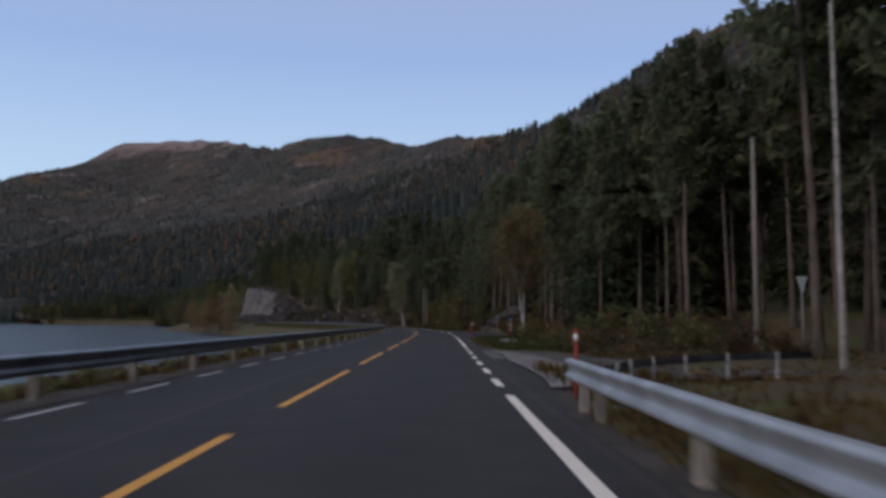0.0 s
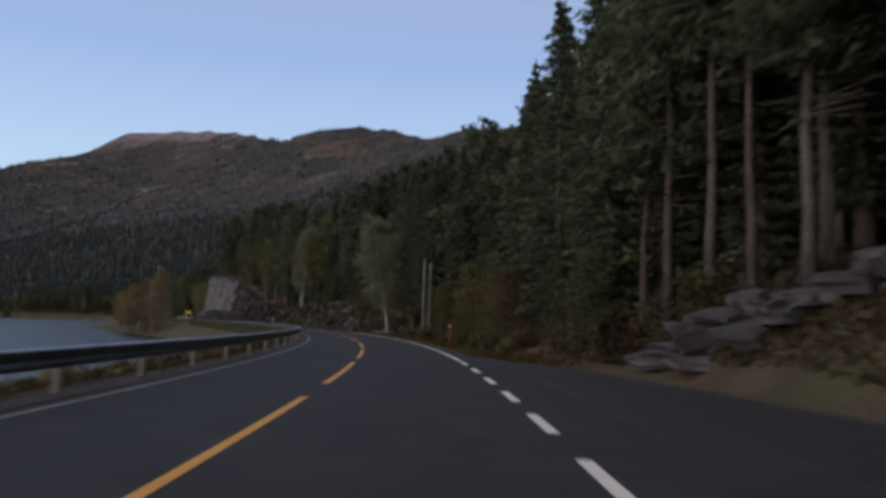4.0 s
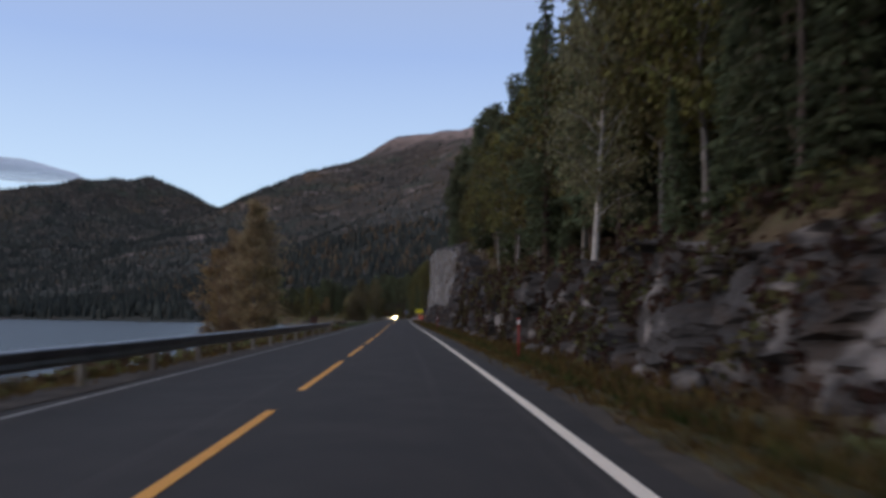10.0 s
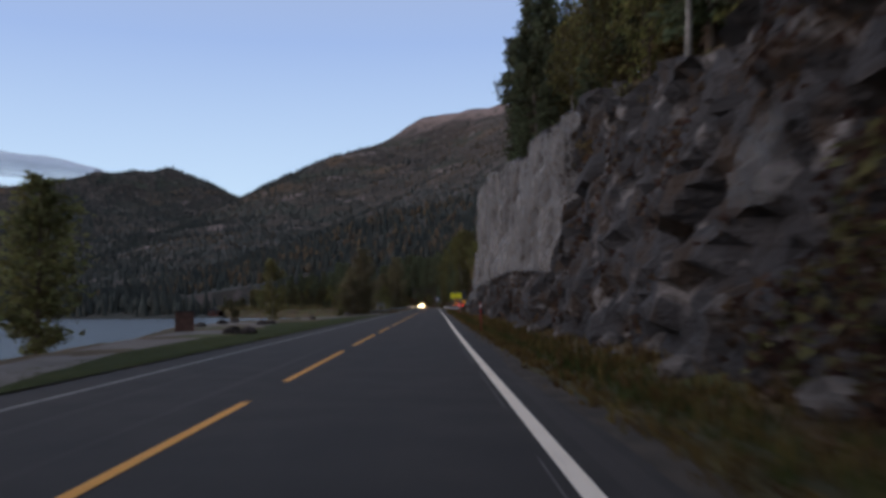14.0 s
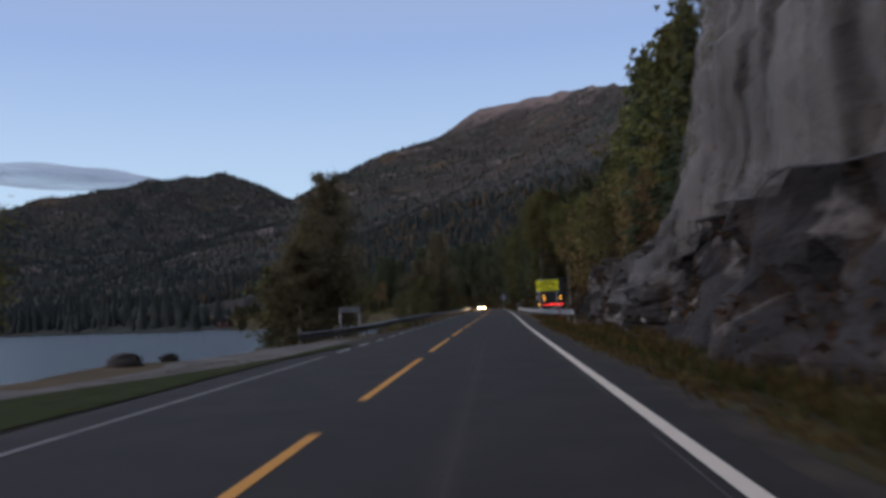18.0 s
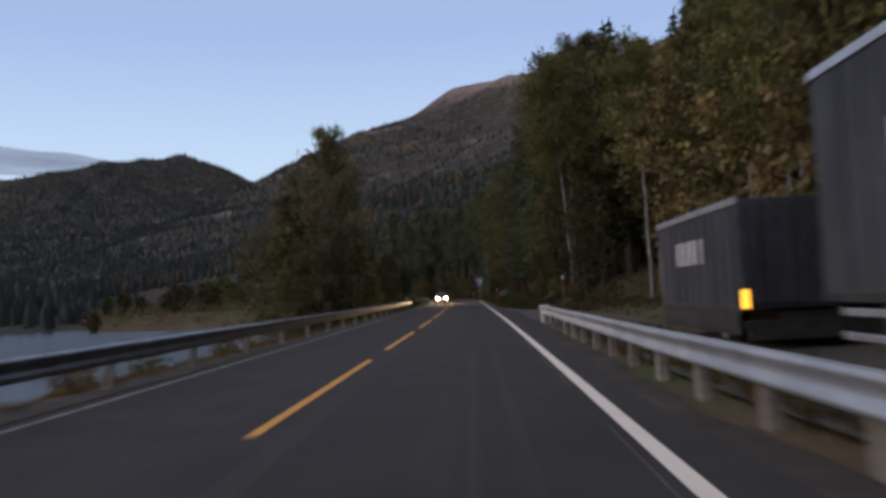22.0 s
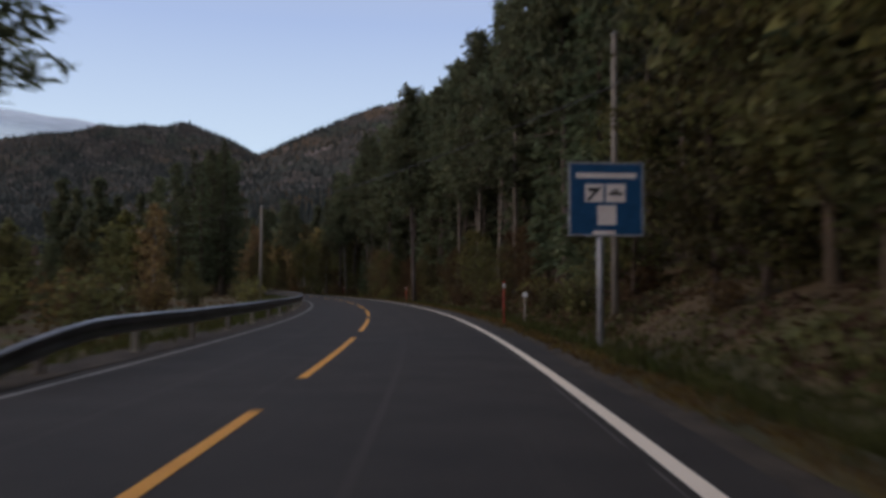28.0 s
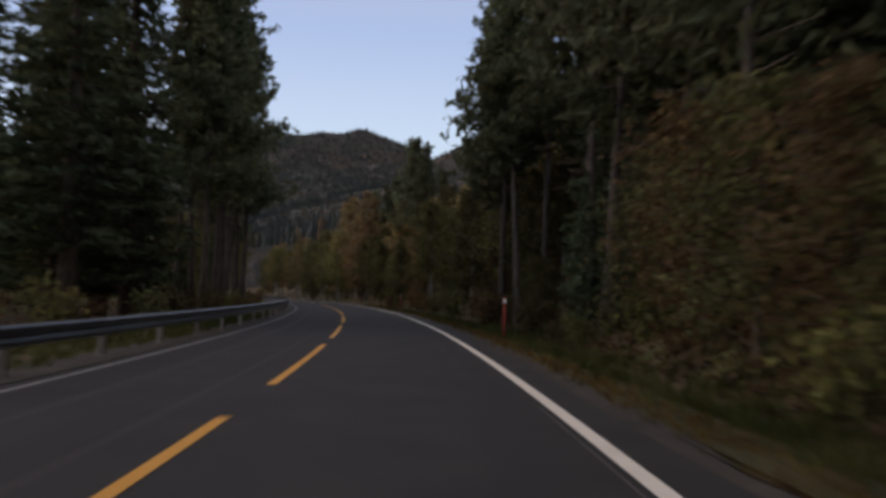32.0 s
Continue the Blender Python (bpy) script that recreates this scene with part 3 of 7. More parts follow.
# ---- road ----
road = tagged(new("road", None), "two-lane asphalt country road with yellow centre dashes", "road", kind="structure")


def left_edge(s):
    return -3.3 - 0.62 * float(step(284, 294, s) * (1 - step(394, 403, s)))


def right_edge(s):
    return 4.0 + 0.12 * math.sin(s * 0.37) * math.sin(s * 0.11) + float(np.interp(s, [10, 16.5, 33, 36, 64, 66.4, 69, 71.7, 75, 80, 86, 91, 96, 100, 106.5, 111, 115], [0, 0.48, 0.55, 0, 0, 0.9, 1.75, 2.75, 3.7, 4.2, 4.5, 4.4, 3.7, 3.0, 2.2, 1.0, 0])) + 0.62 * float(step(485, 492, s) * (1 - step(511, 523, s)))


v, f, uv = ribbon(-85, 940, left_edge, right_edge, 0.0, 2.0)
n = len(v) // 2
# cross the strip finely, so that its surface can wave a little
part("carriageway", mesh_of("carriageway", v, f, ASPHALT, True, uv), road, "dark asphalt with faint wheel tracks")


def line(name, s0, s1, d, width, material, label=""):
    a, b, _ = ribbon(s0, s1, d - width / 2, d + width / 2, 0.006, 1.5)
    return part(name, mesh_of(name, a, b, material), road, label)


for i in range(-5, 76):
    line("centre_dash", 0.21 + 12 * i, 9.21 + 12 * i, 0.0, 0.13, YELLOW_PAINT)


def edge_line(side, d, width, material, gaps, dash):
    """Solid, but for the stretches that are broken into two-metre dashes."""
    at = -80.0
    for a, b in gaps:
        line("edge_line", at, a, d, width, material)
        k = a + 2.0
        while k + 2.0 < b:
            line("edge_dash", k, k + 2.1, d, width, dash)
            k += 4.0
        at = b
    line("edge_line", at, 935.0, d, width, material)


edge_line("right", 3.45, 0.155, WARM_WHITE_PAINT, [(14.4, 40.4), (63.4, 108.0)], WARM_WHITE_PAINT)
edge_line("left", -2.96, 0.12, WORN_WHITE, [(8.4, 47.0), (268.8, 288.0), (396.0, 417.0)], DASH_PAINT)
for k in range(60):  # remains of an older line beside the right edge line
    a = 245 + k * 7.3
    line("old_line", a, a + 4.0 + 1.3 * (k % 3), 3.27 + 0.015 * (k % 2), 0.018, FADED_LINE)


def strip(name, s0, s1, d0, d1, material, label, category, up=0.02, rows=3):
    """A sheet that follows road and ground."""
    n = int((s1 - s0) / 2) + 1
    sx = np.linspace(s0, s1, n)
    vs, fs = [], []
    for j in range(rows + 1):
        a = np.array([(d0(q) if callable(d0) else d0) + ((d1(q) if callable(d1) else d1) - (d0(q) if callable(d0) else d0)) * j / rows for q in sx])
        wob = np.array([0.12 * noise.noise((q * 0.5, j * 3.1, 1.0)) for q in sx])
        vs.extend(SA(sx, a + wob, gz(sx, a + wob) + 0.03 + up))
    for j in range(rows):
        fs.extend((j * n + i, (j + 1) * n + i, (j + 1) * n + i + 1, j * n + i + 1) for i in range(n - 1))
    return tagged(new(name, mesh_of(name, vs, fs, material, True)), label, category, kind="structure")


def verge_in(s):
    return right_edge(s) - 0.03


strip("verge", -80, 935, verge_in, lambda s: right_edge(s) + 0.42 + 0.08 * math.sin(s * 0.6) + 0.06 * math.sin(s * 1.7), VERGE, "narrow dark gravel verge beside the asphalt", "verge", -0.004)
strip("verge", -80, 935, lambda s: left_edge(s) - 1.0, lambda s: left_edge(s) + 0.02, VERGE, "narrow soil verge under the guard rail", "verge", 0.012)
for a, b in ((-80, 12), (43, 59), (113, 423), (521, 935)):
    strip("bank", a, b, lambda s: right_edge(s) + 0.36, lambda s: right_edge(s) + 3.0 + 0.5 * math.sin(s * 0.21), BANK, "rough grass bank between verge and forest", "bank", 0.004, 5)
strip("gravel_road", 18.0, 34.0, lambda s: right_edge(s) + 0.2, lambda s: float(np.interp(s, [18, 19, 20.5, 22, 23.5, 25, 27, 29, 31, 32.5, 34], [5.6, 6.2, 7.2, 8.5, 10.1, 11.9, 17, 20, 14, 9, 6])), DULL_GRAVEL, "grey gravel side road meeting the asphalt", "road", 0.03, 6)
strip("gravel_apron", 15.8, 35.2, lambda s: right_edge(s) - 0.04, lambda s: float(np.interp(s, [15.8, 17, 18.2, 20, 25, 31, 35.2], [4.6, 5.1, 6.0, 6.5, 6.1, 5.6, 4.75])), APRON, "pale gravel apron where the side road begins", "road", 0.044, 4)


def lawn_out(s):
    return float(np.interp(s, [296, 301, 312, 330, 342, 360, 375, 388, 394, 400, 403], [-4.2, -5.2, -7.2, -8.2, -9.2, -10.8, -9.8, -7.3, -5.6, -4.5, -4.2]))


def gravel_out(s):
    return float(np.interp(s, [286, 300, 307, 313, 320, 334, 341, 354, 368, 380, 392, 398, 406, 412], [-6.0, -7.2, -8.3, -9.4, -10.4, -12.2, -14.0, -16.4, -16.6, -13.4, -9.8, -8.2, -7.0, -6.0]))


strip("gravel_yard", 286, 412, lambda s: min(lawn_out(s) + 0.3, -4.3), gravel_out, GRAVEL, "pale gravel parking strip beside the lake", "parking", 0.02, 4)
strip("lawn", 296, 403, lambda s: left_edge(s) - 0.05, lawn_out, LAWN, "mown grass strip between road and parking", "lawn", 0.03, 4)
strip("gravel_stop", 452, 519, lambda s: right_edge(s) + 0.9 - 0.98 * float(step(484, 497, s)), lambda s: float(np.interp(s, [452, 457, 462, 489, 495, 499, 505, 509, 513, 515, 519], [5.0, 9.6, 14.3, 13.0, 8.6, 7.2, 6.3, 5.6, 5.3, 4.95, 4.5])), OLD_ASPHALT, "worn grey asphalt lay-by behind the guard rail", "lay-by", 0.03, 4)
v, f, uv = ribbon(513.9, 516.9, lambda s: 4.99 - 0.205 * (s - 513.9), lambda s: 5.08 - 0.215 * (s - 513.9), 0.0, 0.5)
n = len(v) // 2
for k in range(2 * n):
    v[k][2] = G(uv[k][1], uv[k][0]) + 0.075
tagged(new("bay_line", mesh_of("bay_line", v, f, WORN_WHITE, True, uv)), "worn white line along the lay-by edge", "road marking", kind="structure")
crossing = tagged(new("rumble_paving", None), "worn pale paving bars where the side road begins", "paving", kind="structure")
for k in range(7):
    a, b, _ = ribbon(28.6 + k * 1.15, 29.35 + k * 1.15, 4.02, 4.52, 0.012, 0.7)
    part("bar", mesh_of("bar", a, b, WORN_WHITE), crossing)

# ---- rock cliff and net ----
CS = np.arange(167, 440, 0.45)
CR = 30


def facet(p, scale):
    d, pts = noise.voronoi((p[0] * scale, p[1] * scale, p[2] * scale))
    c = pts[0]
    h = noise.noise((c[0] * 7.3 + 3, c[1] * 5.1, c[2] * 9.7))
    tilt = (p[0] * scale - c[0]) * noise.noise((c[0] * 3, 7, c[2])) + (p[2] * scale - c[2]) * noise.noise((c[1], 4, c[0] * 3))
    return h, tilt, d[1] - d[0]


def cliff_face(s, z, top):
    """How far out the rock stands."""
    base = 8.0 + 1.8 * float(step(225, 170, s)) if s < 225 else 8.0
    lean = 0.16 + 0.10 * math.sin(s * 0.043) + 0.3 * float(1 - step(190, 250, s)) + 0.11 * float(step(386, 398, s))
    q = (s * 0.5, 0.0, z * 0.8)
    h, t, e = facet(q, 0.75)
    h2, t2, e2 = facet((q[0] + 40, 3, q[2]), 2.0)
    big = noise.noise((s * 0.06, z * 0.1, 2.0))
    return base + lean * z - 1.0 * big - 1.1 * h - 0.8 * t - 0.38 * h2 - 0.25 * t2 + (0.25 if e < 0.06 else 0)


cv, cf = [], []
for s in CS:
    top = float(cliff_top(s))
    lump = max(0.2, top + 1.2 * noise.noise((s * 0.12, 5, 0)) + 0.6 * noise.noise((s * 0.5, 2, 0)))
    for j in range(CR):
        z = -0.6 + (lump + 0.6) * j / (CR - 4) if j < CR - 3 else lump
        d = cliff_face(s, max(z, 0), top) + (0 if j < CR - 3 else (j - CR + 4) * 1.4)
        zq = z if j < CR - 3 else lump - 0.1 * (j - CR + 4) + 0.4 * noise.noise((s * 0.4, d * 0.4, 0)) - (1.5 if j == CR - 1 else 0)
        sj = s + 0.35 * noise.noise((s * 1.7, z * 1.3, 9))
        cv.append(S(sj, d, zq))
cf = [(i * CR + j, i * CR + j + 1, (i + 1) * CR + j + 1, (i + 1) * CR + j) for i in range(len(CS) - 1) for j in range(CR - 1)]
cliff_me = mesh_of("rock_cliff", cv, cf, ROCK)
cliff_me.materials.append(PALE_ROCK)  # paler rock at the low ends; part of the paleness is headlight put into its colour
cliff_me.polygons.foreach_set("material_index", [int(abs(CS[i] + 3.5 * noise.noise((CS[i] * 0.4, j * 0.5, 4.0)) - 333.5) > 71.5) for i in range(len(CS) - 1) for j in range(CR - 1)])
tagged(new("rock_cliff", cliff_me), "blasted grey rock cutting with cracked ledges and brown moss", "cliff", kind="structure")

NS = np.arange(330.6, 411.5, 0.3)
NR = 22
nv = []
for s in NS:
    top = float(cliff_top(s)) - 0.6 + 0.4 * noise.noise((s * 0.2, 8, 0)) - 0.6 * float(1 - step(328, 333, s))
    low = float(np.interp(s, [328, 340, 350, 385, 398, 404, 408, 418], [2.7, 3.3, 3.5, 3.4, 3.4, 2.2, 1.0, 0.8])) + 0.25 * noise.noise((s * 0.4, 1, 0))
    fold = 0.36 * math.sin(s * 1.7 + 1.8 * math.sin(s * 0.33)) + 0.14 * math.sin(s * 4.3 + 2.0 * math.sin(s * 0.7)) + 0.3 * noise.noise((s * 0.9, 0, 3))
    for j in range(NR):
        z = low + (max(top, low + 0.8) - low) * j / (NR - 1)
        mean = min(cliff_face(s + o, zq, 0) for o in (-1.0, 0.0, 1.0) for zq in (max(z - 0.8, 0), z, z + 0.8))
        nv.append(S(s + 0.12 * noise.noise((s, z * 0.5, 1)), mean - 0.25 - fold * (0.4 + 0.6 * (1 - j / NR)), z))
nf = [(i * NR + j, i * NR + j + 1, (i + 1) * NR + j + 1, (i + 1) * NR + j) for i in range(len(NS) - 1) for j in range(NR - 1)]
net = thing("rockfall_net", (0, 0, 0), "grey steel rockfall net hung in folds over the cliff", "net")
cut = int((402.4 - NS[0]) / 0.3) * (NR - 1)
part("mesh_curtain", mesh_of("mesh_curtain", nv, nf[:cut], NET, True), net)
part("end_curtain", mesh_of("end_curtain", nv, nf[cut:], OLD_NET, True), net, "thin dull net over the lower ledge")
sp = Soup()
sp.tube([Vector(nv[i * NR]) for i in range(0, len(NS), 4)], [0.022] * len(range(0, len(NS), 4)), 6)
part("bottom_cable", sp.done("bottom_cable", OLD_STEEL), net, "steel cable along the hem")
sp = Soup()
sp.tube([Vector(nv[i * NR + NR - 1]) for i in range(0, len(NS), 4)], [0.02] * len(range(0, len(NS), 4)), 6)
part("top_cable", sp.done("top_cable", OLD_STEEL), net, "steel cable along the top")

# small sheet of net further back on the face
QS, QR = np.arange(301.2, 303.7, 0.2), 12
qv = []
for s in QS:
    for j in range(QR):
        z = 3.1 + 0.2 * noise.noise((s, 3, 1)) + 1.9 * j / (QR - 1)
        mean = min(cliff_face(s + o, zq, 0) for o in (-0.6, 0.0, 0.6) for zq in (z - 0.4, z, z + 0.4))
        qv.append(S(s + 0.1 * noise.noise((s, z, 4)), mean - 0.15 + 0.12 * math.sin(s * 4.0), z))
qf = [(i * QR + j, i * QR + j + 1, (i + 1) * QR + j + 1, (i + 1) * QR + j) for i in range(len(QS) - 1) for j in range(QR - 1)]
patch_net = thing("rockfall_net", (0, 0, 0), "small pale sheet of rockfall net on the dark rock", "net")
part("mesh_curtain", mesh_of("mesh_curtain", qv, qf, OLD_NET, True), patch_net)

# ---- guard rails ----
WAVE = [(-0.02, 0.0), (0.05, 0.03), (0.055, 0.07), (0.0, 0.115), (-0.005, 0.155), (0.0, 0.195), (0.055, 0.24), (0.05, 0.28), (-0.02, 0.31)]


def guard_rail(path, side, gap, steel, label, post_mat, start_low=False, end_low=False, top=0.72, fall=0.0, group="guard rails", post_w=0.06, post_top=0.60, tall=1.0, extra=()):
    """path: (s, d) corners; side: +1 when the beam faces a higher d."""
    ob = thing("guard_rail", S(path[0][0], path[0][1], 0), label, "guard rail", group)
    o = Vector(ob.matrix_basis.translation)
    s0, s1 = path[0][0], path[-1][0]
    px, pd = [p[0] for p in path], [p[1] for p in path]
    n = max(3, int((s1 - s0) / 1.0) + 1)
    sx = np.linspace(s0, s1, n)
    dx = np.interp(sx, px, pd)
    sink = np.zeros(n)
    if start_low:
        sink = np.maximum(sink, 0.78 * (1 - step(s0, s0 + 9, sx)))
    if end_low:
        sink = np.maximum(sink, 0.78 * step(s1 - 9, s1, sx))
    sink = sink + fall * (1 - step(s0, s0 + 24, sx))
    vs, fs = [], []
    m = len(WAVE)
    for k in range(n):
        for out, up in WAVE:
            vs.append(Vector(S(sx[k], dx[k] + side * (out + 0.06), top - 0.31 + 0.31 * (1 - tall) + up * tall - sink[k] + 0.012 * noise.noise((sx[k] * 0.3, 0, 0)))) - o)
    for k in range(n - 1):
        for j in range(m - 1):
            fs.append((k * m + j, k * m + j + 1, (k + 1) * m + j + 1, (k + 1) * m + j))
    beam = part("beam", mesh_of("beam", vs, fs, steel, True), ob, "ribbed steel beam")
    sol = beam.modifiers.new("sheet", "SOLIDIFY")
    sol.thickness = 0.006
    post = Soup().box(-min(0.06, post_w), min(0.06, post_w), -post_w - 0.015, post_w + 0.015, -0.5, post_top, 0.012).done("post", post_mat)
    k = s0 + 0.6 + (6 if start_low else 0)
    at = list(extra)
    while k < s1 - (5 if end_low else 0.2):
        at.append(k)
        k += gap
    for k in at:
        q = Vector(S(k, float(np.interp(k, px, pd)) - side * 0.09, -0.02)) - o
        part("post", post, ob, "", Matrix.LocRotScale(q, Euler((radians(random.uniform(-1.5, 1.5)), radians(random.uniform(-1.5, 1.5)), heading(k))), (1, 1, random.uniform(0.97, 1.03))))
    return ob


guard_rail([(-80, -3.62), (262, -3.62), (272, -4.1), (279, -5.0)], 1, 4.0, OLD_STEEL, "weathered steel guard rail along the lake", POST_WOOD)
guard_rail([(409, -6.9), (418, -5.0), (430, -3.8), (440, -3.62), (541, -3.62)], 1, 4.0, OLD_STEEL, "weathered steel guard rail between road and lake", POST_WOOD, fall=0.35)
guard_rail([(594, -3.62), (900, -3.62)], 1, 4.0, OLD_STEEL, "weathered steel guard rail sunk into the ground at its start", POST_WOOD, start_low=True)
guard_rail([(-80.1, 4.2), (12.4, 4.2)], -1, 4.1, STEEL, "bright galvanised guard rail ending at the side road", POST_WOOD, extra=(11.9,))
guard_rail([(15.8, 5.35), (18.5, 6.43), (20.5, 7.65), (22, 9.0), (23.5, 10.6), (24.8, 12.3), (25.6, 13.6)], -1, 1.62, OLD_STEEL, "low dark steel guard rail on pale posts along the side road", PALE_POST, top=0.42, post_w=0.03, post_top=0.49, tall=0.62)
rail = guard_rail([(425, 6.6), (431, 5.9), (440, 5.2), (455, 4.65), (470, 4.45), (490.0, 4.5)], -1, 2.0, STEEL, "bright galvanised guard rail in front of the lay-by", POST_WOOD, top=0.68, post_w=0.09)
o = rail.matrix_basis.translation
q = Vector(S(490.3, 4.62, 0.04)) - o
part("end_block", Soup().box(-0.17, 0.17, -0.3, 0.3, 0.0, 0.64, 0.06).done("end_block", CONCRETE), rail, "pale rounded end piece", Matrix.LocRotScale(q, Euler((0, 0, heading(490))), None))

# ---- trees ----
rng = np.random.default_rng(7)


def cards(centres, sizes, tilt=1.0, long=1.0, lie=None, thin=1.0):
    """Many small pointed blades, turned at random or lying roughly along given directions: leaves or needle tufts."""
    c = np.asarray(centres, float)
    n = len(c)
    sz = np.broadcast_to(np.asarray(sizes, float), (n,))
    a = rng.normal(size=(n, 3))
    a[:, 2] *= tilt
    if lie is not None:
        a = a * 0.45 + np.asarray(lie)
    a /= np.linalg.norm(a, axis=1)[:, None] + 1e-9
    b = np.cross(a, rng.normal(size=(n, 3)))
    b /= np.linalg.norm(b, axis=1)[:, None] + 1e-9
    a, b = a * sz[:, None] * 0.5 * long, b * sz[:, None] * 0.5 * thin
    skew = b * rng.uniform(-0.5, 0.5, n)[:, None]
    v = np.stack([c + a + skew, c - a * 0.75 - b * 0.98, c - a * 0.55 + b * 0.98], 1).reshape(-1, 3)
    f = np.arange(3 * n).reshape(-1, 3)
    return v, f


def plain_mesh(name, v, f, material):
    v, f = np.asarray(v, np.float32), np.asarray(f, np.int32)
    me = bpy.data.meshes.new(name)
    me.vertices.add(len(v))
    me.vertices.foreach_set("co", v.ravel())
    k = f.shape[1]
    me.loops.add(f.size)
    me.loops.foreach_set("vertex_index", f.ravel())
    me.polygons.add(len(f))
    me.polygons.foreach_set("loop_start", np.arange(len(f), dtype=np.int32) * k)
    me.materials.append(material)
    me.update(calc_edges=True)
    me.validate()
    return me


def stem(h, r, bend, n=8, top=0.05):
    """A tapering, slightly crooked trunk."""
    a = rng.uniform(0, 6.28)
    pts = []
    for i in range(9):
        u = i / 8
        w = bend * h * (math.sin(u * 2.6 + a) - math.sin(a)) * 0.3 + rng.normal() * 0.02 * h * 0.1
        pts.append((math.cos(a) * w, math.sin(a) * w, h * u - (0.6 if i == 0 else 0)))
    rad = [r * (1 - 0.9 * (i / 8) ** 0.9) * (1.35 if i == 0 else 1) + top * r for i in range(9)]
    return pts, rad


def along(pts, u):
    x = u * (len(pts) - 1)
    i = min(int(x), len(pts) - 2)
    return np.array(pts[i]) + (np.array(pts[i + 1]) - np.array(pts[i])) * (x - i)


def tree(kind, label, category, build, group):
    ob = thing(kind, (0, 0, 0), label, category, group)
    for name, me, lab in build:
        part(name, me, ob, lab)
    return ob


def spruce_near_meshes(h, spread, low, gap=0.023, many=0.85, size=(0.14, 0.30)):
    """A spruce seen close by: every branch carries many small needle sprays."""
    pts, rad = stem(h, h * 0.0125, 0.01)
    trunk = Soup().tube(pts, rad, 9)
    cs, ds, z = [], [], low * h
    while z < h * 0.985:
        u = (z - low * h) / (h * (1 - low))
        reach = spread * h * ((1 - u) ** 0.8) * (0.7 + 0.3 * min(1, u * 6)) + 0.12
        n = int(5 + 3 * (1 - u))
        w0 = rng.uniform(0, 6.28)
        for k in range(n):
            w = w0 + 6.283 * k / n + rng.normal() * 0.3
            ln = reach * rng.uniform(0.5, 1.15)
            out = np.array([math.cos(w), math.sin(w), 0.0])
            side = np.array([-out[1], out[0], 0.0])
            base = along(pts, z / h)
            droop = rng.uniform(0.1, 0.45) * (1 - 0.6 * u)
            m = int((7 + ln * 15) * many)
            a = rng.uniform(0.08, 1.0, m) ** 0.8 * ln
            sd = rng.normal(size=m) * (0.06 + 0.24 * np.minimum(1, (ln - a) * 0.9 + 0.15)) * min(1, ln)
            hang = np.abs(rng.normal(size=m)) * 0.13
            c = base + out * a[:, None] + side * sd[:, None]
            c[:, 2] = z - droop * a + 0.10 * a * a / max(ln, 0.3) - hang
            cs.append(c)
            ds.append(out * 0.8 + side * np.sign(sd)[:, None] * 0.5 + np.array([0, 0, -0.35]))
            if ln > 0.9 and k % 2 == 0:
                trunk.tube([base, base + out * ln * 0.9 + np.array([0, 0, -droop * ln * 0.9 + 0.08 * ln])], [0.025, 0.008], 4, False)
        z += h * gap * rng.uniform(0.8, 1.25) + 0.06
    cs, ds = np.concatenate(cs), np.concatenate(ds)
    v, f = cards(cs, rng.uniform(size[0], size[1], len(cs)), 0.8, 1.9, ds, 0.7)
    return [("trunk", trunk.done("trunk", BARK, True), ""), ("crown", plain_mesh("crown", v, f, NEEDLES), "")]


def pine_meshes(h, bare, spread, n=48, layers=3, size=(0.34, 0.66)):
    pts, rad = stem(h, h * 0.0086, 0.03)
    trunk = Soup().tube(pts, rad, 9)
    for k in range(9):  # dead stubs below the crown
        u = rng.uniform(0.25, bare)
        b = along(pts, u)
        w = rng.uniform(0, 6.28)
        ln = rng.uniform(0.5, 1.8)
        trunk.tube([b, b + np.array([math.cos(w) * ln, math.sin(w) * ln, rng.uniform(-0.2, 0.25)])], [0.03, 0.01], 4)
    cs, sz = [], []
    for k in range(n):
        u = bare + (1 - bare) * (k + rng.uniform(0, 1)) / n
        b = along(pts, min(u, 0.995))
        q = (u - bare) / (1 - bare)
        ln = spread * h * (0.55 + 0.6 * math.sin(min(1, q * 1.25 + 0.12) * math.pi) ** 0.8) * rng.uniform(0.5, 1.1) * (1.05 - 0.72 * q)
        w = rng.uniform(0, 6.28)
        rise = rng.uniform(-0.05, 0.35) + 0.35 * q
        e = b + np.array([math.cos(w) * ln, math.sin(w) * ln, ln * rise])
        m = (b + e) / 2 + np.array([0, 0, -0.08 * ln])
        trunk.tube([b, m, e], [0.045 * (1.2 - q), 0.03, 0.012], 3, False)
        for t in range(int(6 + ln * 5)):
            a = rng.uniform(0.3, 1.05)
            c = (b * (1 - a) ** 2 + 2 * m * a * (1 - a) + e * a * a) + rng.normal(size=3) * np.array([0.28, 0.28, 0.16])
            cs.append(c)
            sz.append(rng.uniform(*size))
    cs, sz = np.repeat(np.array(cs), layers, 0), np.repeat(np.array(sz), layers)
    v, f = cards(cs + rng.normal(size=cs.shape) * 0.12, sz, 0.8, 2.0, None, 0.6)
    return [("trunk", trunk.done("trunk", PINE_BARK, True), ""), ("crown", plain_mesh("crown", v, f, PINE_NEEDLES), "")]


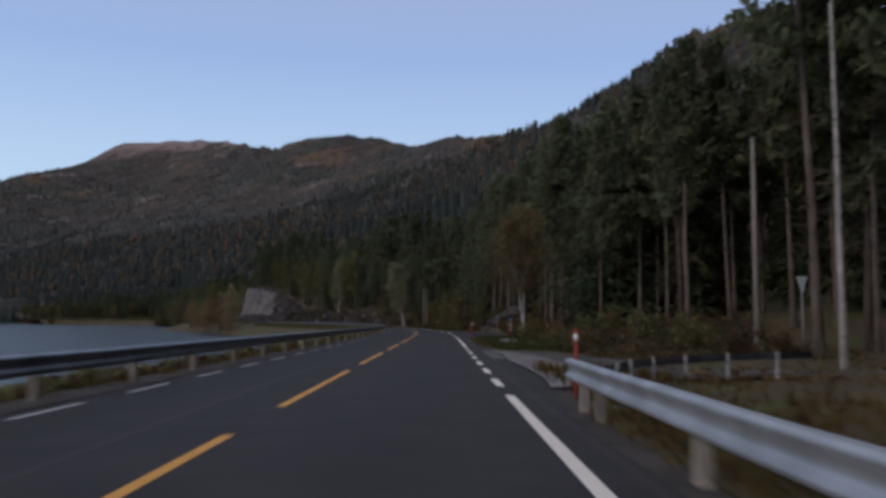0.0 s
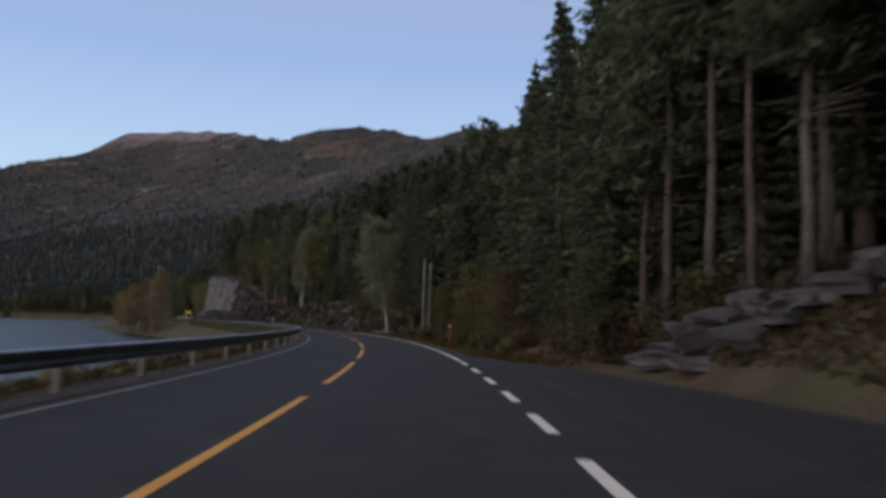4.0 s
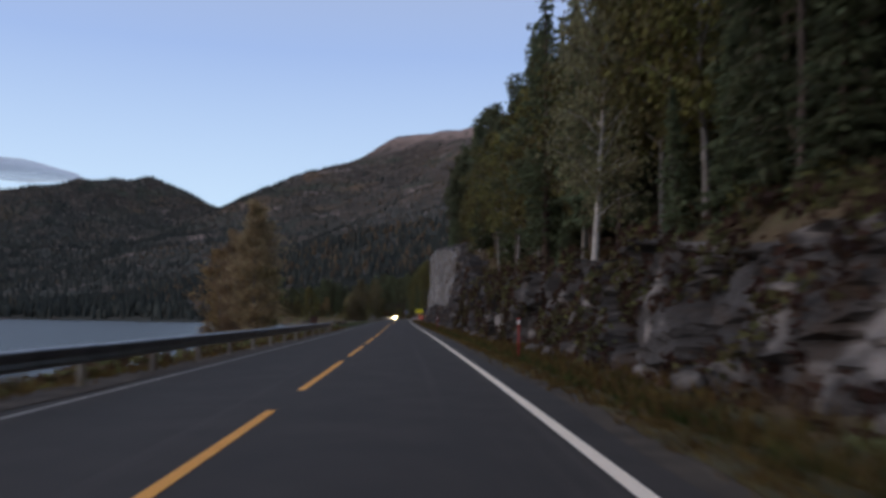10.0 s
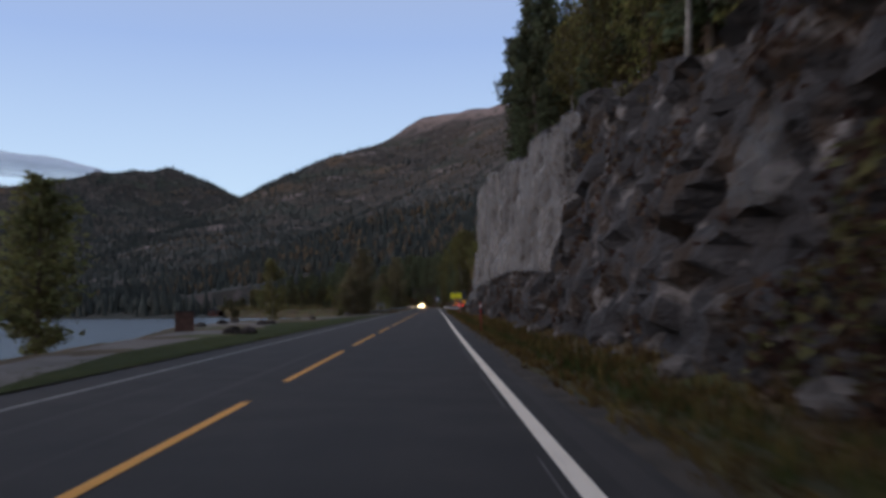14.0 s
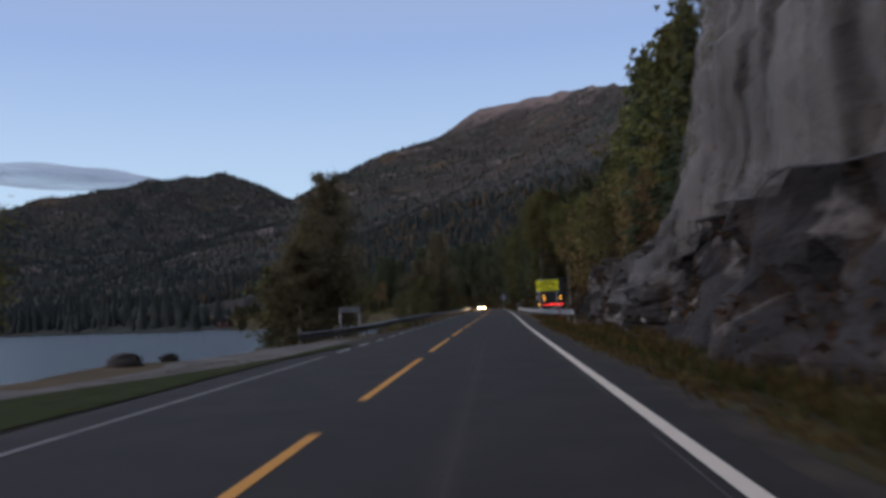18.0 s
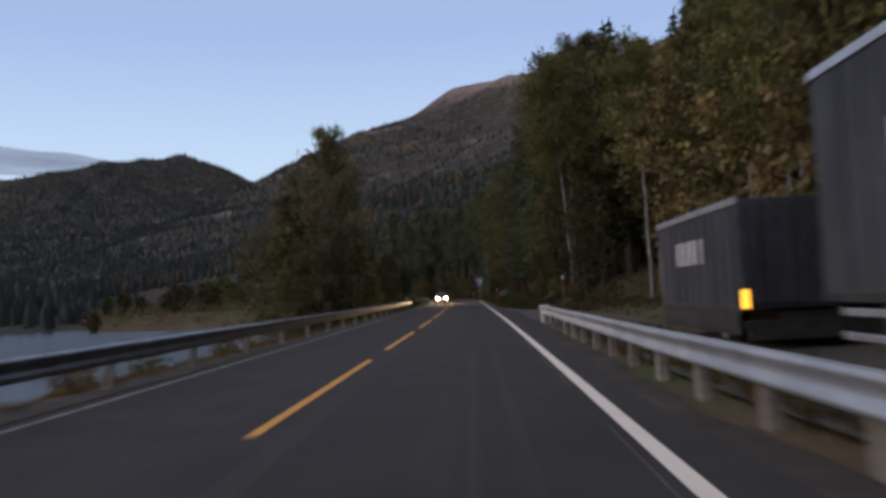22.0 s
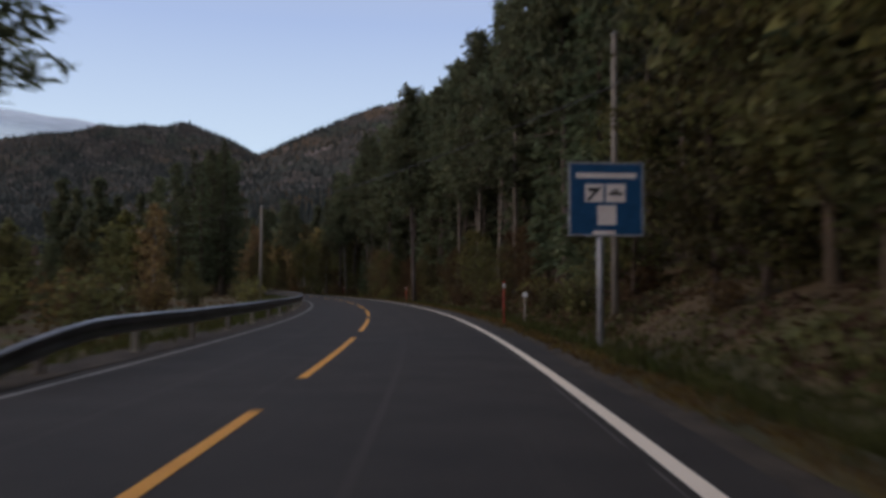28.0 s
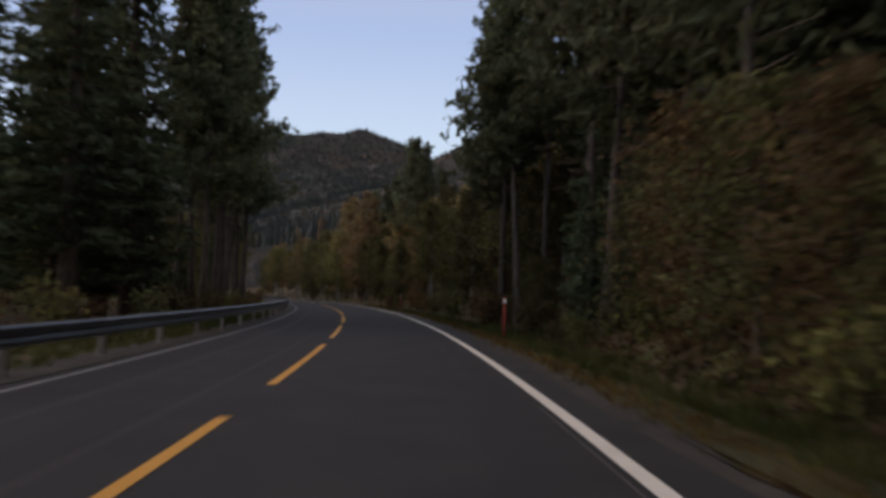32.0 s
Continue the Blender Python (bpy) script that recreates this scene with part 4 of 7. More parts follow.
def leafy_meshes(h, spread, low, leaves, bark, leaf, size=(0.16, 0.34), droop=0.25, fill=1.0, width=0.012, bend=0.05, n=34, loose=0.75):
    pts, rad = stem(h * 0.97, h * width, bend)
    trunk = Soup().tube(pts, rad, 9)
    cs = []
    for k in range(n):
        u = low + (0.98 - low) * (k + rng.uniform(0, 0.9)) / n
        b = along(pts, u)
        q = (u - low) / (1 - low)
        ln = spread * h * (0.35 + 0.75 * math.sin(min(1.0, 0.18 + 0.9 * q) * math.pi) ** 0.9) * rng.uniform(0.55, 1.1)
        w = k * 2.4 + rng.normal() * 0.4
        e = b + np.array([math.cos(w) * ln, math.sin(w) * ln, ln * rng.uniform(0.35, 0.95)])
        m = (b + e) / 2 + np.array([0, 0, 0.12 * ln])
        trunk.tube([b, m, e], [0.05 * (1.15 - q) * h / 12, 0.028, 0.009], 3, False)
        m2 = int(fill * leaves / n)
        a = rng.uniform(0.25, 1.08, m2)[:, None]
        c = b * (1 - a) ** 2 + 2 * m * a * (1 - a) + e * a * a
        g = rng.normal(size=(m2, 3)) * np.array([0.12, 0.12, 0.10]) * (1.2 + ln * 0.9)
        # leaves gather in sprays that hang
        spray = rng.integers(0, 7, m2)
        off = rng.normal(size=(7, 3)) * np.array([0.2, 0.2, 0.14]) * (0.7 + ln * 0.5)
        c = c + g * loose + off[spray] * (loose / 0.75) - np.array([0, 0, 1]) * droop * rng.uniform(0, 1, m2)[:, None] * a * 1.4
        cs.append(c)
    cs = np.concatenate(cs)
    v, f = cards(cs, rng.uniform(size[0], size[1], len(cs)), 0.8, 1.25)
    return [("trunk", trunk.done("trunk", bark, True), ""), ("crown", plain_mesh("crown", v, f, leaf), "")]


def bush_meshes(h, spread, leaves, leaf):
    stems = Soup()
    cs = []
    for k in range(9):
        w, o = rng.uniform(0, 6.28), rng.uniform(0, 0.3)
        ln = h * rng.uniform(0.6, 1.05)
        b = np.array([math.cos(w) * o, math.sin(w) * o, -0.2])
        e = np.array([math.cos(w) * spread * h * rng.uniform(0.3, 1), math.sin(w) * spread * h * rng.uniform(0.3, 1), ln])
        m = (b + e) / 2 + np.array([0, 0, 0.1 * h])
        stems.tube([b, m, e], [0.035, 0.02, 0.006], 5, False)
        n = leaves // 9
        a = rng.uniform(0.12, 1.08, n)[:, None]
        c = b * (1 - a) ** 2 + 2 * m * a * (1 - a) + e * a * a
        cs.append(c + rng.normal(size=(n, 3)) * 0.16 * h * np.array([1, 1, 0.75]))
    cs = np.concatenate(cs)
    cs[:, 2] = np.maximum(cs[:, 2], 0.03)
    v, f = cards(cs, rng.uniform(0.12, 0.28, len(cs)), 0.9, 1.2)
    return [("stem", stems.done("stem", BARK, True), ""), ("foliage", plain_mesh("foliage", v, f, leaf), "")]


KINDS = {}
PLACED = {}
BACK = {}


def kind(key, name, label, category, build, group):
    KINDS.setdefault(key, []).append((name, label, category, build, group))


def plant(key, s, d, scale=1.0, which=None, wide=1.0, sink=0.05, lean=0.0):
    """Set one tree or bush on the ground; the first of a kind is built, the others copied."""
    if abs(d) < 11.6 and which is None and key + "_near" in KINDS:
        key += "_near"
    if key in ("spruce", "spruce_near") and scale > 1.4:
        key, scale, wide, which = "spruce_high", scale * 12 / 22, wide * 1.28, None
    opts = KINDS[key]
    i = int(rng.integers(len(opts))) if which is None else which
    at = Vector(P(s, d)) - Vector((0, 0, sink))
    if d > 8.0 and cliff_top(s) > 0.5 and d < 14:
        at.z = max(at.z, G(s, d))
    m = Matrix.LocRotScale(at, Euler((radians(rng.normal() * 1.5), radians(rng.normal() * 1.5), rng.uniform(0, 6.28))), (scale * wide, scale * wide, scale))
    if lean:  # degrees, towards the forest
        m = Matrix.Translation(at) @ Matrix.Rotation(radians(lean), 4, (-math.sin(heading(s)), math.cos(heading(s)), 0)) @ Matrix.Translation(-at) @ m
    if key.endswith("_back"):
        for name, me, _ in KINDS[key][i][3]:
            BACK.setdefault((name, me.materials[0]), []).append((me, m))
        return None
    if (key, i) not in PLACED:
        name, label, category, build, group = opts[i]
        ob = tree(name, label, category, build, group)
        ob.matrix_basis = m
        PLACED[key, i] = ob
        return ob
    src = PLACED[key, i]
    ob = copy_thing(src, m)
    ob.matrix_basis = m
    return ob


# heights about 12 m for spruce and birch, 16 m for pine, 2 m for bushes; scaled where they stand
for spread, low in ((0.155, 0.10), (0.185, 0.06), (0.14, 0.16)):
    kind("spruce", "spruce_tree", "dark green spruce tree with drooping branches", "spruce tree", spruce_near_meshes(12.0, spread, low, 0.028, 0.75, (0.18, 0.36)), "roadside forest")
for bare, spread in ((0.42, 0.14), (0.52, 0.12), (0.32, 0.16)):
    kind("pine", "pine_tree", "tall pine with a bare reddish trunk and dark crown", "pine tree", pine_meshes(16.0, bare, spread, 54, 4, (0.20, 0.42)), "roadside forest")
for spread, low in ((0.18, 0.2), (0.20, 0.26)):
    kind("birch", "birch_tree", "birch with white trunk and yellowing green leaves", "birch tree", leafy_meshes(12.0, spread, low, 2000, BIRCH_BARK, LEAF_GREEN, (0.20, 0.42)), "roadside forest")
for spread, low in ((0.17, 0.10), (0.19, 0.14)):
    kind("yellow", "birch_tree", "birch in yellow autumn leaves down to the ground", "birch tree", leafy_meshes(12.0, spread, low, 3200, BIRCH_BARK, LEAF_YELLOW, (0.16, 0.34)), "roadside forest")
kind("brown", "birch_tree", "birch with thin brown autumn leaves and white trunk", "birch tree", leafy_meshes(12.0, 0.21, 0.36, 9000, HEADLIT_BARK, LEAF_BROWN, (0.07, 0.15), n=56, width=0.0075), "roadside forest")
for spread in (0.20, 0.23):
    kind("alder", "alder_tree", "dark green leafy tree dense to the ground", "tree", leafy_meshes(11.0, spread, 0.08, 2000, BARK, LEAF_DARK, (0.21, 0.44)), "roadside forest")
for leaf, col in ((LEAF_GREEN, "yellowing green"), (LEAF_BROWN, "brown and gold"), (LEAF_DARK, "dark olive")):
    kind("rowan_near", "rowan_tree", "small " + col + " leafy tree beside the road", "tree", leafy_meshes(7.0, 0.26, 0.05, 4200, BARK, leaf, (0.085, 0.19), n=40), "roadside forest")
kind("rowan", "rowan_tree", "small leafy tree in mixed green and gold", "tree", leafy_meshes(7.0, 0.26, 0.06, 1300, BARK, LEAF_GREEN, (0.16, 0.34)), "roadside forest")
kind("rowan", "rowan_tree", "small leafy tree turning brown and gold", "tree", leafy_meshes(7.0, 0.24, 0.06, 1300, BARK, LEAF_BROWN, (0.16, 0.34)), "roadside forest")
for spread, leaf, col in ((0.5, LEAF_BROWN, "brown"), (0.6, LEAF_DARK, "dark green"), (0.5, LEAF_GREEN, "yellowing green"), (0.55, LEAF_BROWN, "rusty brown")):
    kind("bush", "bush", col + " leafy bush at the foot of the forest", "bush", bush_meshes(2.0, spread, 500, leaf), "roadside bushes")

# tall ones, their sprays no larger than those of the low ones
for spread, low in ((0.125, 0.10), (0.14, 0.07), (0.115, 0.16)):
    kind("spruce_high", "spruce_tree", "tall dark green spruce with drooping branches", "spruce tree", spruce_near_meshes(22.0, spread, low, 0.022, 0.85, (0.16, 0.34)), "roadside forest")
kind("birch_bare", "birch_tree", "tall birch with a bare spotted white trunk", "birch tree", leafy_meshes(20.0, 0.09, 0.74, 1500, HEADLIT_BARK, LEAF_DUN, (0.10, 0.22), n=20, width=0.0055, bend=0.035), "roadside forest")

# finer ones for the row beside the road
for spread, low in ((0.155, 0.10), (0.18, 0.06), (0.14, 0.18)):
    kind("spruce_near", "spruce_tree", "dark green spruce tree close beside the road", "spruce tree", spruce_near_meshes(12.0, spread, low), "roadside forest")
for bare, spread in ((0.34, 0.13), (0.46, 0.12)):
    kind("pine_near", "pine_tree", "tall pine with a bare pale trunk beside the road", "pine tree", pine_meshes(16.0, bare, spread, 60, 5, (0.18, 0.36)), "roadside forest")
for spread, low in ((0.18, 0.22), (0.20, 0.3)):
    kind("birch_near", "birch_tree", "white-trunked birch with yellowing leaves beside the road", "birch tree", leafy_meshes(12.0, spread, low, 4000, BIRCH_BARK, LEAF_GREEN, (0.14, 0.29), n=40), "roadside forest")
kind("birch_fine", "birch_tree", "dense leafy birch standing alone by the lake", "birch tree", leafy_meshes(12.0, 0.185, 0.10, 22000, BIRCH_BARK, LEAF_DUN, (0.07, 0.16), n=80, loose=0.55), "roadside forest")
kind("birch_pale", "birch_tree", "slim white-trunked birch with pale lime leaves", "birch tree", leafy_meshes(12.0, 0.17, 0.26, 11000, HEADLIT_BARK, LEAF_LIME, (0.075, 0.165), n=48), "roadside forest")
kind("yellow_fine", "birch_tree", "slender birch in tan autumn leaves by the lake", "birch tree", leafy_meshes(12.0, 0.155, 0.05, 20000, BIRCH_BARK, LEAF_TAN, (0.07, 0.165), n=80, loose=0.6), "roadside forest")
for spread, low in ((0.15, 0.5), (0.17, 0.42)):
    kind("birch_tall", "birch_tree", "tall birch with a long bare pale trunk", "birch tree", leafy_meshes(20.0, spread, low, 11000, BIRCH_BARK, LEAF_GREEN, (0.11, 0.25), n=48, width=0.0085, bend=0.03), "roadside forest")
for spread in (0.20, 0.23):
    kind("alder_near", "alder_tree", "dark green leafy tree dense to the ground", "tree", leafy_meshes(11.0, spread, 0.08, 3000, BARK, LEAF_DARK, (0.17, 0.35), n=40), "roadside forest")

# taller leafy trees
kind("birch_high", "birch_tree", "tall yellowing birch in the forest edge", "birch tree", leafy_meshes(19.0, 0.16, 0.25, 4200, BIRCH_BARK, LEAF_GREEN, (0.16, 0.35), n=44, width=0.009, bend=0.04), "roadside forest")
kind("birch_high", "birch_tree", "tall birch with a pale trunk in the forest edge", "birch tree", leafy_meshes(19.0, 0.15, 0.38, 4200, BIRCH_BARK, LEAF_GREEN, (0.16, 0.35), n=44, width=0.009, bend=0.04), "roadside forest")
kind("alder_high", "alder_tree", "tall dark leafy tree in the forest edge", "tree", leafy_meshes(18.0, 0.18, 0.14, 4200, BARK, LEAF_DARK, (0.16, 0.35), n=46, width=0.01), "roadside forest")

for spread, low, leaf, col in ((0.19, 0.10, LEAF_GREEN, "yellowing green"), (0.2, 0.12, LEAF_DARK, "dark olive")):
    kind("gold_high", "alder_tree", "tall " + col + " leafy tree dense to the ground", "tree", leafy_meshes(17.0, spread, low, 8500, BARK, leaf, (0.12, 0.27), n=54, width=0.008, bend=0.04), "roadside forest")

# plainer ones for the rows behind
for spread, low in ((0.16, 0.12), (0.18, 0.08)):
    kind("spruce_back", "spruce_tree", "dark green spruce deeper in the forest", "spruce tree", spruce_near_meshes(12.0, spread, low, 0.042, 0.36, (0.42, 0.8)), "roadside forest")
for bare, spread in ((0.5, 0.15), (0.4, 0.16)):
    kind("pine_back", "pine_tree", "tall pine deeper in the forest", "pine tree", pine_meshes(16.0, bare, spread, 32, 3, (0.38, 0.72)), "roadside forest")
kind("birch_back", "birch_tree", "yellowing birch deeper in the forest", "birch tree", leafy_meshes(12.0, 0.19, 0.2, 900, BIRCH_BARK, LEAF_GREEN, (0.4, 0.8), n=16), "roadside forest")
kind("alder_back", "alder_tree", "dark leafy tree deeper in the forest", "tree", leafy_meshes(11.0, 0.22, 0.08, 900, BARK, LEAF_DARK, (0.45, 0.85), n=16), "roadside forest")

# single trees that stand out
rng = np.random.default_rng(5)
for key, s, d, h, w, which in (
        ("yellow_fine", 286.8, -13.0, 1.26, 1.2, 0), ("yellow_fine", 289.5, -15.4, 1.1, 0.95, 0),
        ("birch_near", 406.5, -20.6, 1.02, 0.85, 0), ("birch_fine", 430.5, -10.4, 1.14, 1.0, 0), ("birch_fine", 433.5, -12.6, 0.95, 1.0, 0), ("birch_fine", 428.0, -11.0, 0.72, 1.5, 0), ("birch_fine", 434.0, -9.6, 0.62, 1.4, 0), ("alder", 429.0, -13.5, 0.75, 1.0, 0),
        ("birch_fine", 525.6, -9.1, 1.42, 0.95, 0), ("birch_fine", 528.0, -12.6, 1.15, 1.2, 0), ("alder_near", 531.0, -10.8, 1.1, 1.0, 1), ("alder_near", 522.0, -12.0, 0.9, 1.3, 0), ("alder", 530.0, -12.9, 0.8, 1.1, 1),
        ("alder_near", 535.0, -12.0, 1.0, 1.0, 0), ("alder_near", 533.0, -8.6, 0.95, 1.1, 1),
        ("brown", 62.3, 8.3, 0.84, 1.1, 0), ("yellow", 186.0, 11.0, 0.5, 1.0, 0), ("birch_pale", 240.0, 10.2, 1.42, 0.95, 0), ("birch_near", 196.0, 9.6, 0.55, 0.8, 0), ("birch_tall", 529.6, 10.6, 1.0, 1, 0), ("birch_tall", 533.5, 11.0, 1.1, 1, 1), ("birch_tall", 536.5, 11.8, 1.05, 1, 0), ("birch_tall", 540.5, 11.2, 1.1, 1, 1), ("birch_tall", 526.0, 12.6, 1.0, 1, 1), ("birch_tall", 546.0, 10.8, 1.1, 1, 0), ("birch_tall", 509.0, 15.8, 0.85, 1, 1), ("birch_tall", 516.0, 14.0, 0.9, 1, 0), ("birch_tall", 503.0, 16.4, 0.9, 1, 0),
        ("yellow", 705.0, -18.4, 1.02, 1.05, 0), ("birch", 738.0, -26.0, 1.25, 0.9, 0)):
    plant(key, s, d, h, which, w)
for s, d, h in ((535, -9.2, 0.95), (538.5, -9.6, 1.0), (537, -12.2, 1.0), (533, -12.6, 1.0)):
    plant("pine", s, d, h)
for s, d, h in ((705, -10.0, 1.75), (708, -11.6, 1.65), (711, -9.4, 1.8), (703, -12.5, 1.5), (714, -11.5, 1.8), (713, -13.5, 1.75)):
    plant("spruce_near", s, d, h, 0, 1.1)
for s, d, h in ((722, -8.5, 1.3), (728, -10.5, 1.4), (734, -8.0, 1.45), (741, -9.5, 1.5), (748, -8, 1.5), (719, -15, 1.2), (731, -17, 1.15), (744, -18, 1.2), (756, -11, 1.1), (764, -9, 1.1)):
    plant("pine", s, d, h)
for s, d, h in ((562, 10.8, 1.8), (569, 10.2, 1.85), (576, 11.0, 1.9), (583, 10.4, 1.9), (590, 11.0, 1.9), (597, 10.6, 1.85), (604, 11.2, 1.9), 
                (114, 10.6, 1.65), (119, 11.4, 1.75), (124, 10.6, 1.65), (129, 11.5, 1.75), (136, 11.2, 1.65), (446, 15.2, 1.95), (449.5, 15.6, 1.8), (441, 14.6, 1.75), (453, 15.2, 1.7), (181, 13.2, 1.1), (79.0, 14.4, 1.7), (88.0, 14.2, 1.6), (92.0, 15.0, 1.5), (97.5, 14.6, 1.45), (70.5, 13.6, 1.5), (102.5, 14.4, 1.45), (107, 13.6, 1.45), (85.5, 16.0, 1.7), (172, 10.6, 1.5), (176.5, 10.4, 1.42), (168, 11.2, 1.6), (165, 10.6, 1.5), (258, 11.2, 1.75), (262, 12.4, 1.6)):
    plant("spruce", s, d, h, None, 0.9)
for s, d, h in ((605, 11.5, 1.35), (616, 11.5, 1.35), (632, 10.5, 1.3), (641, 9.8, 1.25), (648, 10.3, 1.3), (636, 11.2, 1.35), (654, 10.2, 1.3), (657, 11.0, 1.3), (660, 10.0, 1.25), (663, 10.8, 1.3), (700, 8.8, 1.26), (704, 9.4, 1.34), (696, 9.7, 1.3), (691, 9.5, 1.26), (708, 10.4, 1.4), (712, 9.4, 1.24), (719, 9.0, 1.15), (727, 10.4, 1.2), (720, -7.6, 1.25), (726, -7.4, 1.3), (744, -7.4, 1.45)):
    plant("pine", s, d, h, None, 1.1)
plant("birch_bare", 28.0, 15.6, 1.0, 0, 1.0, lean=1.5)
plant("birch_pale", 174.0, 8.2, 1.14, 0, 1.1, lean=-6.0)
plant("brown", 62.5, 8.4, 0.76, 0, 1.1, lean=-7.0)
for k, (s, d, h) in enumerate(((99.2, 11.6, 1.0), (96.0, 12.3, 1.08), (98.8, 10.9, 0.98), (104.5, 10.7, 1.12), (93.0, 11.8, 1.05), (75.5, 13.2, 1.2), (101.5, 12.8, 1.05), (103.2, 11.5, 0.95),
                               (107.5, 10.4, 1.15), (83.5, 12.9, 1.15), (111.0, 10.6, 1.15))):
    plant("pine_near", s, d, h, k % 2, 1.15)
plant("pine", 36.0, 18.4, 1.6, 1)
plant("pine", 40.0, 22.5, 1.5, 1)
plant("pine", 33.0, 21.5, 1.45, 1)


def row(keys, s0, s1, d0, d1, every, h0, h1, jitter=1.5):
    """A loose belt of trees between two distances from the road."""
    global rng
    rng = np.random.default_rng(int(abs(s0 * 17 + s1 * 5 + d0 * 31 + d1 * 3)))
    s = s0
    while s < s1:
        key = keys[int(rng.integers(len(keys)))]
        size = rng.uniform(h0, h1)
        if key in ("birch", "alder") and size > 1.25:
            key, size = key + "_high", size * 0.64
        elif min(abs(d0), abs(d1)) >= 15.4 and key + "_back" in KINDS:
            key += "_back"
        if key.startswith("pine"):
            size = min(size, 0.62 + 0.42 * size)
        plant(key, s + rng.uniform(-jitter, jitter), rng.uniform(d0, d1), size, None, rng.uniform(0.9, 1.12))
        s += every * rng.uniform(0.7, 1.3)


plant("pine_near", 607.0, -9.6, 1.0, 0, 1.35)
for s, d, h, w in ((665.6, 7.1, 1.25, 1.2), (674.2, 11.8, 1.3, 1.0), (674.6, 12.6, 1.35, 1.0), (712.0, 8.2, 1.05, 1.3), (717.5, 8.4, 1.1, 1.3)):
    plant("pine_near", s, d, h, 1, w)
for s, d, h, which in ((684.5, 8.4, 0.72, 1), (688.0, 8.3, 0.82, 2), (691.5, 8.7, 0.86, 1), (695.5, 9.0, 0.8, 2), (646.0, 8.9, 0.6, 2), (651.0, 9.3, 0.75, 0), (656.5, 8.9, 0.6, 1), (641.0, 9.2, 0.5, 2)):
    plant("rowan_near", s, d, h, which, 1.2)
for s, d, h in ((768, 11.5, 1.15), (776, 12.0, 1.2), (762, 11.0, 1.05)):
    plant("pine", s, d, h)
plant("yellow", 788.0, 9.0, 1.3, 0, 0.9)
plant("yellow", 800.0, 10.0, 1.35, 1, 0.9)
for s, d, h in ((331.0, -18.5, 0.95), (335.0, -20.5, 0.9)):
    plant("alder", s, d, h, 0, 1.1)

# right side, from the start onwards
row(["pine", "spruce", "pine"], -6, 56, 21, 28, 3.6, 1.1, 1.35)
row(["bush"], 34, 58, 11.5, 18, 2.6, 0.5, 0.95)
row(["bush"], 40, 60, 7.5, 10, 3.4, 0.4, 0.7)
row(["pine"], 52, 64, 13, 19, 2.6, 0.85, 1.1)
row(["pine", "pine", "spruce"], 46, 72, 19.5, 28, 2.2, 1.0, 1.3)
row(["pine", "pine", "spruce"], 66, 92, 12.0, 17, 2.5, 1.1, 1.4)
row(["pine"], 92, 112, 13.4, 17, 2.2, 1.1, 1.3)
row(["pine", "pine", "spruce"], 108, 118, 12.0, 17, 2.6, 1.2, 1.4)
row(["spruce", "pine", "spruce"], 60, 90, 18, 28, 2.4, 1.0, 1.2)
row(["spruce", "pine", "spruce"], 90, 118, 18, 28, 2.6, 1.5, 1.9)
row(["bush"], 104, 122, 8, 11, 2.6, 0.6, 1.1)
row(["bush"], 76, 92, 11.0, 14.0, 2.4, 0.4, 0.7)
row(["rowan", "bush", "bush"], 112, 150, 8.8, 11.0, 3.6, 0.45, 0.75)
for s, d, h, k in ((133.0, 9.4, 0.72, 1), (138.5, 10.2, 0.9, 0), (128.0, 9.6, 0.7, 1), (142.5, 9.6, 0.6, 1)):
    plant("rowan_near", s, d, h, k, 1.1)
row(["spruce", "alder", "spruce"], 112, 134, 11.7, 16, 2.6, 1.6, 1.8)
row(["spruce", "pine", "spruce"], 134, 170, 11.7, 16, 2.4, 1.2, 1.5)
row(["spruce", "pine"], 114, 178, 17, 28, 1.8, 1.4, 1.75)
row(["spruce", "pine"], 112, 172, 28, 36, 2.6, 1.5, 1.9)
row(["spruce", "pine"], 172, 226, 28, 36, 2.6, 0.8, 1.1)
row(["spruce", "pine"], 226, 280, 28, 36, 2.6, 1.5, 1.9)
row(["spruce", "pine"], 60, 92, 17, 21, 2.2, 1.2, 1.5)
row(["bush"], 122, 168, 6.8, 8.6, 2.8, 0.35, 0.7)
for s, d, h in ((151.0, 9.2, 0.72), (156.0, 9.8, 0.66), (146.5, 10.0, 0.85)):
    plant("rowan_near", s, d, h, 0, 1.2)
row(["bush"], 168, 240, 9.2, 12.5, 3.2, 0.5, 0.9)
row(["pine", "spruce", "pine", "pine"], 178, 225, 11.8, 14.5, 2.2, 0.6, 0.85)
row(["spruce", "pine", "spruce", "birch", "pine"], 225, 262, 11.8, 14.0, 2.2, 1.1, 1.45)
row(["bush", "spruce", "bush"], 225, 262, 11.2, 12.6, 2.8, 0.35, 0.6)
row(["spruce", "pine", "spruce"], 174, 215, 15.5, 26, 2.4, 0.65, 0.9)
row(["spruce", "pine", "spruce"], 215, 276, 15.5, 26, 2.2, 1.1, 1.4)
row(["birch", "rowan", "spruce", "pine"], 266, 335, 11.8, 15, 2.3, 0.9, 1.35)
row(["spruce", "pine", "spruce"], 270, 345, 15.5, 26, 2.0, 1.3, 1.65)
row(["bush"], 258, 335, 11.0, 14, 3.6, 0.6, 1.0)
row(["spruce", "rowan", "birch"], 338, 368, 12.8, 17, 3.0, 0.6, 0.95)
row(["spruce", "pine", "spruce"], 368, 404, 12.8, 17, 2.2, 1.15, 1.6)
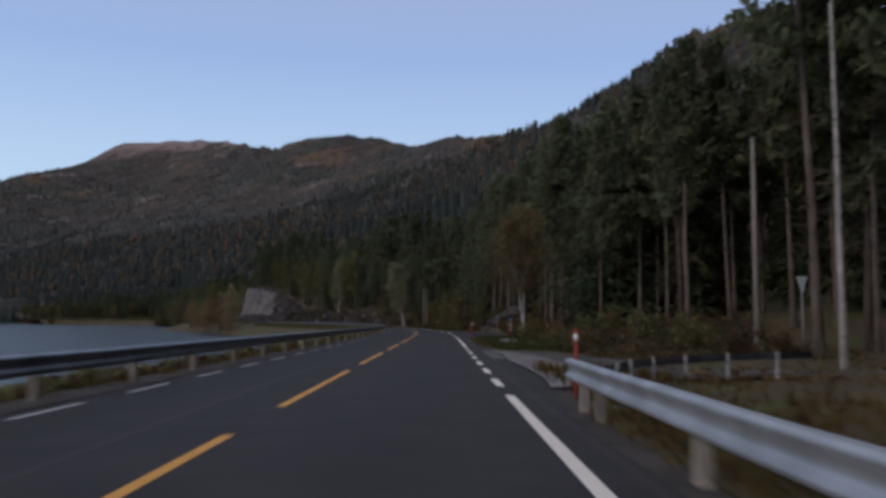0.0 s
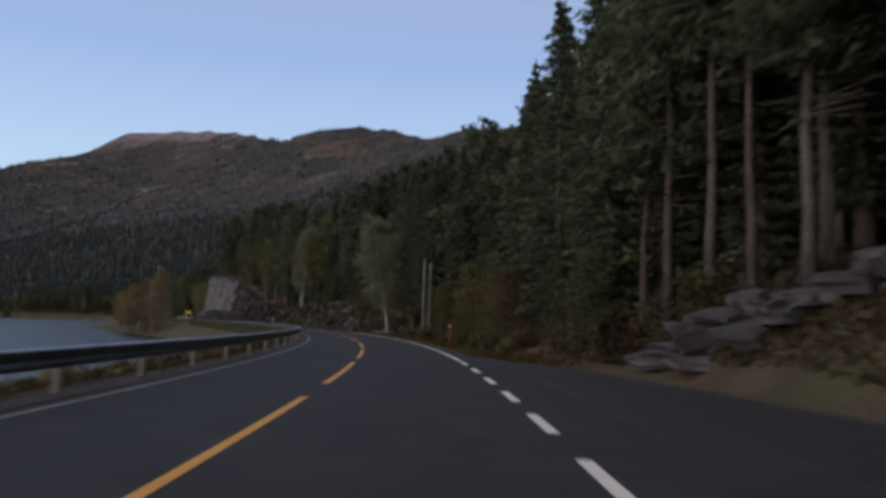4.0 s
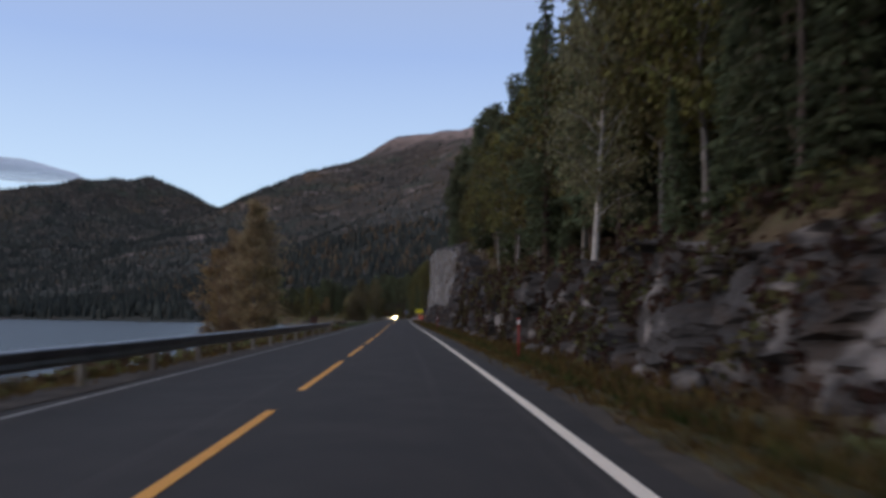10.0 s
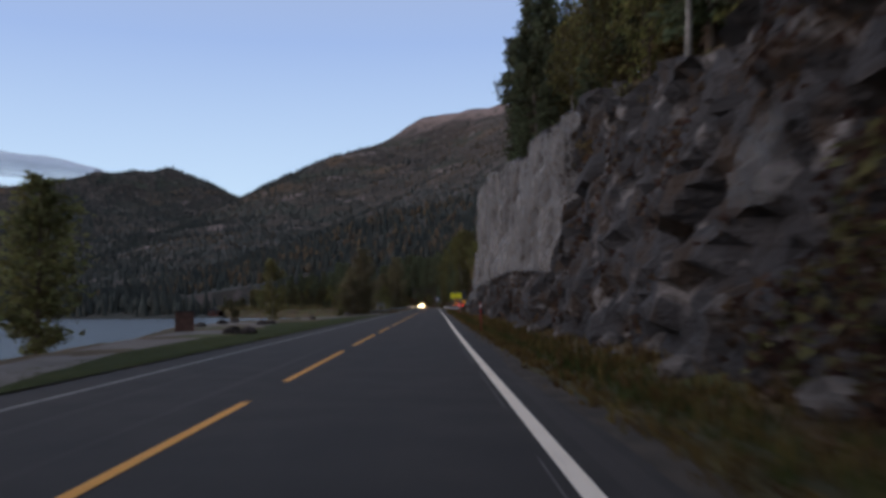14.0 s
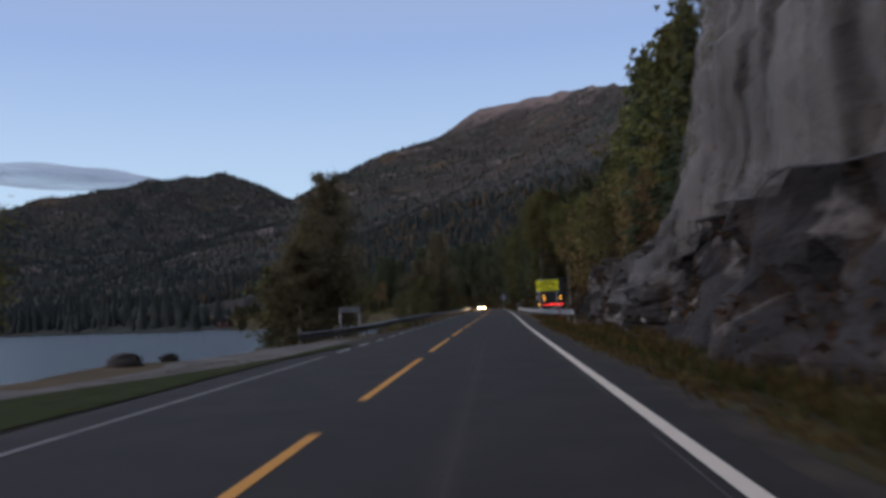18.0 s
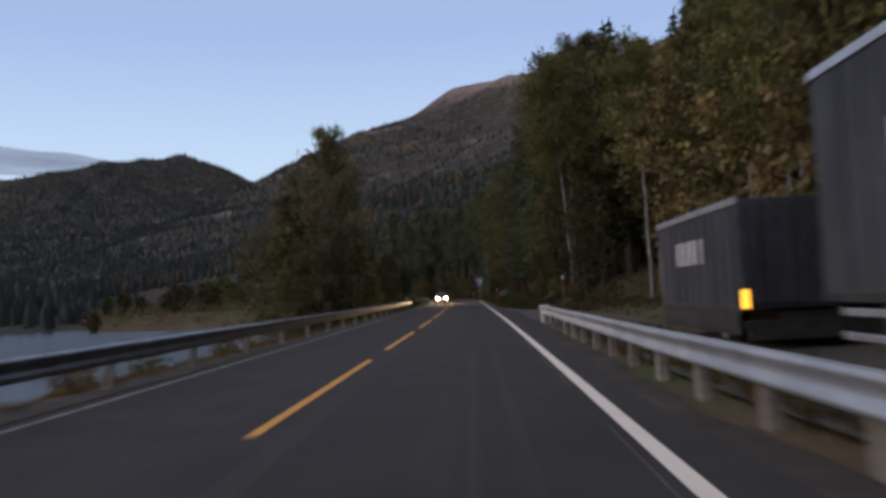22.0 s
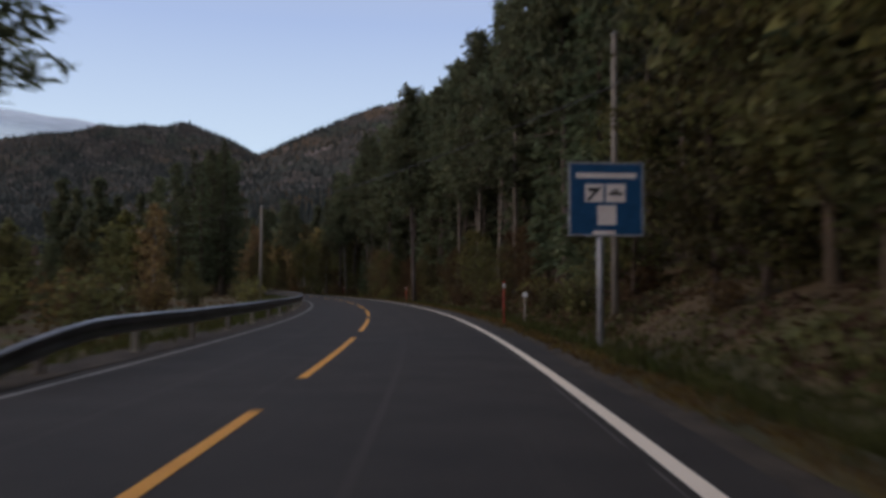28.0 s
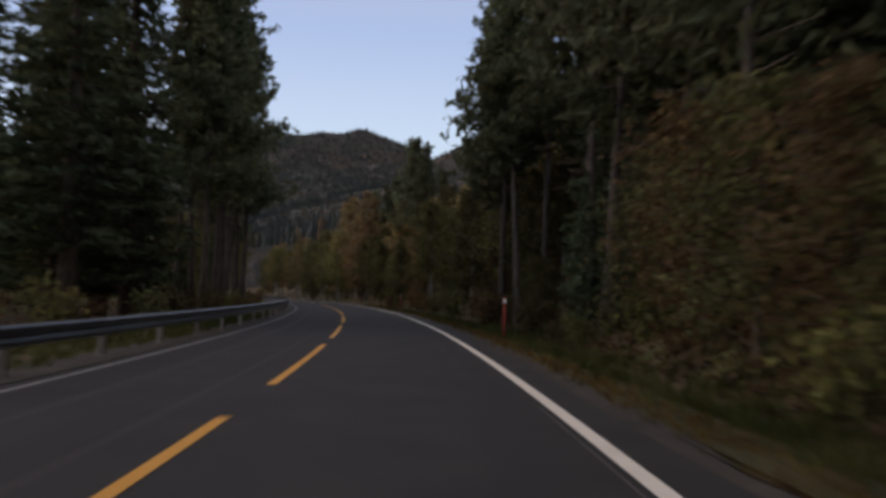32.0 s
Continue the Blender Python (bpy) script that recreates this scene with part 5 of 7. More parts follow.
row(["spruce", "spruce", "birch"], 408, 446, 12.0, 15.2, 1.9, 0.95, 1.25)
row(["spruce", "spruce", "pine"], 340, 400, 18, 28, 2.4, 1.2, 1.6)
row(["spruce", "spruce", "pine"], 400, 470, 17, 26, 2.2, 1.5, 2.0)
row(["birch", "yellow", "yellow"], 426, 450, 11.0, 14.5, 2.8, 0.5, 0.8)
row(["spruce", "spruce", "alder"], 446, 468, 15.0, 19, 1.9, 1.25, 1.6)
row(["birch", "yellow", "birch", "alder"], 468, 524, 15.3, 19, 2.0, 1.15, 1.45)
row(["alder", "birch", "spruce"], 440, 526, 20, 28, 2.6, 1.5, 1.8)
row(["bush", "rowan"], 450, 520, 14.4, 16.0, 2.8, 0.5, 0.9)
row(["alder", "rowan", "alder"], 524, 604, 10.4, 13.5, 3.0, 0.8, 1.2)
row(["alder", "spruce", "birch"], 524, 606, 13.5, 19, 2.4, 1.5, 1.9)
row(["spruce", "pine"], 522, 640, 20, 32, 2.6, 1.7, 2.1)
row(["bush"], 522, 560, 9.0, 10.4, 2.8, 0.4, 0.7)
row(["bush"], 560, 600, 10.0, 11.2, 2.8, 0.4, 0.7)
for s, d, h in ((603, 9.6, 0.75), (607.5, 9.4, 0.7), (611.5, 9.8, 0.85), (618, 9.4, 0.7)):
    plant("alder_near", s, d, h, None, 1.15)
for s, d, h, which in ((601, 10.4, 1.1, 0), (596.5, 11.4, 1.2, 1), (606, 10.2, 1.05, 0), (592, 12.0, 1.15, 1)):
    plant("gold_high", s, d, h, which, 1.1)
plant("alder_high", 609, 10.8, 1.2, 0, 1.05)
row(["spruce"], 612, 672, 14.0, 20, 2.8, 1.5, 1.85)
row(["pine", "pine", "pine", "spruce"], 604, 712, 10.4, 13, 2.8, 1.15, 1.4)
row(["spruce", "spruce", "pine"], 684, 713, 12.4, 17, 1.9, 1.8, 2.1)
row(["rowan", "rowan", "bush"], 606, 724, 8.6, 10.2, 4.0, 0.35, 0.7)
row(["pine", "spruce"], 602, 720, 13.5, 26, 2.2, 1.25, 1.6)
row(["bush"], 618, 770, 7.6, 9.0, 3.4, 0.45, 0.85)
row(["alder", "birch", "rowan"], 714, 800, 8.4, 12, 2.6, 0.6, 0.85)
row(["alder", "spruce", "rowan"], 664, 716, 8.6, 9.8, 4.4, 0.35, 0.55)
row(["alder", "pine", "birch", "yellow"], 715, 850, 12, 18, 2.8, 0.9, 1.15)
row(["spruce", "pine"], 715, 870, 19, 30, 3.6, 1.0, 1.35)
row(["alder", "yellow", "birch"], 800, 880, 7, 12, 3.2, 0.8, 1.1)
# left side
row(["alder", "alder", "rowan", "spruce"], 540, 588, -14, -8.5, 1.9, 0.5, 0.75)
row(["alder", "rowan", "alder"], 588, 602, -14, -9.5, 2.0, 0.28, 0.4)
row(["alder", "rowan", "alder", "spruce"], 609, 648, -22, -10.5, 1.2, 0.24, 0.4)
row(["alder", "alder", "spruce"], 546, 592, -18, -12, 1.8, 0.65, 0.95)
row(["alder", "spruce", "alder"], 636, 700, -40, -22, 3.6, 0.3, 0.5)
row(["alder", "spruce"], 664, 740, -74, -46, 2.6, 0.4, 0.65)
row(["bush"], 604, 700, -18, -6.0, 3.4, 0.5, 0.9)
row(["alder", "pine", "birch"], 716, 790, -32, -17, 3.2, 0.9, 1.25)
row(["alder", "birch", "spruce"], 768, 870, -18, -8, 3.0, 0.8, 1.15)
row(["bush"], 700, 770, -8.0, -5.8, 4.5, 0.5, 0.8)
row(["bush"], 432, 530, -9.0, -6.4, 6.0, 0.4, 0.7)
for s, d, h, w in ((306, -15.6, 0.86, 1.2), (300.5, -16.6, 0.84, 1.2), (311, -17.0, 0.84, 1.2), (316, -18, 0.6, 1.1), (308, -18.5, 0.85, 1.2)):
    plant("birch_near" if w > 1.15 else "alder_near", s, d, h, 0, w)
for s, d, h in ((302, -19.5, 0.95), (322, -20.5, 0.85), (295, -18.0, 1.0)):
    plant("yellow", s, d, h)
for s, d, h in ((516, -10.5, 0.55), (534, -12.6, 0.9), (541, -12.2, 0.55)):
    plant("alder", s, d, h)

# the rows deeper in the forest are one mass of crowns and one of trunks for each kind of tree
def joined(name, material, items):
    vs, ls, st, nv, nl = [], [], [], 0, 0
    for me, m in items:
        v = np.empty(len(me.vertices) * 3, np.float32)
        me.vertices.foreach_get("co", v)
        li = np.empty(len(me.loops), np.int32)
        me.loops.foreach_get("vertex_index", li)
        lo = np.empty(len(me.polygons), np.int32)
        me.polygons.foreach_get("loop_start", lo)
        mm = np.array(m)
        vs.append(v.reshape(-1, 3) @ mm[:3, :3].T + mm[:3, 3])
        ls.append(li + nv)
        st.append(lo + nl)
        nv, nl = nv + len(me.vertices), nl + len(li)
    out = bpy.data.meshes.new(name)
    out.vertices.add(nv)
    out.vertices.foreach_set("co", np.concatenate(vs).astype(np.float32).ravel())
    out.loops.add(nl)
    out.loops.foreach_set("vertex_index", np.concatenate(ls).astype(np.int32))
    out.polygons.add(sum(len(a) for a in st))
    out.polygons.foreach_set("loop_start", np.concatenate(st).astype(np.int32))
    out.materials.append(material)
    out.update(calc_edges=True)
    return out


MASS = {"spruce needles": "dark mass of spruce crowns deep in the forest", "pine needles": "mass of pine crowns deep in the forest", "green birch leaves": "yellowing birch crowns deep in the forest", "dark green leaves": "dark leafy crowns deep in the forest"}
for (name, material), items in BACK.items():
    tagged(new("deep_forest_" + name + "s", joined("deep_forest", material, items)), MASS.get(material.name, "bare trunks standing deep in the forest"), "forest", kind="stuff")

rng = np.random.default_rng(11)
# low scrub over the flat land left of the last bends
n = 30000
s, d = rng.uniform(545, 800, n), -16 - 60 * rng.uniform(0, 1, n) ** 0.8
lump = np.array([noise.noise((a * 0.09, b * 0.11, 6.0)) + 0.5 * noise.noise((a * 0.3, b * 0.3, 2.0)) for a, b in zip(s, d)])
c = SA(s, d, gz(s, d) + rng.uniform(0.05, 1.0, n) * np.clip(1.2 + 3.2 * lump, 0.25, 3.4))
c = c[gz(s, d) > -2.6]
for half, leaf, col in ((0, LEAF_DARK, "dark green"), (1, LEAF_BROWN, "brown")):
    v, f = cards(c[half::2], rng.uniform(0.25, 0.6, len(c[half::2])), 0.8, 1.2)
    tagged(new("scrub", plain_mesh("scrub", v, f, leaf)), col + " scrub covering the flat shore land", "scrub", kind="stuff")

# ---- far woods: one mesh of small trees each ----
def far_trees(name, xy, hts, material, round_top, label, ground_z, k=5):
    n = len(xy)
    ang = np.arange(k) * 2 * np.pi / k
    rings = ((0.06, 0.6), (0.36, 1.0), (0.74, 0.66), (1.0, 0.08)) if round_top else ((0.05, 1.0), (0.5, 0.55), (1.0, 0.02))
    r0 = hts * (0.26 if round_top else 0.17) * rng.uniform(0.75, 1.25, n)
    v = np.empty((n, len(rings), k, 3))
    for j, (u, w) in enumerate(rings):
        turn = rng.uniform(0, 6.28, n)[:, None]
        rr = r0[:, None] * w * rng.uniform(0.5, 1.4, (n, k))
        v[:, j, :, 0] = xy[:, 0:1] + rr * np.cos(ang + turn * 0.2)
        v[:, j, :, 1] = xy[:, 1:2] + rr * np.sin(ang + turn * 0.2)
        v[:, j, :, 2] = ground_z[:, None] + hts[:, None] * (u + rng.uniform(-0.05, 0.05, (n, k)) * (u < 0.99)) - 0.5
    q = []
    for j in range(len(rings) - 1):
        for i in range(k):
            q.append((j * k + i, j * k + (i + 1) % k, (j + 1) * k + (i + 1) % k, (j + 1) * k + i))
    f = (np.array(q)[None] + (np.arange(n) * len(rings) * k)[:, None, None]).reshape(-1, 4)
    return tagged(new(name, plain_mesh(name, v.reshape(-1, 3), f, material)), label, "forest", kind="stuff")


def scatter(n, x0, x1, y0, y1, low=1.0):
    xy = np.stack([rng.uniform(x0, x1, n), rng.uniform(y0, y1, n)], 1)
    z = far_z(xy[:, 0], xy[:, 1])
    so, do = near_road(xy[:, 0], xy[:, 1])
    ok = (z > low) & (np.abs(do) > 55)
    return xy[ok], z[ok]


xy, z = scatter(19000, -700, 520, 20, 1250)
pick = rng.uniform(size=len(xy)) < 0.66
far_trees("far_conifers", xy[pick], rng.uniform(8, 15, pick.sum()), HAZY_GREEN, False, "dense dark conifer wood on the valley sides", z[pick])
far_trees("far_birches", xy[~pick], rng.uniform(6, 11, (~pick).sum()), FAR_AUTUMN, True, "birches in autumn colours among the conifers", z[~pick])
xy, z = scatter(62000, -1900, 300, 1100, 2250)
grain = np.array([noise.noise((a / 190, b / 190, 3.0)) + 0.6 * noise.noise((a / 60, b / 60, 8.0)) for a, b in xy])
share = np.clip(0.42 - 0.0011 * z - 1.1 * grain + 0.45 * step(-900, -1300, xy[:, 0]), 0.02, 0.85)
pick = (rng.uniform(size=len(xy)) < share) & (z < 400)
far_trees("mountain_conifers", xy[pick], rng.uniform(4.5, 9, pick.sum()), HAZY_GREEN, False, "conifers in dark patches on the mountainside", z[pick], 3)
xyh, zh = scatter(30000, -1900, -500, 1050, 2200)
keep = rng.uniform(size=len(xyh)) < np.clip((-500 - xyh[:, 0]) / 900, 0.0, 0.62) * (zh < 330)
xyh, zh = xyh[keep], zh[keep]
far_trees("hill_conifers", xyh, rng.uniform(5, 10, len(xyh)), HAZY_GREEN, False, "dense dark conifer wood on the hill over the lake", zh, 3)
rest = ~pick & (rng.uniform(size=len(xy)) < np.clip(0.25 + 0.9 * grain, 0.0, 0.7)) & (z < 370)
far_trees("mountain_birches", xy[rest], rng.uniform(2.5, 5, rest.sum()), FAR_AUTUMN, True, "autumn birch scrub on the mountainside", z[rest], 3)
xy, z = scatter(5000, -1900, -200, 450, 1150)
xy2, z2 = scatter(6500, -760, -185, 470, 820, -2.6)
xy, z = np.concatenate([xy, xy2]), np.concatenate([z, z2])
sx = rng.uniform(0, 1, 2600)
seg = rng.integers(0, 4, 2600)
sa, sb = np.array(SHORE, float)[seg], np.array(SHORE, float)[seg + 1]
out = np.stack([sb[:, 1] - sa[:, 1], sa[:, 0] - sb[:, 0]], 1)
out /= np.linalg.norm(out, axis=1)[:, None]
xy3 = sa + (sb - sa) * sx[:, None] - np.sign((out * np.array([-400.0, 100.0])).sum(1) - (out * sa).sum(1))[:, None] * out * rng.uniform(14, 60, 2600)[:, None]
z3 = far_z(xy3[:, 0], xy3[:, 1])
ok = (z3 > 0.0) & (np.abs(near_road(xy3[:, 0], xy3[:, 1])[1]) > 50)
xy, z = np.concatenate([xy, xy3[ok]]), np.concatenate([z, z3[ok]])
pick = rng.uniform(size=len(xy)) < 0.6
far_trees("shore_conifers", xy[pick], rng.uniform(7, 14, pick.sum()), HAZY_GREEN, False, "dark conifers along the far lake shore", z[pick])
far_trees("shore_birches", xy[~pick], rng.uniform(5, 10, (~pick).sum()), HAZY_GREEN, True, "low leafy wood along the far lake shore", z[~pick])

# wooded slope behind the roadside belts
s, d = rng.uniform(-80, 935, 4200), rng.uniform(36, 94, 4200)
xy = SA(s, d, 0 * s)[:, :2]
z = gz(s, d)
pick = rng.uniform(size=len(s)) < 0.75
far_trees("slope_conifers", xy[pick], rng.uniform(11, 20, pick.sum()), HAZY_GREEN, False, "dark conifers on the slope behind the road", z[pick])
far_trees("slope_birches", xy[~pick], rng.uniform(8, 14, (~pick).sum()), FAR_AUTUMN, True, "autumn birches on the slope behind the road", z[~pick])

# ---- brush that clings to the rock face ----
def cliff_brush(n, s0, s1, z_most, cover, material, label):
    pts = []
    while len(pts) < n:
        s = rng.uniform(s0, s1)
        z = rng.uniform(0.0, min(z_most, float(cliff_top(s)) + 0.8))
        if noise.noise((s * 0.22, z * 0.55, 4.0)) + 0.4 * noise.noise((s * 0.9, z * 1.6, 1.0)) < cover:
            continue
        pts.append(S(s, cliff_face(s, z, 0) - rng.uniform(0.0, 0.25), z + rng.uniform(-0.1, 0.15)))
    v, f = cards(np.array(pts), rng.uniform(0.10, 0.28, n), 0.7, 1.3)
    return tagged(new("cliff_brush", plain_mesh("cliff_brush", v, f, material)), label, "undergrowth", kind="stuff")


cliff_brush(11500, 170, 300, 4.5, -0.12, HEATHER, "rusty heather clinging to the rock ledges")
cliff_brush(7000, 170, 300, 4.5, 0.05, LEAF_DARK, "moss and fern tufts on the rock ledges")
cliff_brush(5000, 290, 440, 9.0, 0.18, HEATHER, "brown tufts in the cracks of the cutting")

# ---- grass along the verges ----
def tufts(name, n, s0, s1, d0, d1, h0, h1, material, label):
    s, d = rng.uniform(s0, s1, n), rng.uniform(d0, d1, n)
    z = gz(s, d)
    base = SA(s, d, z)
    m = 4
    b = np.repeat(base, m, 0) + rng.normal(size=(n * m, 3)) * np.array([0.10, 0.10, 0.0])
    h = rng.uniform(h0, h1, n * m)[:, None]
    w = rng.uniform(0, 6.28, n * m)
    side = np.stack([np.cos(w), np.sin(w), 0 * w], 1) * 0.022
    bend = rng.normal(size=(n * m, 3)) * np.array([0.3, 0.3, 0.0]) * h
    top = b + bend + np.array([0, 0, 1.0]) * h
    mid = b + bend * 0.35 + np.array([0, 0, 0.55]) * h
    v = np.stack([b - side, b + side, mid + side * 0.8, top, mid - side * 0.8], 1).reshape(-1, 3)
    f = np.arange(len(v)).reshape(-1, 5)
    return tagged(new(name, plain_mesh(name, v, f, material)), label, "grass", kind="stuff")


tufts("dry_grass", 4600, 168, 432, 5.0, 8.0, 0.10, 0.42, GRASS_DRY, "dry tan grass between verge and cliff")
tufts("dry_grass", 2600, 112, 168, 4.9, 8.0, 0.10, 0.32, GRASS_DRY, "dry grass in the roadside ditch")
tufts("dry_grass", 2200, 424, 489, 4.9, 6.6, 0.1, 0.35, GRASS_DRY, "dry grass under the guard rail")
tufts("green_grass", 3000, 38, 66, 4.9, 11, 0.1, 0.3, GRASS_GREEN, "green roadside grass")
tufts("green_grass", 4200, 520, 720, 5.0, 8.6, 0.1, 0.35, GRASS_GREEN, "green and brown grass on the bank")
tufts("green_grass", 5000, 300, 398, -7.0, -4.1, 0.03, 0.09, GRASS_GREEN, "short mown grass blades")
tufts("dry_grass", 3600, -20, 288, -5.2, -3.8, 0.06, 0.24, GRASS_DRY, "dry grass under the lake guard rail")
tufts("dry_grass", 2200, 420, 545, -4.8, -3.8, 0.05, 0.16, GRASS_DRY, "dry grass between guard rail and lake")
tufts("green_grass", 3000, 545, 720, -7.0, -3.8, 0.1, 0.35, GRASS_GREEN, "grass under the guard rail")
tufts("dry_grass", 1800, -10, 22, 4.7, 9.0, 0.1, 0.4, GRASS_DRY, "dry grass beside the side road")


for a, b in ((-20, 12), (43, 60), (112, 424), (521, 760)):
    tufts("verge_grass", int((b - a) * 17), a, b, 4.36, 4.85, 0.05, 0.16, GRASS_DRY, "thin tan grass fringe along the verge")
    tufts("bank_grass", int((b - a) * 20), a, b, 4.7, 7.4, 0.08, 0.30, GRASS_GREEN, "rough green grass on the bank")


def undergrowth(name, n, s0, s1, d0, d1, h, material, label):
    """Heather, ferns and fallen leaves as many small blades close to the ground."""
    s, d = rng.uniform(s0, s1, n), rng.uniform(d0, d1, n)
    c = SA(s, d, gz(s, d) + rng.uniform(0.02, h, n) * np.maximum(0.2, np.sin(s * 0.9) * np.sin(d * 1.3)))
    v, f = cards(c, rng.uniform(0.09, 0.25, n), 0.6, 1.3)
    return tagged(new(name, plain_mesh(name, v, f, material)), label, "undergrowth", kind="stuff")


undergrowth("undergrowth", 9000, 20, 112, 9.5, 22, 0.5, LEAF_BROWN, "brown ferns and heather under the trees")
undergrowth("undergrowth", 14000, 34, 66, 8.5, 20, 0.8, HEATHER, "rusty heather under the trees by the side road")
undergrowth("undergrowth", 9000, 34, 66, 8.5, 20, 0.8, LEAF_DARK, "dark green brush under the trees by the side road")
undergrowth("undergrowth", 9000, 612, 705, 6.9, 11.5, 0.7, HEATHER, "rusty brush at the forest edge of the last bend")
undergrowth("undergrowth", 9000, 612, 705, 6.9, 11.5, 0.7, LEAF_DARK, "dark green brush at the forest edge of the last bend")
undergrowth("undergrowth", 12000, 64, 114, 9.2, 15, 0.7, HEATHER, "rusty heather on the knoll behind the lay-by")
undergrowth("undergrowth", 9000, 64, 114, 9.2, 15, 0.7, LEAF_DARK, "dark green brush on the knoll behind the lay-by")
undergrowth("undergrowth", 9000, 110, 178, 7.0, 16, 0.5, LEAF_BROWN, "brown ferns and leaves under the trees")
undergrowth("undergrowth", 9000, 172, 300, 7.4, 10.5, 0.6, HEATHER, "rusty heather and leaves below the rocks")
undergrowth("undergrowth", 14000, 170, 345, 9.5, 18, 0.7, HEATHER, "rusty heather on the rock ledges")
undergrowth("undergrowth", 8000, 170, 345, 9.5, 18, 0.6, LEAF_DARK, "green moss and heather on the rock ledges")
undergrowth("undergrowth", 8000, 430, 610, 8.0, 18, 0.4, LEAF_DARK, "low green plants on the bank")
undergrowth("undergrowth", 8000, 518, 625, 7.4, 11.5, 0.35, HEATHER, "rusty brush on the bank below the trees")
undergrowth("undergrowth", 7000, 518, 625, 7.4, 11.5, 0.3, LEAF_DARK, "dark green brush on the bank below the trees")
undergrowth("undergrowth", 9000, 520, 760, 6.8, 15, 0.5, HEATHER, "brown leaves and ferns at the forest edge")
undergrowth("undergrowth", 6000, 545, 760, -20, -5.5, 0.5, LEAF_BROWN, "brown leaves and ferns behind the guard rail")

undergrowth("undergrowth", 7000, 505, 560, 6.4, 13, 0.35, HEATHER, "brown leaves and weeds on the bank by the lay-by")
undergrowth("undergrowth", 5000, 505, 560, 6.4, 13, 0.3, LEAF_DARK, "low green weeds on the bank by the lay-by")
undergrowth("undergrowth", 12000, 338, 404, 11.5, 19, 0.8, HEATHER, "heather along the top of the cutting")
undergrowth("undergrowth", 6000, 338, 404, 11.5, 19, 0.7, LEAF_DARK, "moss and fern along the top of the cutting")


def lake_bank(n, s0, s1, top, material, label):
    """Brush on the bank behind the lake guard rail, uneven in height."""
    s, d = rng.uniform(s0, s1, n), -4.25 - 2.6 * rng.uniform(0, 1, n) ** 1.3
    lump = np.array([0.55 + 0.6 * noise.noise((a * 0.21, b * 0.4, 7.0)) + 0.35 * noise.noise((a * 0.8, b, 2.0)) for a, b in zip(s, d)])
    c = SA(s, d, gz(s, d) + rng.uniform(0.02, 1.0, n) * top * np.clip(lump, 0.25, 1.1) - 0.12 * (d + 4.2))
    v, f = cards(c, rng.uniform(0.10, 0.26, n), 0.9, 1.5)
    return tagged(new("bank_brush", plain_mesh("bank_brush", v, f, material)), label, "undergrowth", kind="stuff")


lake_bank(16000, -40, 282, 0.5, LEAF_DARK, "dark green brush on the lake bank")
lake_bank(13000, -40, 282, 0.45, HEATHER, "brown weeds on the lake bank behind the rail")

# ---- stones ----
def boulder(name, s, d, size, material, label, group="", up=0.0, flat=0.7):
    bm = bmesh.new()
    bmesh.ops.create_icosphere(bm, subdivisions=3, radius=1.0)
    k = random.uniform(0, 50)
    for q in bm.verts:
        h, t, _ = facet((q.co.x + k, q.co.y, q.co.z), 1.3)
        q.co *= 1.0 + 0.35 * h + 0.25 * t
        q.co.z *= flat
    me = bpy.data.meshes.new(name)
    bm.to_mesh(me)
    bm.free()
    me.materials.append(material)
    ob = tagged(new(name, me), label, "stone", group)
    ob.matrix_basis = Matrix.LocRotScale(P(s, d, size * flat * 0.35 + up), Euler((0, 0, random.uniform(0, 6))), (size, size * random.uniform(0.7, 1.1), size))
    return ob


for s, d, z in ((328.7, -7.7, 0.46), (328.9, -6.9, 0.45), (344.4, -14.6, 0.5), (346.6, -14.3, 0.4), (350.3, -10.6, 0.42), (351.7, -10.2, 0.42), (355.8, -15.1, 0.45), (361.3, -15.4, 0.45),
                (366.5, -10.6, 0.4), (372.0, -10.0, 0.4), (396.5, -8.9, 0.5), (399.5, -8.8, 0.35)):
    boulder("boulder", s, d, z, DARK_STONE, "dark boulder lining the gravel parking", "boulders along the parking")
bin_box = thing("waste_bin", P(335.6, -12.1), "dark brown wooden waste bin beside the gravel parking", "waste bin", "", heading(335) + 0.2)
for k in range(7):
    part("plank", Soup().box(-0.52 + 0.15 * k, -0.38 + 0.15 * k, -0.42, -0.38, 0.0, 1.18).done("plank", RUST), bin_box)
part("body", Soup().box(-0.5, 0.5, -0.38, 0.4, 0.0, 1.15, 0.01).done("body", RUST), bin_box)
part("lid", Soup().box(-0.58, 0.58, -0.48, 0.46, 1.18, 1.25, 0.015).done("lid", CHASSIS), bin_box, "dark flat lid")
for s, d, z in ((48.2, 6.0, 0.5), (49.4, 6.4, 0.42), (46.8, 7.2, 0.35)):
    boulder("boulder", s, d, z, STONE, "pale flat stone in the roadside grass", "roadside stones", 0, 0.5)
for s, d, z in ((175.6, 6.9, 0.55), (174.0, 7.1, 0.72), (172.6, 8.2, 0.45), (175.5, 8.3, 0.6), (168.5, 8.6, 0.5), (163.5, 7.8, 0.5), (160.8, 8.4, 0.4), (157.0, 8.4, 0.35)):
    boulder("boulder", s, d, z, STONE, "grey boulder fallen at the foot of the slope", "roadside stones")
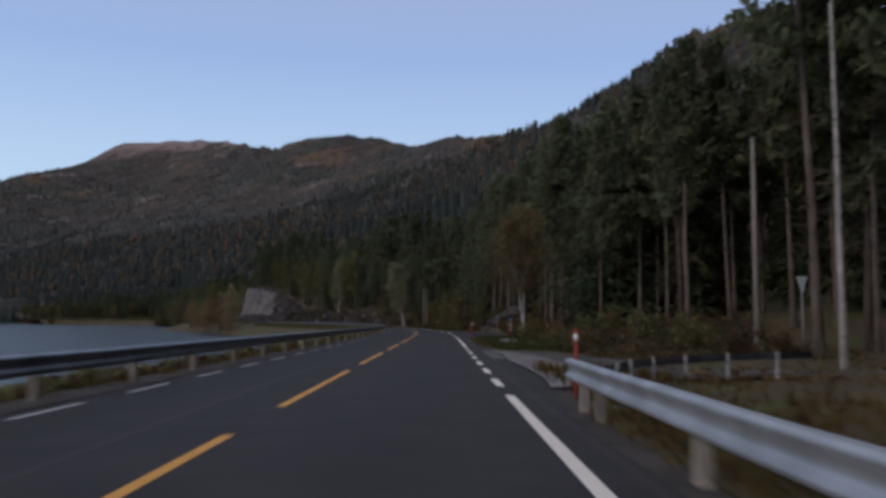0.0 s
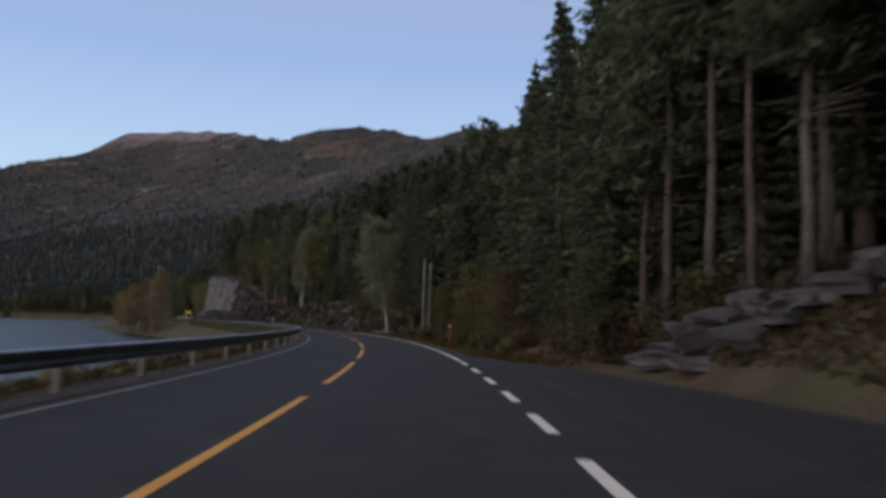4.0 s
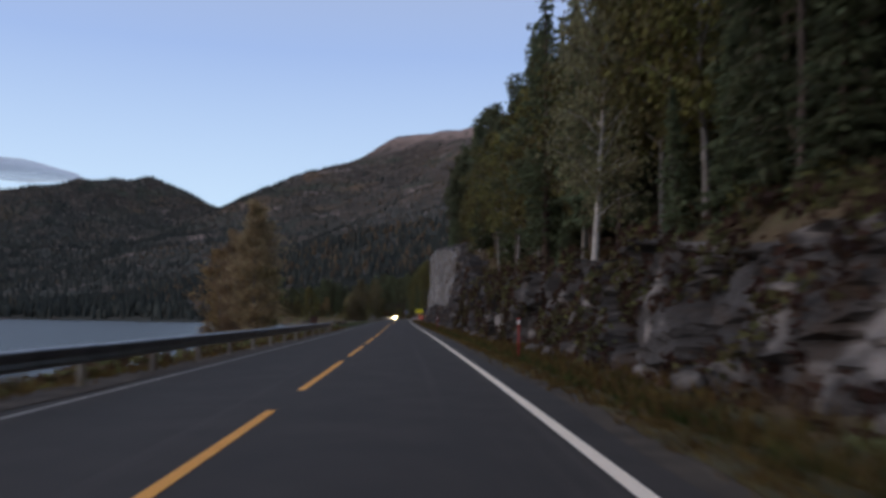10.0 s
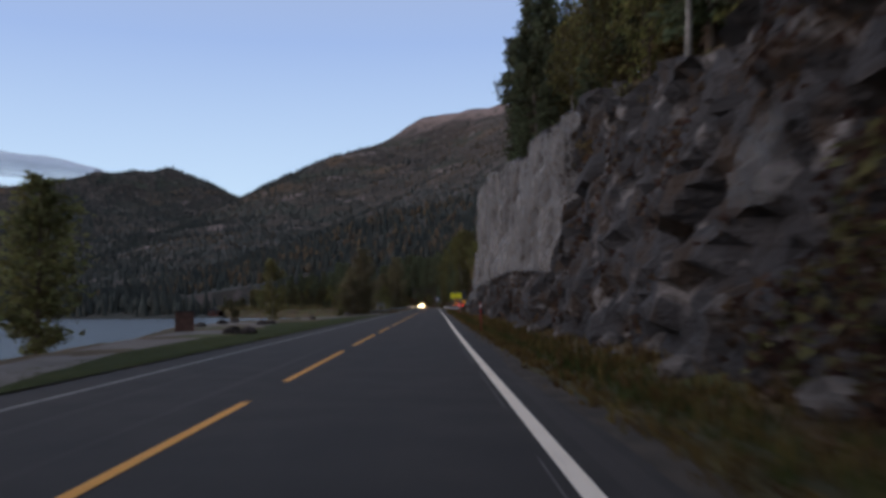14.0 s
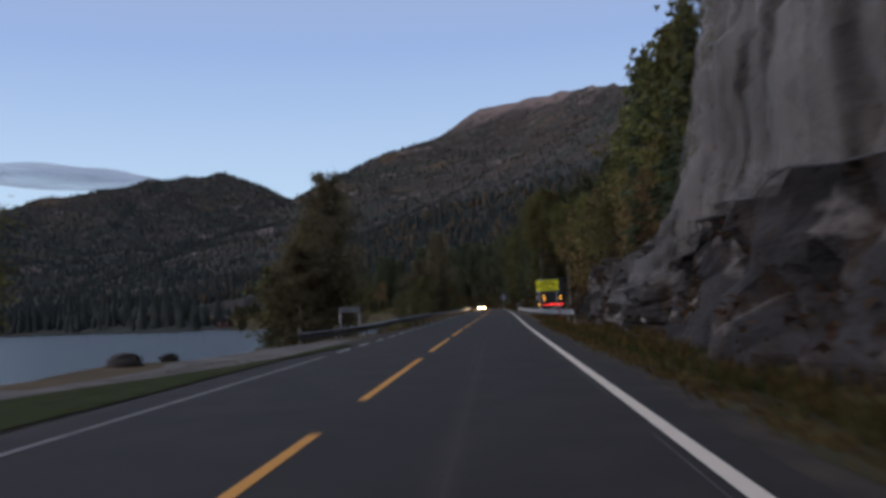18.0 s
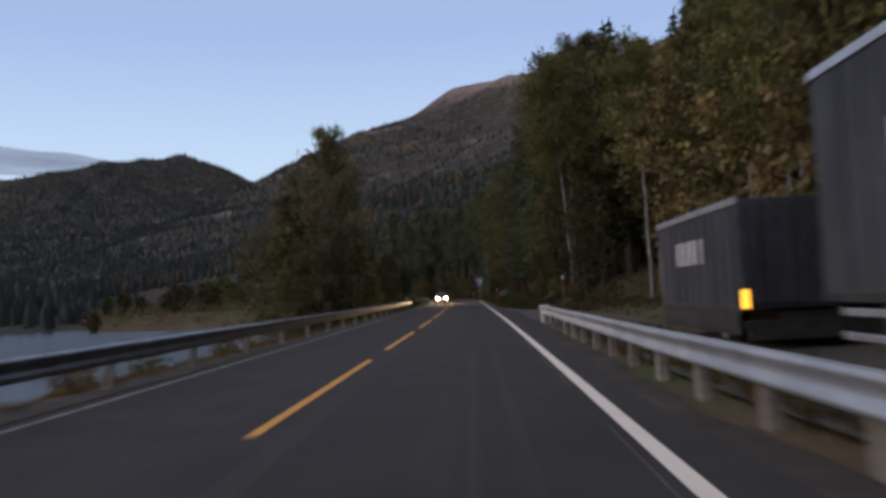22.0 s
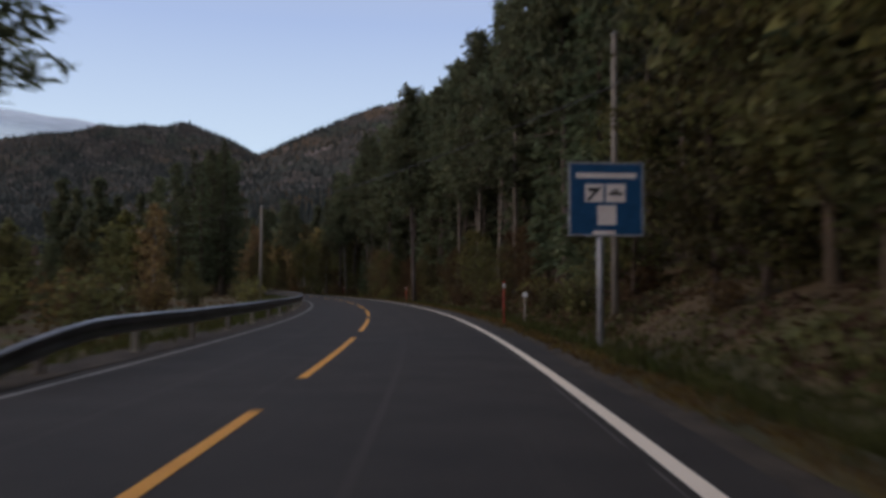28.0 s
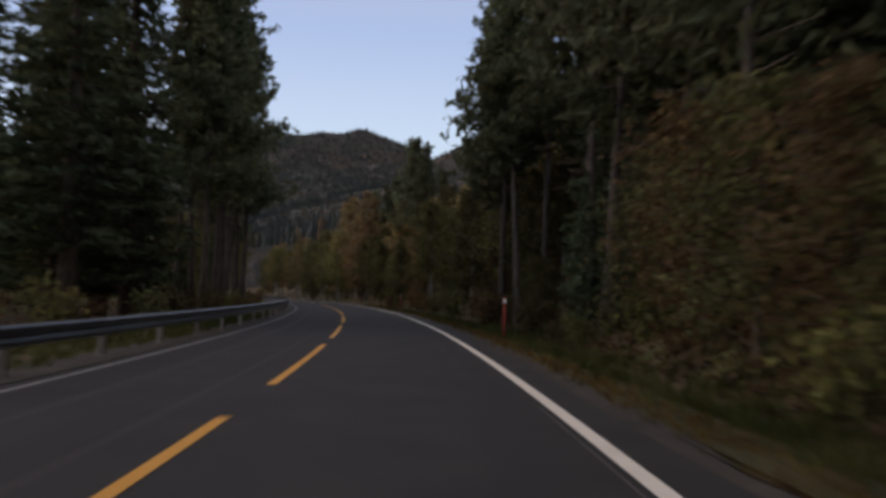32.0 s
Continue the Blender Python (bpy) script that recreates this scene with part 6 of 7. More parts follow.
def slab(s, d, size, up):
    """An angular block split from a rock ledge, lying along its layers."""
    bm = bmesh.new()
    bmesh.ops.create_cube(bm, size=1.0)
    bmesh.ops.subdivide_edges(bm, edges=bm.edges[:], cuts=2, use_grid_fill=True)
    k = random.uniform(0, 60)
    for q in bm.verts:
        q.co += Vector((noise.noise((q.co.x * 2 + k, q.co.y * 2, q.co.z * 2)), noise.noise((q.co.x * 2, q.co.y * 2 + k, 3)), noise.noise((q.co.x * 2, 5, q.co.z * 2 + k)))) * 0.22
        q.co.x *= 1.0 + 0.35 * q.co.z
    bmesh.ops.bevel(bm, geom=[e for e in bm.edges if e.calc_face_angle(0) > 0.6], offset=0.02, segments=1, affect="EDGES")
    me = bpy.data.meshes.new("rock_block")
    bm.to_mesh(me)
    bm.free()
    me.materials.append(DARK_STONE if random.random() < 0.35 else STONE)
    ob = tagged(new("rock_block", me), "angular grey block of a broken rock ledge", "stone", "rock ledge")
    tilt = (radians(random.uniform(-10, 10)), radians(random.uniform(-16, -2)), heading(s) + random.uniform(-0.4, 0.4))
    ob.matrix_basis = Matrix.LocRotScale(P(s, d, size * 0.12 + up * 0.6), Euler(tilt), (size * 1.1, size * random.uniform(1.2, 1.9), size * random.uniform(0.32, 0.55)))
    return ob


for k in range(30):
    s = 93.5 + random.random() * 10.5
    d = 8.5 + (104 - s) * 0.24 + random.random() * 1.3
    slab(s, d, random.uniform(0.6, 1.25), random.uniform(-0.1, 0.35))
for k in range(40):
    s = 184 + random.random() * 150
    boulder("boulder", s, 7.4 + random.random() * 1.4, random.uniform(0.18, 0.5), STONE, "fallen stone below the rock cutting", "fallen stones")
for k in range(15):
    boulder("boulder", 590.5 + 0.75 * k + random.random() * 0.5, 7.8 + random.random() * 1.2 + 0.05 * k, random.uniform(0.25, 0.55), STONE, "grey stone in the grass bank", "roadside stones", 0.05, 0.6)

# ---- snow poles ----
pole_me = Soup().tube([(0, 0, -0.3), (0, 0, 1.3)], [0.034, 0.031], 8).done("stake", RED_PLASTIC, True)
film_me = Soup().tube([(0, 0, 1.08), (0, 0, 1.2)], [0.037, 0.037], 8).done("reflector", WHITE_FILM, True)
for i, (s, d, h) in enumerate(((13.9, 4.5, 0.9), (60.8, 4.45, 0.95), (75.7, 8.35, 0.98), (91.6, 8.75, 0.95), (126.5, 4.95, 1.0), (174.4, 4.75, 1.0), (227.3, 5.1, 1.0), (275.3, 4.7, 1.0), (323.3, 4.55, 1.0),
                              (376.5, 5.0, 1.05), (419.5, 5.3, 1.0), (534.8, 4.4, 1.2), (616.8, 4.6, 1.15), (655.8, 4.75, 1.0), (697.4, 5.0, 1.0), (738.0, 5.0, 1.0))):
    ob = thing("snow_pole", P(s, d), "thin red snow pole with a white reflector band", "snow pole", "snow poles", heading(s))
    ob.scale = (1, 1, h)
    part("stake", pole_me, ob)
    part("reflector", film_me, ob, "white reflector")


ob = thing("wooden_stake", P(490.0, 5.25), "tall weathered brown stake behind the guard rail", "stake", "", heading(490))
part("stake", Soup().tube([(0, 0, -0.3), (0.01, 0, 1.0), (0, 0.01, 1.78)], [0.04, 0.037, 0.032], 8).done("stake", RUST, True), ob)
part("reflector", Soup().box(-0.03, 0.03, -0.045, -0.033, 1.58, 1.70).done("reflector", WHITE_FILM), ob, "small white reflector")


# ---- utility poles and wires ----
def utility_pole(s, d, h, arm, up=0.0):
    ob = thing("utility_pole", P(s, d, up), "weathered wooden utility pole", "utility pole", "utility poles", heading(s))
    part("shaft", Soup().tube([(0, 0, -0.8), (0, 0, h * 0.5), (0, 0, h)], [0.13, 0.115, 0.095], 10).done("shaft", POLE_WOOD, True), ob)
    if arm:
        part("crossarm", Soup().box(-0.75, 0.75, -0.05, 0.05, h - 0.35, h - 0.23, 0.01).done("crossarm", POLE_WOOD), ob, "wooden crossarm")
        for x in (-0.65, 0.65):
            part("insulator", Soup().tube([(x, 0, h - 0.23), (x, 0, h - 0.14), (x, 0, h - 0.06)], [0.03, 0.05, 0.03], 8).done("insulator", SIGN_GREY, True), ob)
    else:
        part("cap", Soup().tube([(0, 0, h), (0, 0, h + 0.08)], [0.14, 0.03], 10).done("cap", SIGN_GREY), ob)
    return ob


utility_pole(36.8, 16.0, 9.6, False)
utility_pole(162.5, 9.3, 7.6, False)
utility_pole(163.6, 10.2, 7.0, False)
utility_pole(615.4, 8.0, 9.2, False)
utility_pole(662.8, -6.8, 8.2, False)
utility_pole(72.5, 9.4, 9.0, False)
wires = thing("power_line", P(615.4, 8.0), "pair of thin sagging overhead wires", "power line")
o = wires.matrix_basis.translation
for sgn in (-0.1, 0.75):
    spans = []
    for (sa, da, ha), (sb, db, hb) in (((560.0, 16.0, 9.5), (615.4, 8.0, 7.5)), ((615.4, 8.0, 7.5), (662.8, -6.8, 8.15)), ((662.8, -6.8, 8.15), (720.0, -26.0, 9.0))):
        a, b = Vector(P(sa, da + sgn, ha)), Vector(P(sb, db + sgn, hb))
        for k in range(13):
            u = k / 12
            spans.append(a.lerp(b, u) - Vector((0, 0, 1.0 * 4 * u * (1 - u) * 0.6)) - o)
    part("wire", Soup().tube(spans, [0.014] * len(spans), 5).done("wire", BLACK), wires)


# ---- signs ----
def bars(parent, rows_, material, y, height):
    """Lines of writing too small to read, as plain bars: centre x, z, width."""
    for x, z, w in rows_:
        part("text_bar", Soup().box(x - w / 2, x + w / 2, y - 0.004, y, z - height / 2, z + height / 2).done("text_bar", material), parent)


def sign(name, s, d, w, h, z0, face, label, posts, post_mat, turn=0.0, post_r=0.045, frame_mat=None, up=0.0):
    ob = thing(name, P(s, d, up), label, "road sign", "", heading(s) + turn)
    for x in posts:
        part("post", Soup().tube([(x, 0.06, -0.6), (x, 0.06, z0 + h * 0.95)], [post_r, post_r], 10).done("post", post_mat, True), ob, "grey steel post")
    panel = part("panel", Soup().box(-w / 2, w / 2, -0.02, 0.02, z0, z0 + h, 0.008).done("panel", face), ob)
    if frame_mat:
        fr = Soup()
        for a, b, c, e in ((-w / 2, w / 2, z0 - 0.02, z0 + 0.02), (-w / 2, w / 2, z0 + h - 0.02, z0 + h + 0.02), (-w / 2 - 0.02, -w / 2 + 0.02, z0 - 0.02, z0 + h + 0.02), (w / 2 - 0.02, w / 2 + 0.02, z0 - 0.02, z0 + h + 0.02)):
            fr.box(a, b, -0.028, 0.028, c, e)
        part("border", fr.done("border", frame_mat), ob, "pale edge strip")
    return ob, panel


ob, panel = sign("notice_board", 454.4, 6.55, 2.15, 1.02, 2.34, YELLOW_FILM, "large fluorescent yellow roadwork notice on two posts", (-0.75, 0.85), SIGN_GREY, radians(-4))
bars(panel, [(0.0, 3.2, 1.1), (0.05, 3.0, 1.45), (-0.35, 2.79, 1.2), (0.7, 2.82, 0.45), (0.1, 2.55, 1.3)], BLACK, -0.021, 0.075)
base = tagged(new("ballast_bag", Soup().box(-0.32, 0.32, -0.2, 0.2, 0, 0.24, 0.09).done("ballast_bag", RED_PLASTIC, True)), "red ballast bag at the foot of the notice", "ballast bag")
base.matrix_basis = Matrix.LocRotScale(Vector(P(454.2, 7.45)) + Vector((0, 0, 0.03)), Euler((0, 0, heading(454))), None)
ob, panel = sign("service_sign", 606.6, 5.54, 1.58, 1.55, 2.56, BLUE_FILM, "blue service sign with pale picture panels on one post", (-0.12,), SIGN_GREY, 0, 0.07, SIGN_GREY)
bars(panel, [(0.0, 3.84, 1.3)], PINK_FILM, -0.021, 0.11)
bars(panel, [(-0.05, 2.60, 0.48)], PINK_FILM, -0.021, 0.12)
for x, w in ((-0.26, 0.40), (0.2, 0.42)):
    part("picture_panel", Soup().box(x - w / 2, x + w / 2, -0.026, -0.021, 3.27, 3.66).done("picture_panel", PINK_FILM), panel, "pale pictogram panel")
part("arrow_shape", Soup().add([(-0.42, -0.028, 3.32), (-0.37, -0.028, 3.29), (-0.10, -0.028, 3.58), (-0.15, -0.028, 3.61)], [(0, 1, 2, 3)]).done("arrow_shape", BLACK), panel)
part("blob_shape", Soup().box(-0.38, -0.22, -0.029, -0.027, 3.5, 3.58).box(0.06, 0.36, -0.029, -0.027, 3.42, 3.48).box(0.12, 0.26, -0.029, -0.027, 3.5, 3.55).done("blob_shape", BLACK), panel)
part("white_square", Soup().box(-0.19, 0.21, -0.026, -0.021, 2.78, 3.2).done("white_square", PINK_FILM), panel, "plain pale square")
sign("sign_board", 416.5, -5.85, 1.05, 0.30, 1.3, DULL_BACK, "grey back of a sign board on two posts", (-0.5, 0.5), SIGN_GREY)
sign("bus_stop_sign", 84.8, 9.5, 0.45, 0.26, 1.5, BLUE_FILM, "small blue sign on a grey post by the lay-by", (0.0,), SIGN_GREY)
sign("marker_post", 620.2, 5.9, 0.17, 0.17, 1.2, WHITE_FILM, "grey post with a small white square plate", (0.0,), POST_WOOD, 0, 0.04)
ob = thing("reflector_post", P(576.5, 3.95), "slim grey post with a small white reflector head", "marker post", "", heading(576))
part("shaft", Soup().tube([(0, 0, -0.3), (0, 0, 2.55)], [0.03, 0.028], 8).done("shaft", SIGN_GREY, True), ob)
# unlit white box for the reflector on the post
part("lamp_head", Soup().box(-0.09, 0.09, -0.05, 0.05, 2.52, 2.74, 0.02).done("lamp_head", WHITE_FILM), ob, "white reflector head")
ob = thing("give_way_sign", P(41.2, 19.9), "triangular give-way sign on a thin post", "road sign", "", heading(41) + 0.5)
part("post", Soup().tube([(0, 0.04, -0.5), (0, 0.04, 3.5)], [0.03, 0.03], 8).done("post", SIGN_GREY, True), ob)
part("panel", Soup().add([(-0.42, y, 3.6) for y in (0.0,)] + [(0.42, 0.0, 3.6), (0.0, 0.0, 2.85), (-0.42, 0.02, 3.6), (0.42, 0.02, 3.6), (0.0, 0.02, 2.85)], [(0, 2, 1), (3, 4, 5), (0, 1, 4, 3), (1, 2, 5, 4), (2, 0, 3, 5)]).done("panel", WHITE_FILM), ob)


# ---- lorries in the lay-by ----
def wheel(parent, x, y, r=0.5, w=0.3):
    ob = part("wheel", Soup().tube([(x - w / 2, y, r), (x + w / 2, y, r)], [r, r], 18).done("wheel", RUBBER, True), parent)
    part("rim", Soup().tube([(x - w / 2 - 0.01, y, r), (x - w / 2 + 0.05, y, r)], [r * 0.58, r * 0.5], 14).done("rim", PALE_EDGE), ob, "dull metal rim")


def trailer(s0, length, d, width, z0, z1, label, rear_lamps, plate):
    """A closed box body on a chassis; its rear faces back along the road."""
    ob = thing("cargo_trailer", P(s0, d), label, "trailer", "parked lorry", heading(s0 + length / 2))
    x = width / 2
    body = part("body", Soup().box(-x, x, 0, length, z0, z1, 0.03).done("body", TARP), ob, "dark grey box walls")
    ribs = int(length / 0.55)
    for sg in (-1, 1):
        for k in range(ribs):
            y = 0.3 + k * 0.55
            part("rib", Soup().box(sg * x - 0.02, sg * x + 0.02, y, y + 0.06, z0 + 0.08, z1 - 0.12).done("rib", TARP), ob)
        part("top_rail", Soup().box(sg * x - 0.035, sg * x + 0.035, 0.0, length, z1 - 0.1, z1 + 0.025, 0.01).done("top_rail", PALE_EDGE), ob, "bare metal top rail")
        part("bottom_rail", Soup().box(sg * x - 0.03, sg * x + 0.03, 0.0, length, z0 - 0.06, z0 + 0.05, 0.01).done("bottom_rail", CHASSIS), ob)
        if not rear_lamps:
            part("side_skirt", Soup().box(sg * x - 0.02, sg * x + 0.02, 0.15, length - 0.2, 0.32, z0 - 0.05, 0.01).done("side_skirt", CHASSIS), ob, "dark side skirt")
    for k, (a, b) in enumerate(((-x + 0.06, -0.02), (0.02, x - 0.06))):
        part("rear_door", Soup().box(a, b, -0.035, 0.0, z0 + 0.08, z1 - 0.08, 0.01).done("rear_door", TARP), ob)
        for u in (0.25, 0.75):
            part("lock_bar", Soup().tube([(a + (b - a) * u, -0.05, z0 + 0.1), (a + (b - a) * u, -0.05, z1 - 0.1)], [0.018, 0.018], 6).done("lock_bar", CHASSIS), ob)
    part("chassis", Soup().box(-0.45, 0.45, 0.1, length - 0.1, z0 - 0.35, z0 - 0.05).box(-x + 0.1, x - 0.1, -0.02, 0.1, z0 - 0.52, z0 - 0.2, 0.02).done("chassis", CHASSIS), ob)
    part("bumper", Soup().box(-x + 0.05, x - 0.05, -0.02, 0.1, 0.42, 0.56, 0.02).done("bumper", CHASSIS), ob)
    for y in ((1.1, 2.3) if length > 6 else (1.2,)):
        for sg in (-1, 1):
            wheel(ob, sg * (x - 0.2), y)
    for sg in (-1, 1):
        part("mudguard", Soup().box(sg * (x - 0.36), sg * (x - 0.02), 0.45, 2.9, 1.02, 1.06, 0.01).done("mudguard", CHASSIS), ob)
    for sg in (-1, 1):
        for zg in ((0.5, 0.78) if rear_lamps else ()):
            part("side_guard", Soup().box(sg * x - 0.02, sg * x + 0.02, 3.0, length - 0.5, zg, zg + 0.09, 0.01).done("side_guard", PALE_EDGE), ob, "pale metal side guard")
    if rear_lamps:
        part("lamp_bar", Soup().box(-x, x, -0.06, -0.02, z0 - 0.10, z0 - 0.05).done("lamp_bar", RED_LAMP), ob, "glowing red lamp strip")
        part("upper_lamp_bar", Soup().box(-0.3 * x, 0.62 * x, -0.06, -0.02, z0 - 0.03, z0 + 0.02).done("upper_lamp_bar", RED_LAMP), ob, "glowing red lamp strip")
        for xx in (-x + 0.25, x - 0.45):
            for zz_ in (z0 + 0.56, z0 + 0.84):
                a, b = (xx - 0.07, zz_ - 0.14), (xx + 0.07, zz_ - 0.06)
                vs = [(q, y, z) for y in (-0.07, -0.04) for q, z in (a, b, (b[0], b[1] + 0.2), (a[0], a[1] + 0.2))]
                part("amber_lamp", Soup().add(vs, [(0, 1, 2, 3), (7, 6, 5, 4), (0, 4, 5, 1), (1, 5, 6, 2), (2, 6, 7, 3), (3, 7, 4, 0)]).done("amber_lamp", AMBER_LAMP), ob, "slanted amber reflector lamp")
        for xx in (-0.98, -0.86, -0.70, -0.52, 0.52, 0.70, 0.86):
            part("marker_light", Soup().box(xx - 0.022, xx + 0.022, -0.06, -0.015, z0 - 0.40, z0 - 0.365).done("marker_light", PINK_FILM), ob, "tiny pale marker")
    else:
        part("amber_lamp", Soup().box(-x - 0.02, -x + 0.12, -0.07, -0.02, z0 + 0.02, z0 + 0.34, 0.02).done("amber_lamp", AMBER_LAMP), ob, "amber lamp")
    if plate:
        part("number_plate", Soup().box(-0.26, 0.26, -0.05, -0.03, z0 - 0.42, z0 - 0.31).done("number_plate", PINK_FILM), ob, "plain pale plate")
    y0, y1 = length * 0.35, length * 0.72
    zc = z0 + (z1 - z0) * 0.58
    for k in range(5):
        a = y0 + (y1 - y0) * k / 5
        part("logo_shape", Soup().box(-x - 0.03, -x - 0.022, a, a + (y1 - y0) / 5 * (0.72 if k else 0.45), zc - 0.24, zc + 0.24).done("logo_shape", LOGO_WHITE), ob, "faded pale block lettering shape")
    return ob


trailer(464.4, 6.6, 7.7, 2.45, 1.0, 3.78, "dark grey box trailer parked in the lay-by, rear lamps lit", True, True)
trailer(474.6, 6.0, 7.75, 2.35, 0.75, 2.62, "low dark box trailer parked ahead of another", False, False)


# ---- oncoming car with its headlights on ----
def car(s, d, turn):
    ob = thing("car", P(s, d, 0.0), "dark hatchback with bright headlights in the oncoming lane", "car", "", heading(s) + turn)
    # stations along the car: y, half width, sill, shoulder height
    st = [(-2.18, 0.62, 0.38, 0.60), (-2.12, 0.76, 0.26, 0.68), (-1.9, 0.86, 0.22, 0.76), (-1.2, 0.89, 0.20, 0.88), (-0.7, 0.90, 0.20, 0.93), (0.3, 0.90, 0.20, 0.95), (1.3, 0.90, 0.20, 0.98), (1.85, 0.87, 0.24, 0.98), (2.08, 0.78, 0.32, 0.90), (2.14, 0.66, 0.42, 0.78)]
    sec = [(0.0, 0.0), (0.80, 0.0), (0.95, 0.10), (1.0, 0.42), (0.99, 0.72), (0.93, 0.93), (0.80, 1.0), (0.0, 1.03)]
    v, f = [], []
    m = 2 * len(sec) - 2
    for y, w, z0, z1 in st:
        ring = [(w * a, y, z0 + (z1 - z0) * c) for a, c in sec]
        v += ring + [(-p[0], p[1], p[2]) for p in ring[-2:0:-1]]
    for k in range(len(st) - 1):
        f += [(k * m + j, k * m + (j + 1) % m, (k + 1) * m + (j + 1) % m, (k + 1) * m + j) for j in range(m)]
    f += [tuple(range(m - 1, -1, -1)), tuple(range((len(st) - 1) * m, len(st) * m))]
    part("body", Soup().add(v, f).done("body", CAR_PAINT, True), ob, "dark glossy bodywork")
    # glasshouse: y, z, half width at the bottom and the top edge
    low = [(-0.98, 0.92, 0.70), (-0.55, 0.95, 0.80), (0.5, 0.97, 0.82), (1.55, 1.0, 0.79), (1.98, 0.98, 0.70)]
    top = [(-0.18, 1.40, 0.54), (0.0, 1.43, 0.57), (0.6, 1.45, 0.58), (1.4, 1.42, 0.56), (1.62, 1.36, 0.52)]
    g = [(w, y, z) for y, z, w in low] + [(w, y, z) for y, z, w in top] + [(-w, y, z) for y, z, w in low] + [(-w, y, z) for y, z, w in top]
    gf = [(k, k + 1, 6 + k, 5 + k) for k in range(4)] + [(10 + k, 15 + k, 16 + k, 11 + k) for k in range(4)] + [(0, 5, 15, 10), (4, 14, 19, 9)]
    part("window_glass", Soup().add(g, gf).done("window_glass", CAR_GLASS), ob, "dark window glass")
    rv = [(w + 0.01, y, z + 0.012) for y, z, w in top] + [(0, y, z + 0.05) for y, z, w in top] + [(-w - 0.01, y, z + 0.012) for y, z, w in top]
    part("roof", Soup().add(rv, [(k, k + 1, 6 + k, 5 + k) for k in range(4)] + [(5 + k, 6 + k, 11 + k, 10 + k) for k in range(4)]).done("roof", CAR_PAINT, True), ob)
    for sg in (-1, 1):
        for a, b in ((low[0], top[0]), (low[2], top[2]), (low[4], top[4])):
            part("pillar", Soup().tube([(sg * (a[2] + 0.012), a[0], a[1]), (sg * (b[2] + 0.012), b[0], b[1])], [0.035, 0.03], 6).done("pillar", CAR_PAINT, True), ob)
        part("mirror", Soup().box(sg * 0.98 - 0.09, sg * 0.98 + 0.09, -0.62, -0.5, 0.93, 1.07, 0.03).done("mirror", CAR_PAINT, True), ob)
        for y in (-1.35, 1.32):
            part("wheel_arch", Soup().tube([(sg * 0.80, y, 0.32), (sg * 0.905, y, 0.32)], [0.37, 0.37], 20).done("wheel_arch", CHASSIS, True), ob)
            w = part("wheel", Soup().tube([(sg * 0.74, y, 0.31), (sg * 0.915, y, 0.31)], [0.31, 0.30], 20).done("wheel", RUBBER, True), ob)
            part("rim", Soup().tube([(sg * 0.90, y, 0.31), (sg * 0.922, y, 0.31)], [0.20, 0.18], 14).done("rim", PALE_EDGE), w)
        part("headlight", Soup().tube([(sg * 0.6, -2.185, 0.66), (sg * 0.6, -2.08, 0.665)], [0.10, 0.13], 16).done("headlight", HEADLIGHT, True), ob, "glowing warm headlight")
    part("grille", Soup().box(-0.42, 0.42, -2.2, -2.12, 0.56, 0.68, 0.02).done("grille", BLACK), ob, "black grille")
    part("bumper", Soup().box(-0.72, 0.72, -2.24, -2.08, 0.30, 0.50, 0.05).done("bumper", CAR_PAINT, True), ob)
    part("number_plate", Soup().box(-0.26, 0.26, -2.255, -2.235, 0.36, 0.47).done("number_plate", PINK_FILM), ob, "plain pale plate")
    return ob


car(581.0, -1.65, 0.0)
for x in (-0.6, 0.6):
    lamp = new("headlight_beam", bpy.data.lights.new("headlight_beam", "SPOT"))
    lamp.data.energy, lamp.data.color, lamp.data.spot_size, lamp.data.spot_blend, lamp.data.shadow_soft_size = 2400, (1.0, 0.66, 0.34), radians(42), 0.8, 0.08
    lamp.matrix_world = look(S(578.5, -1.65 + x, 0.68), S(550, -0.7 + x, 0.0))


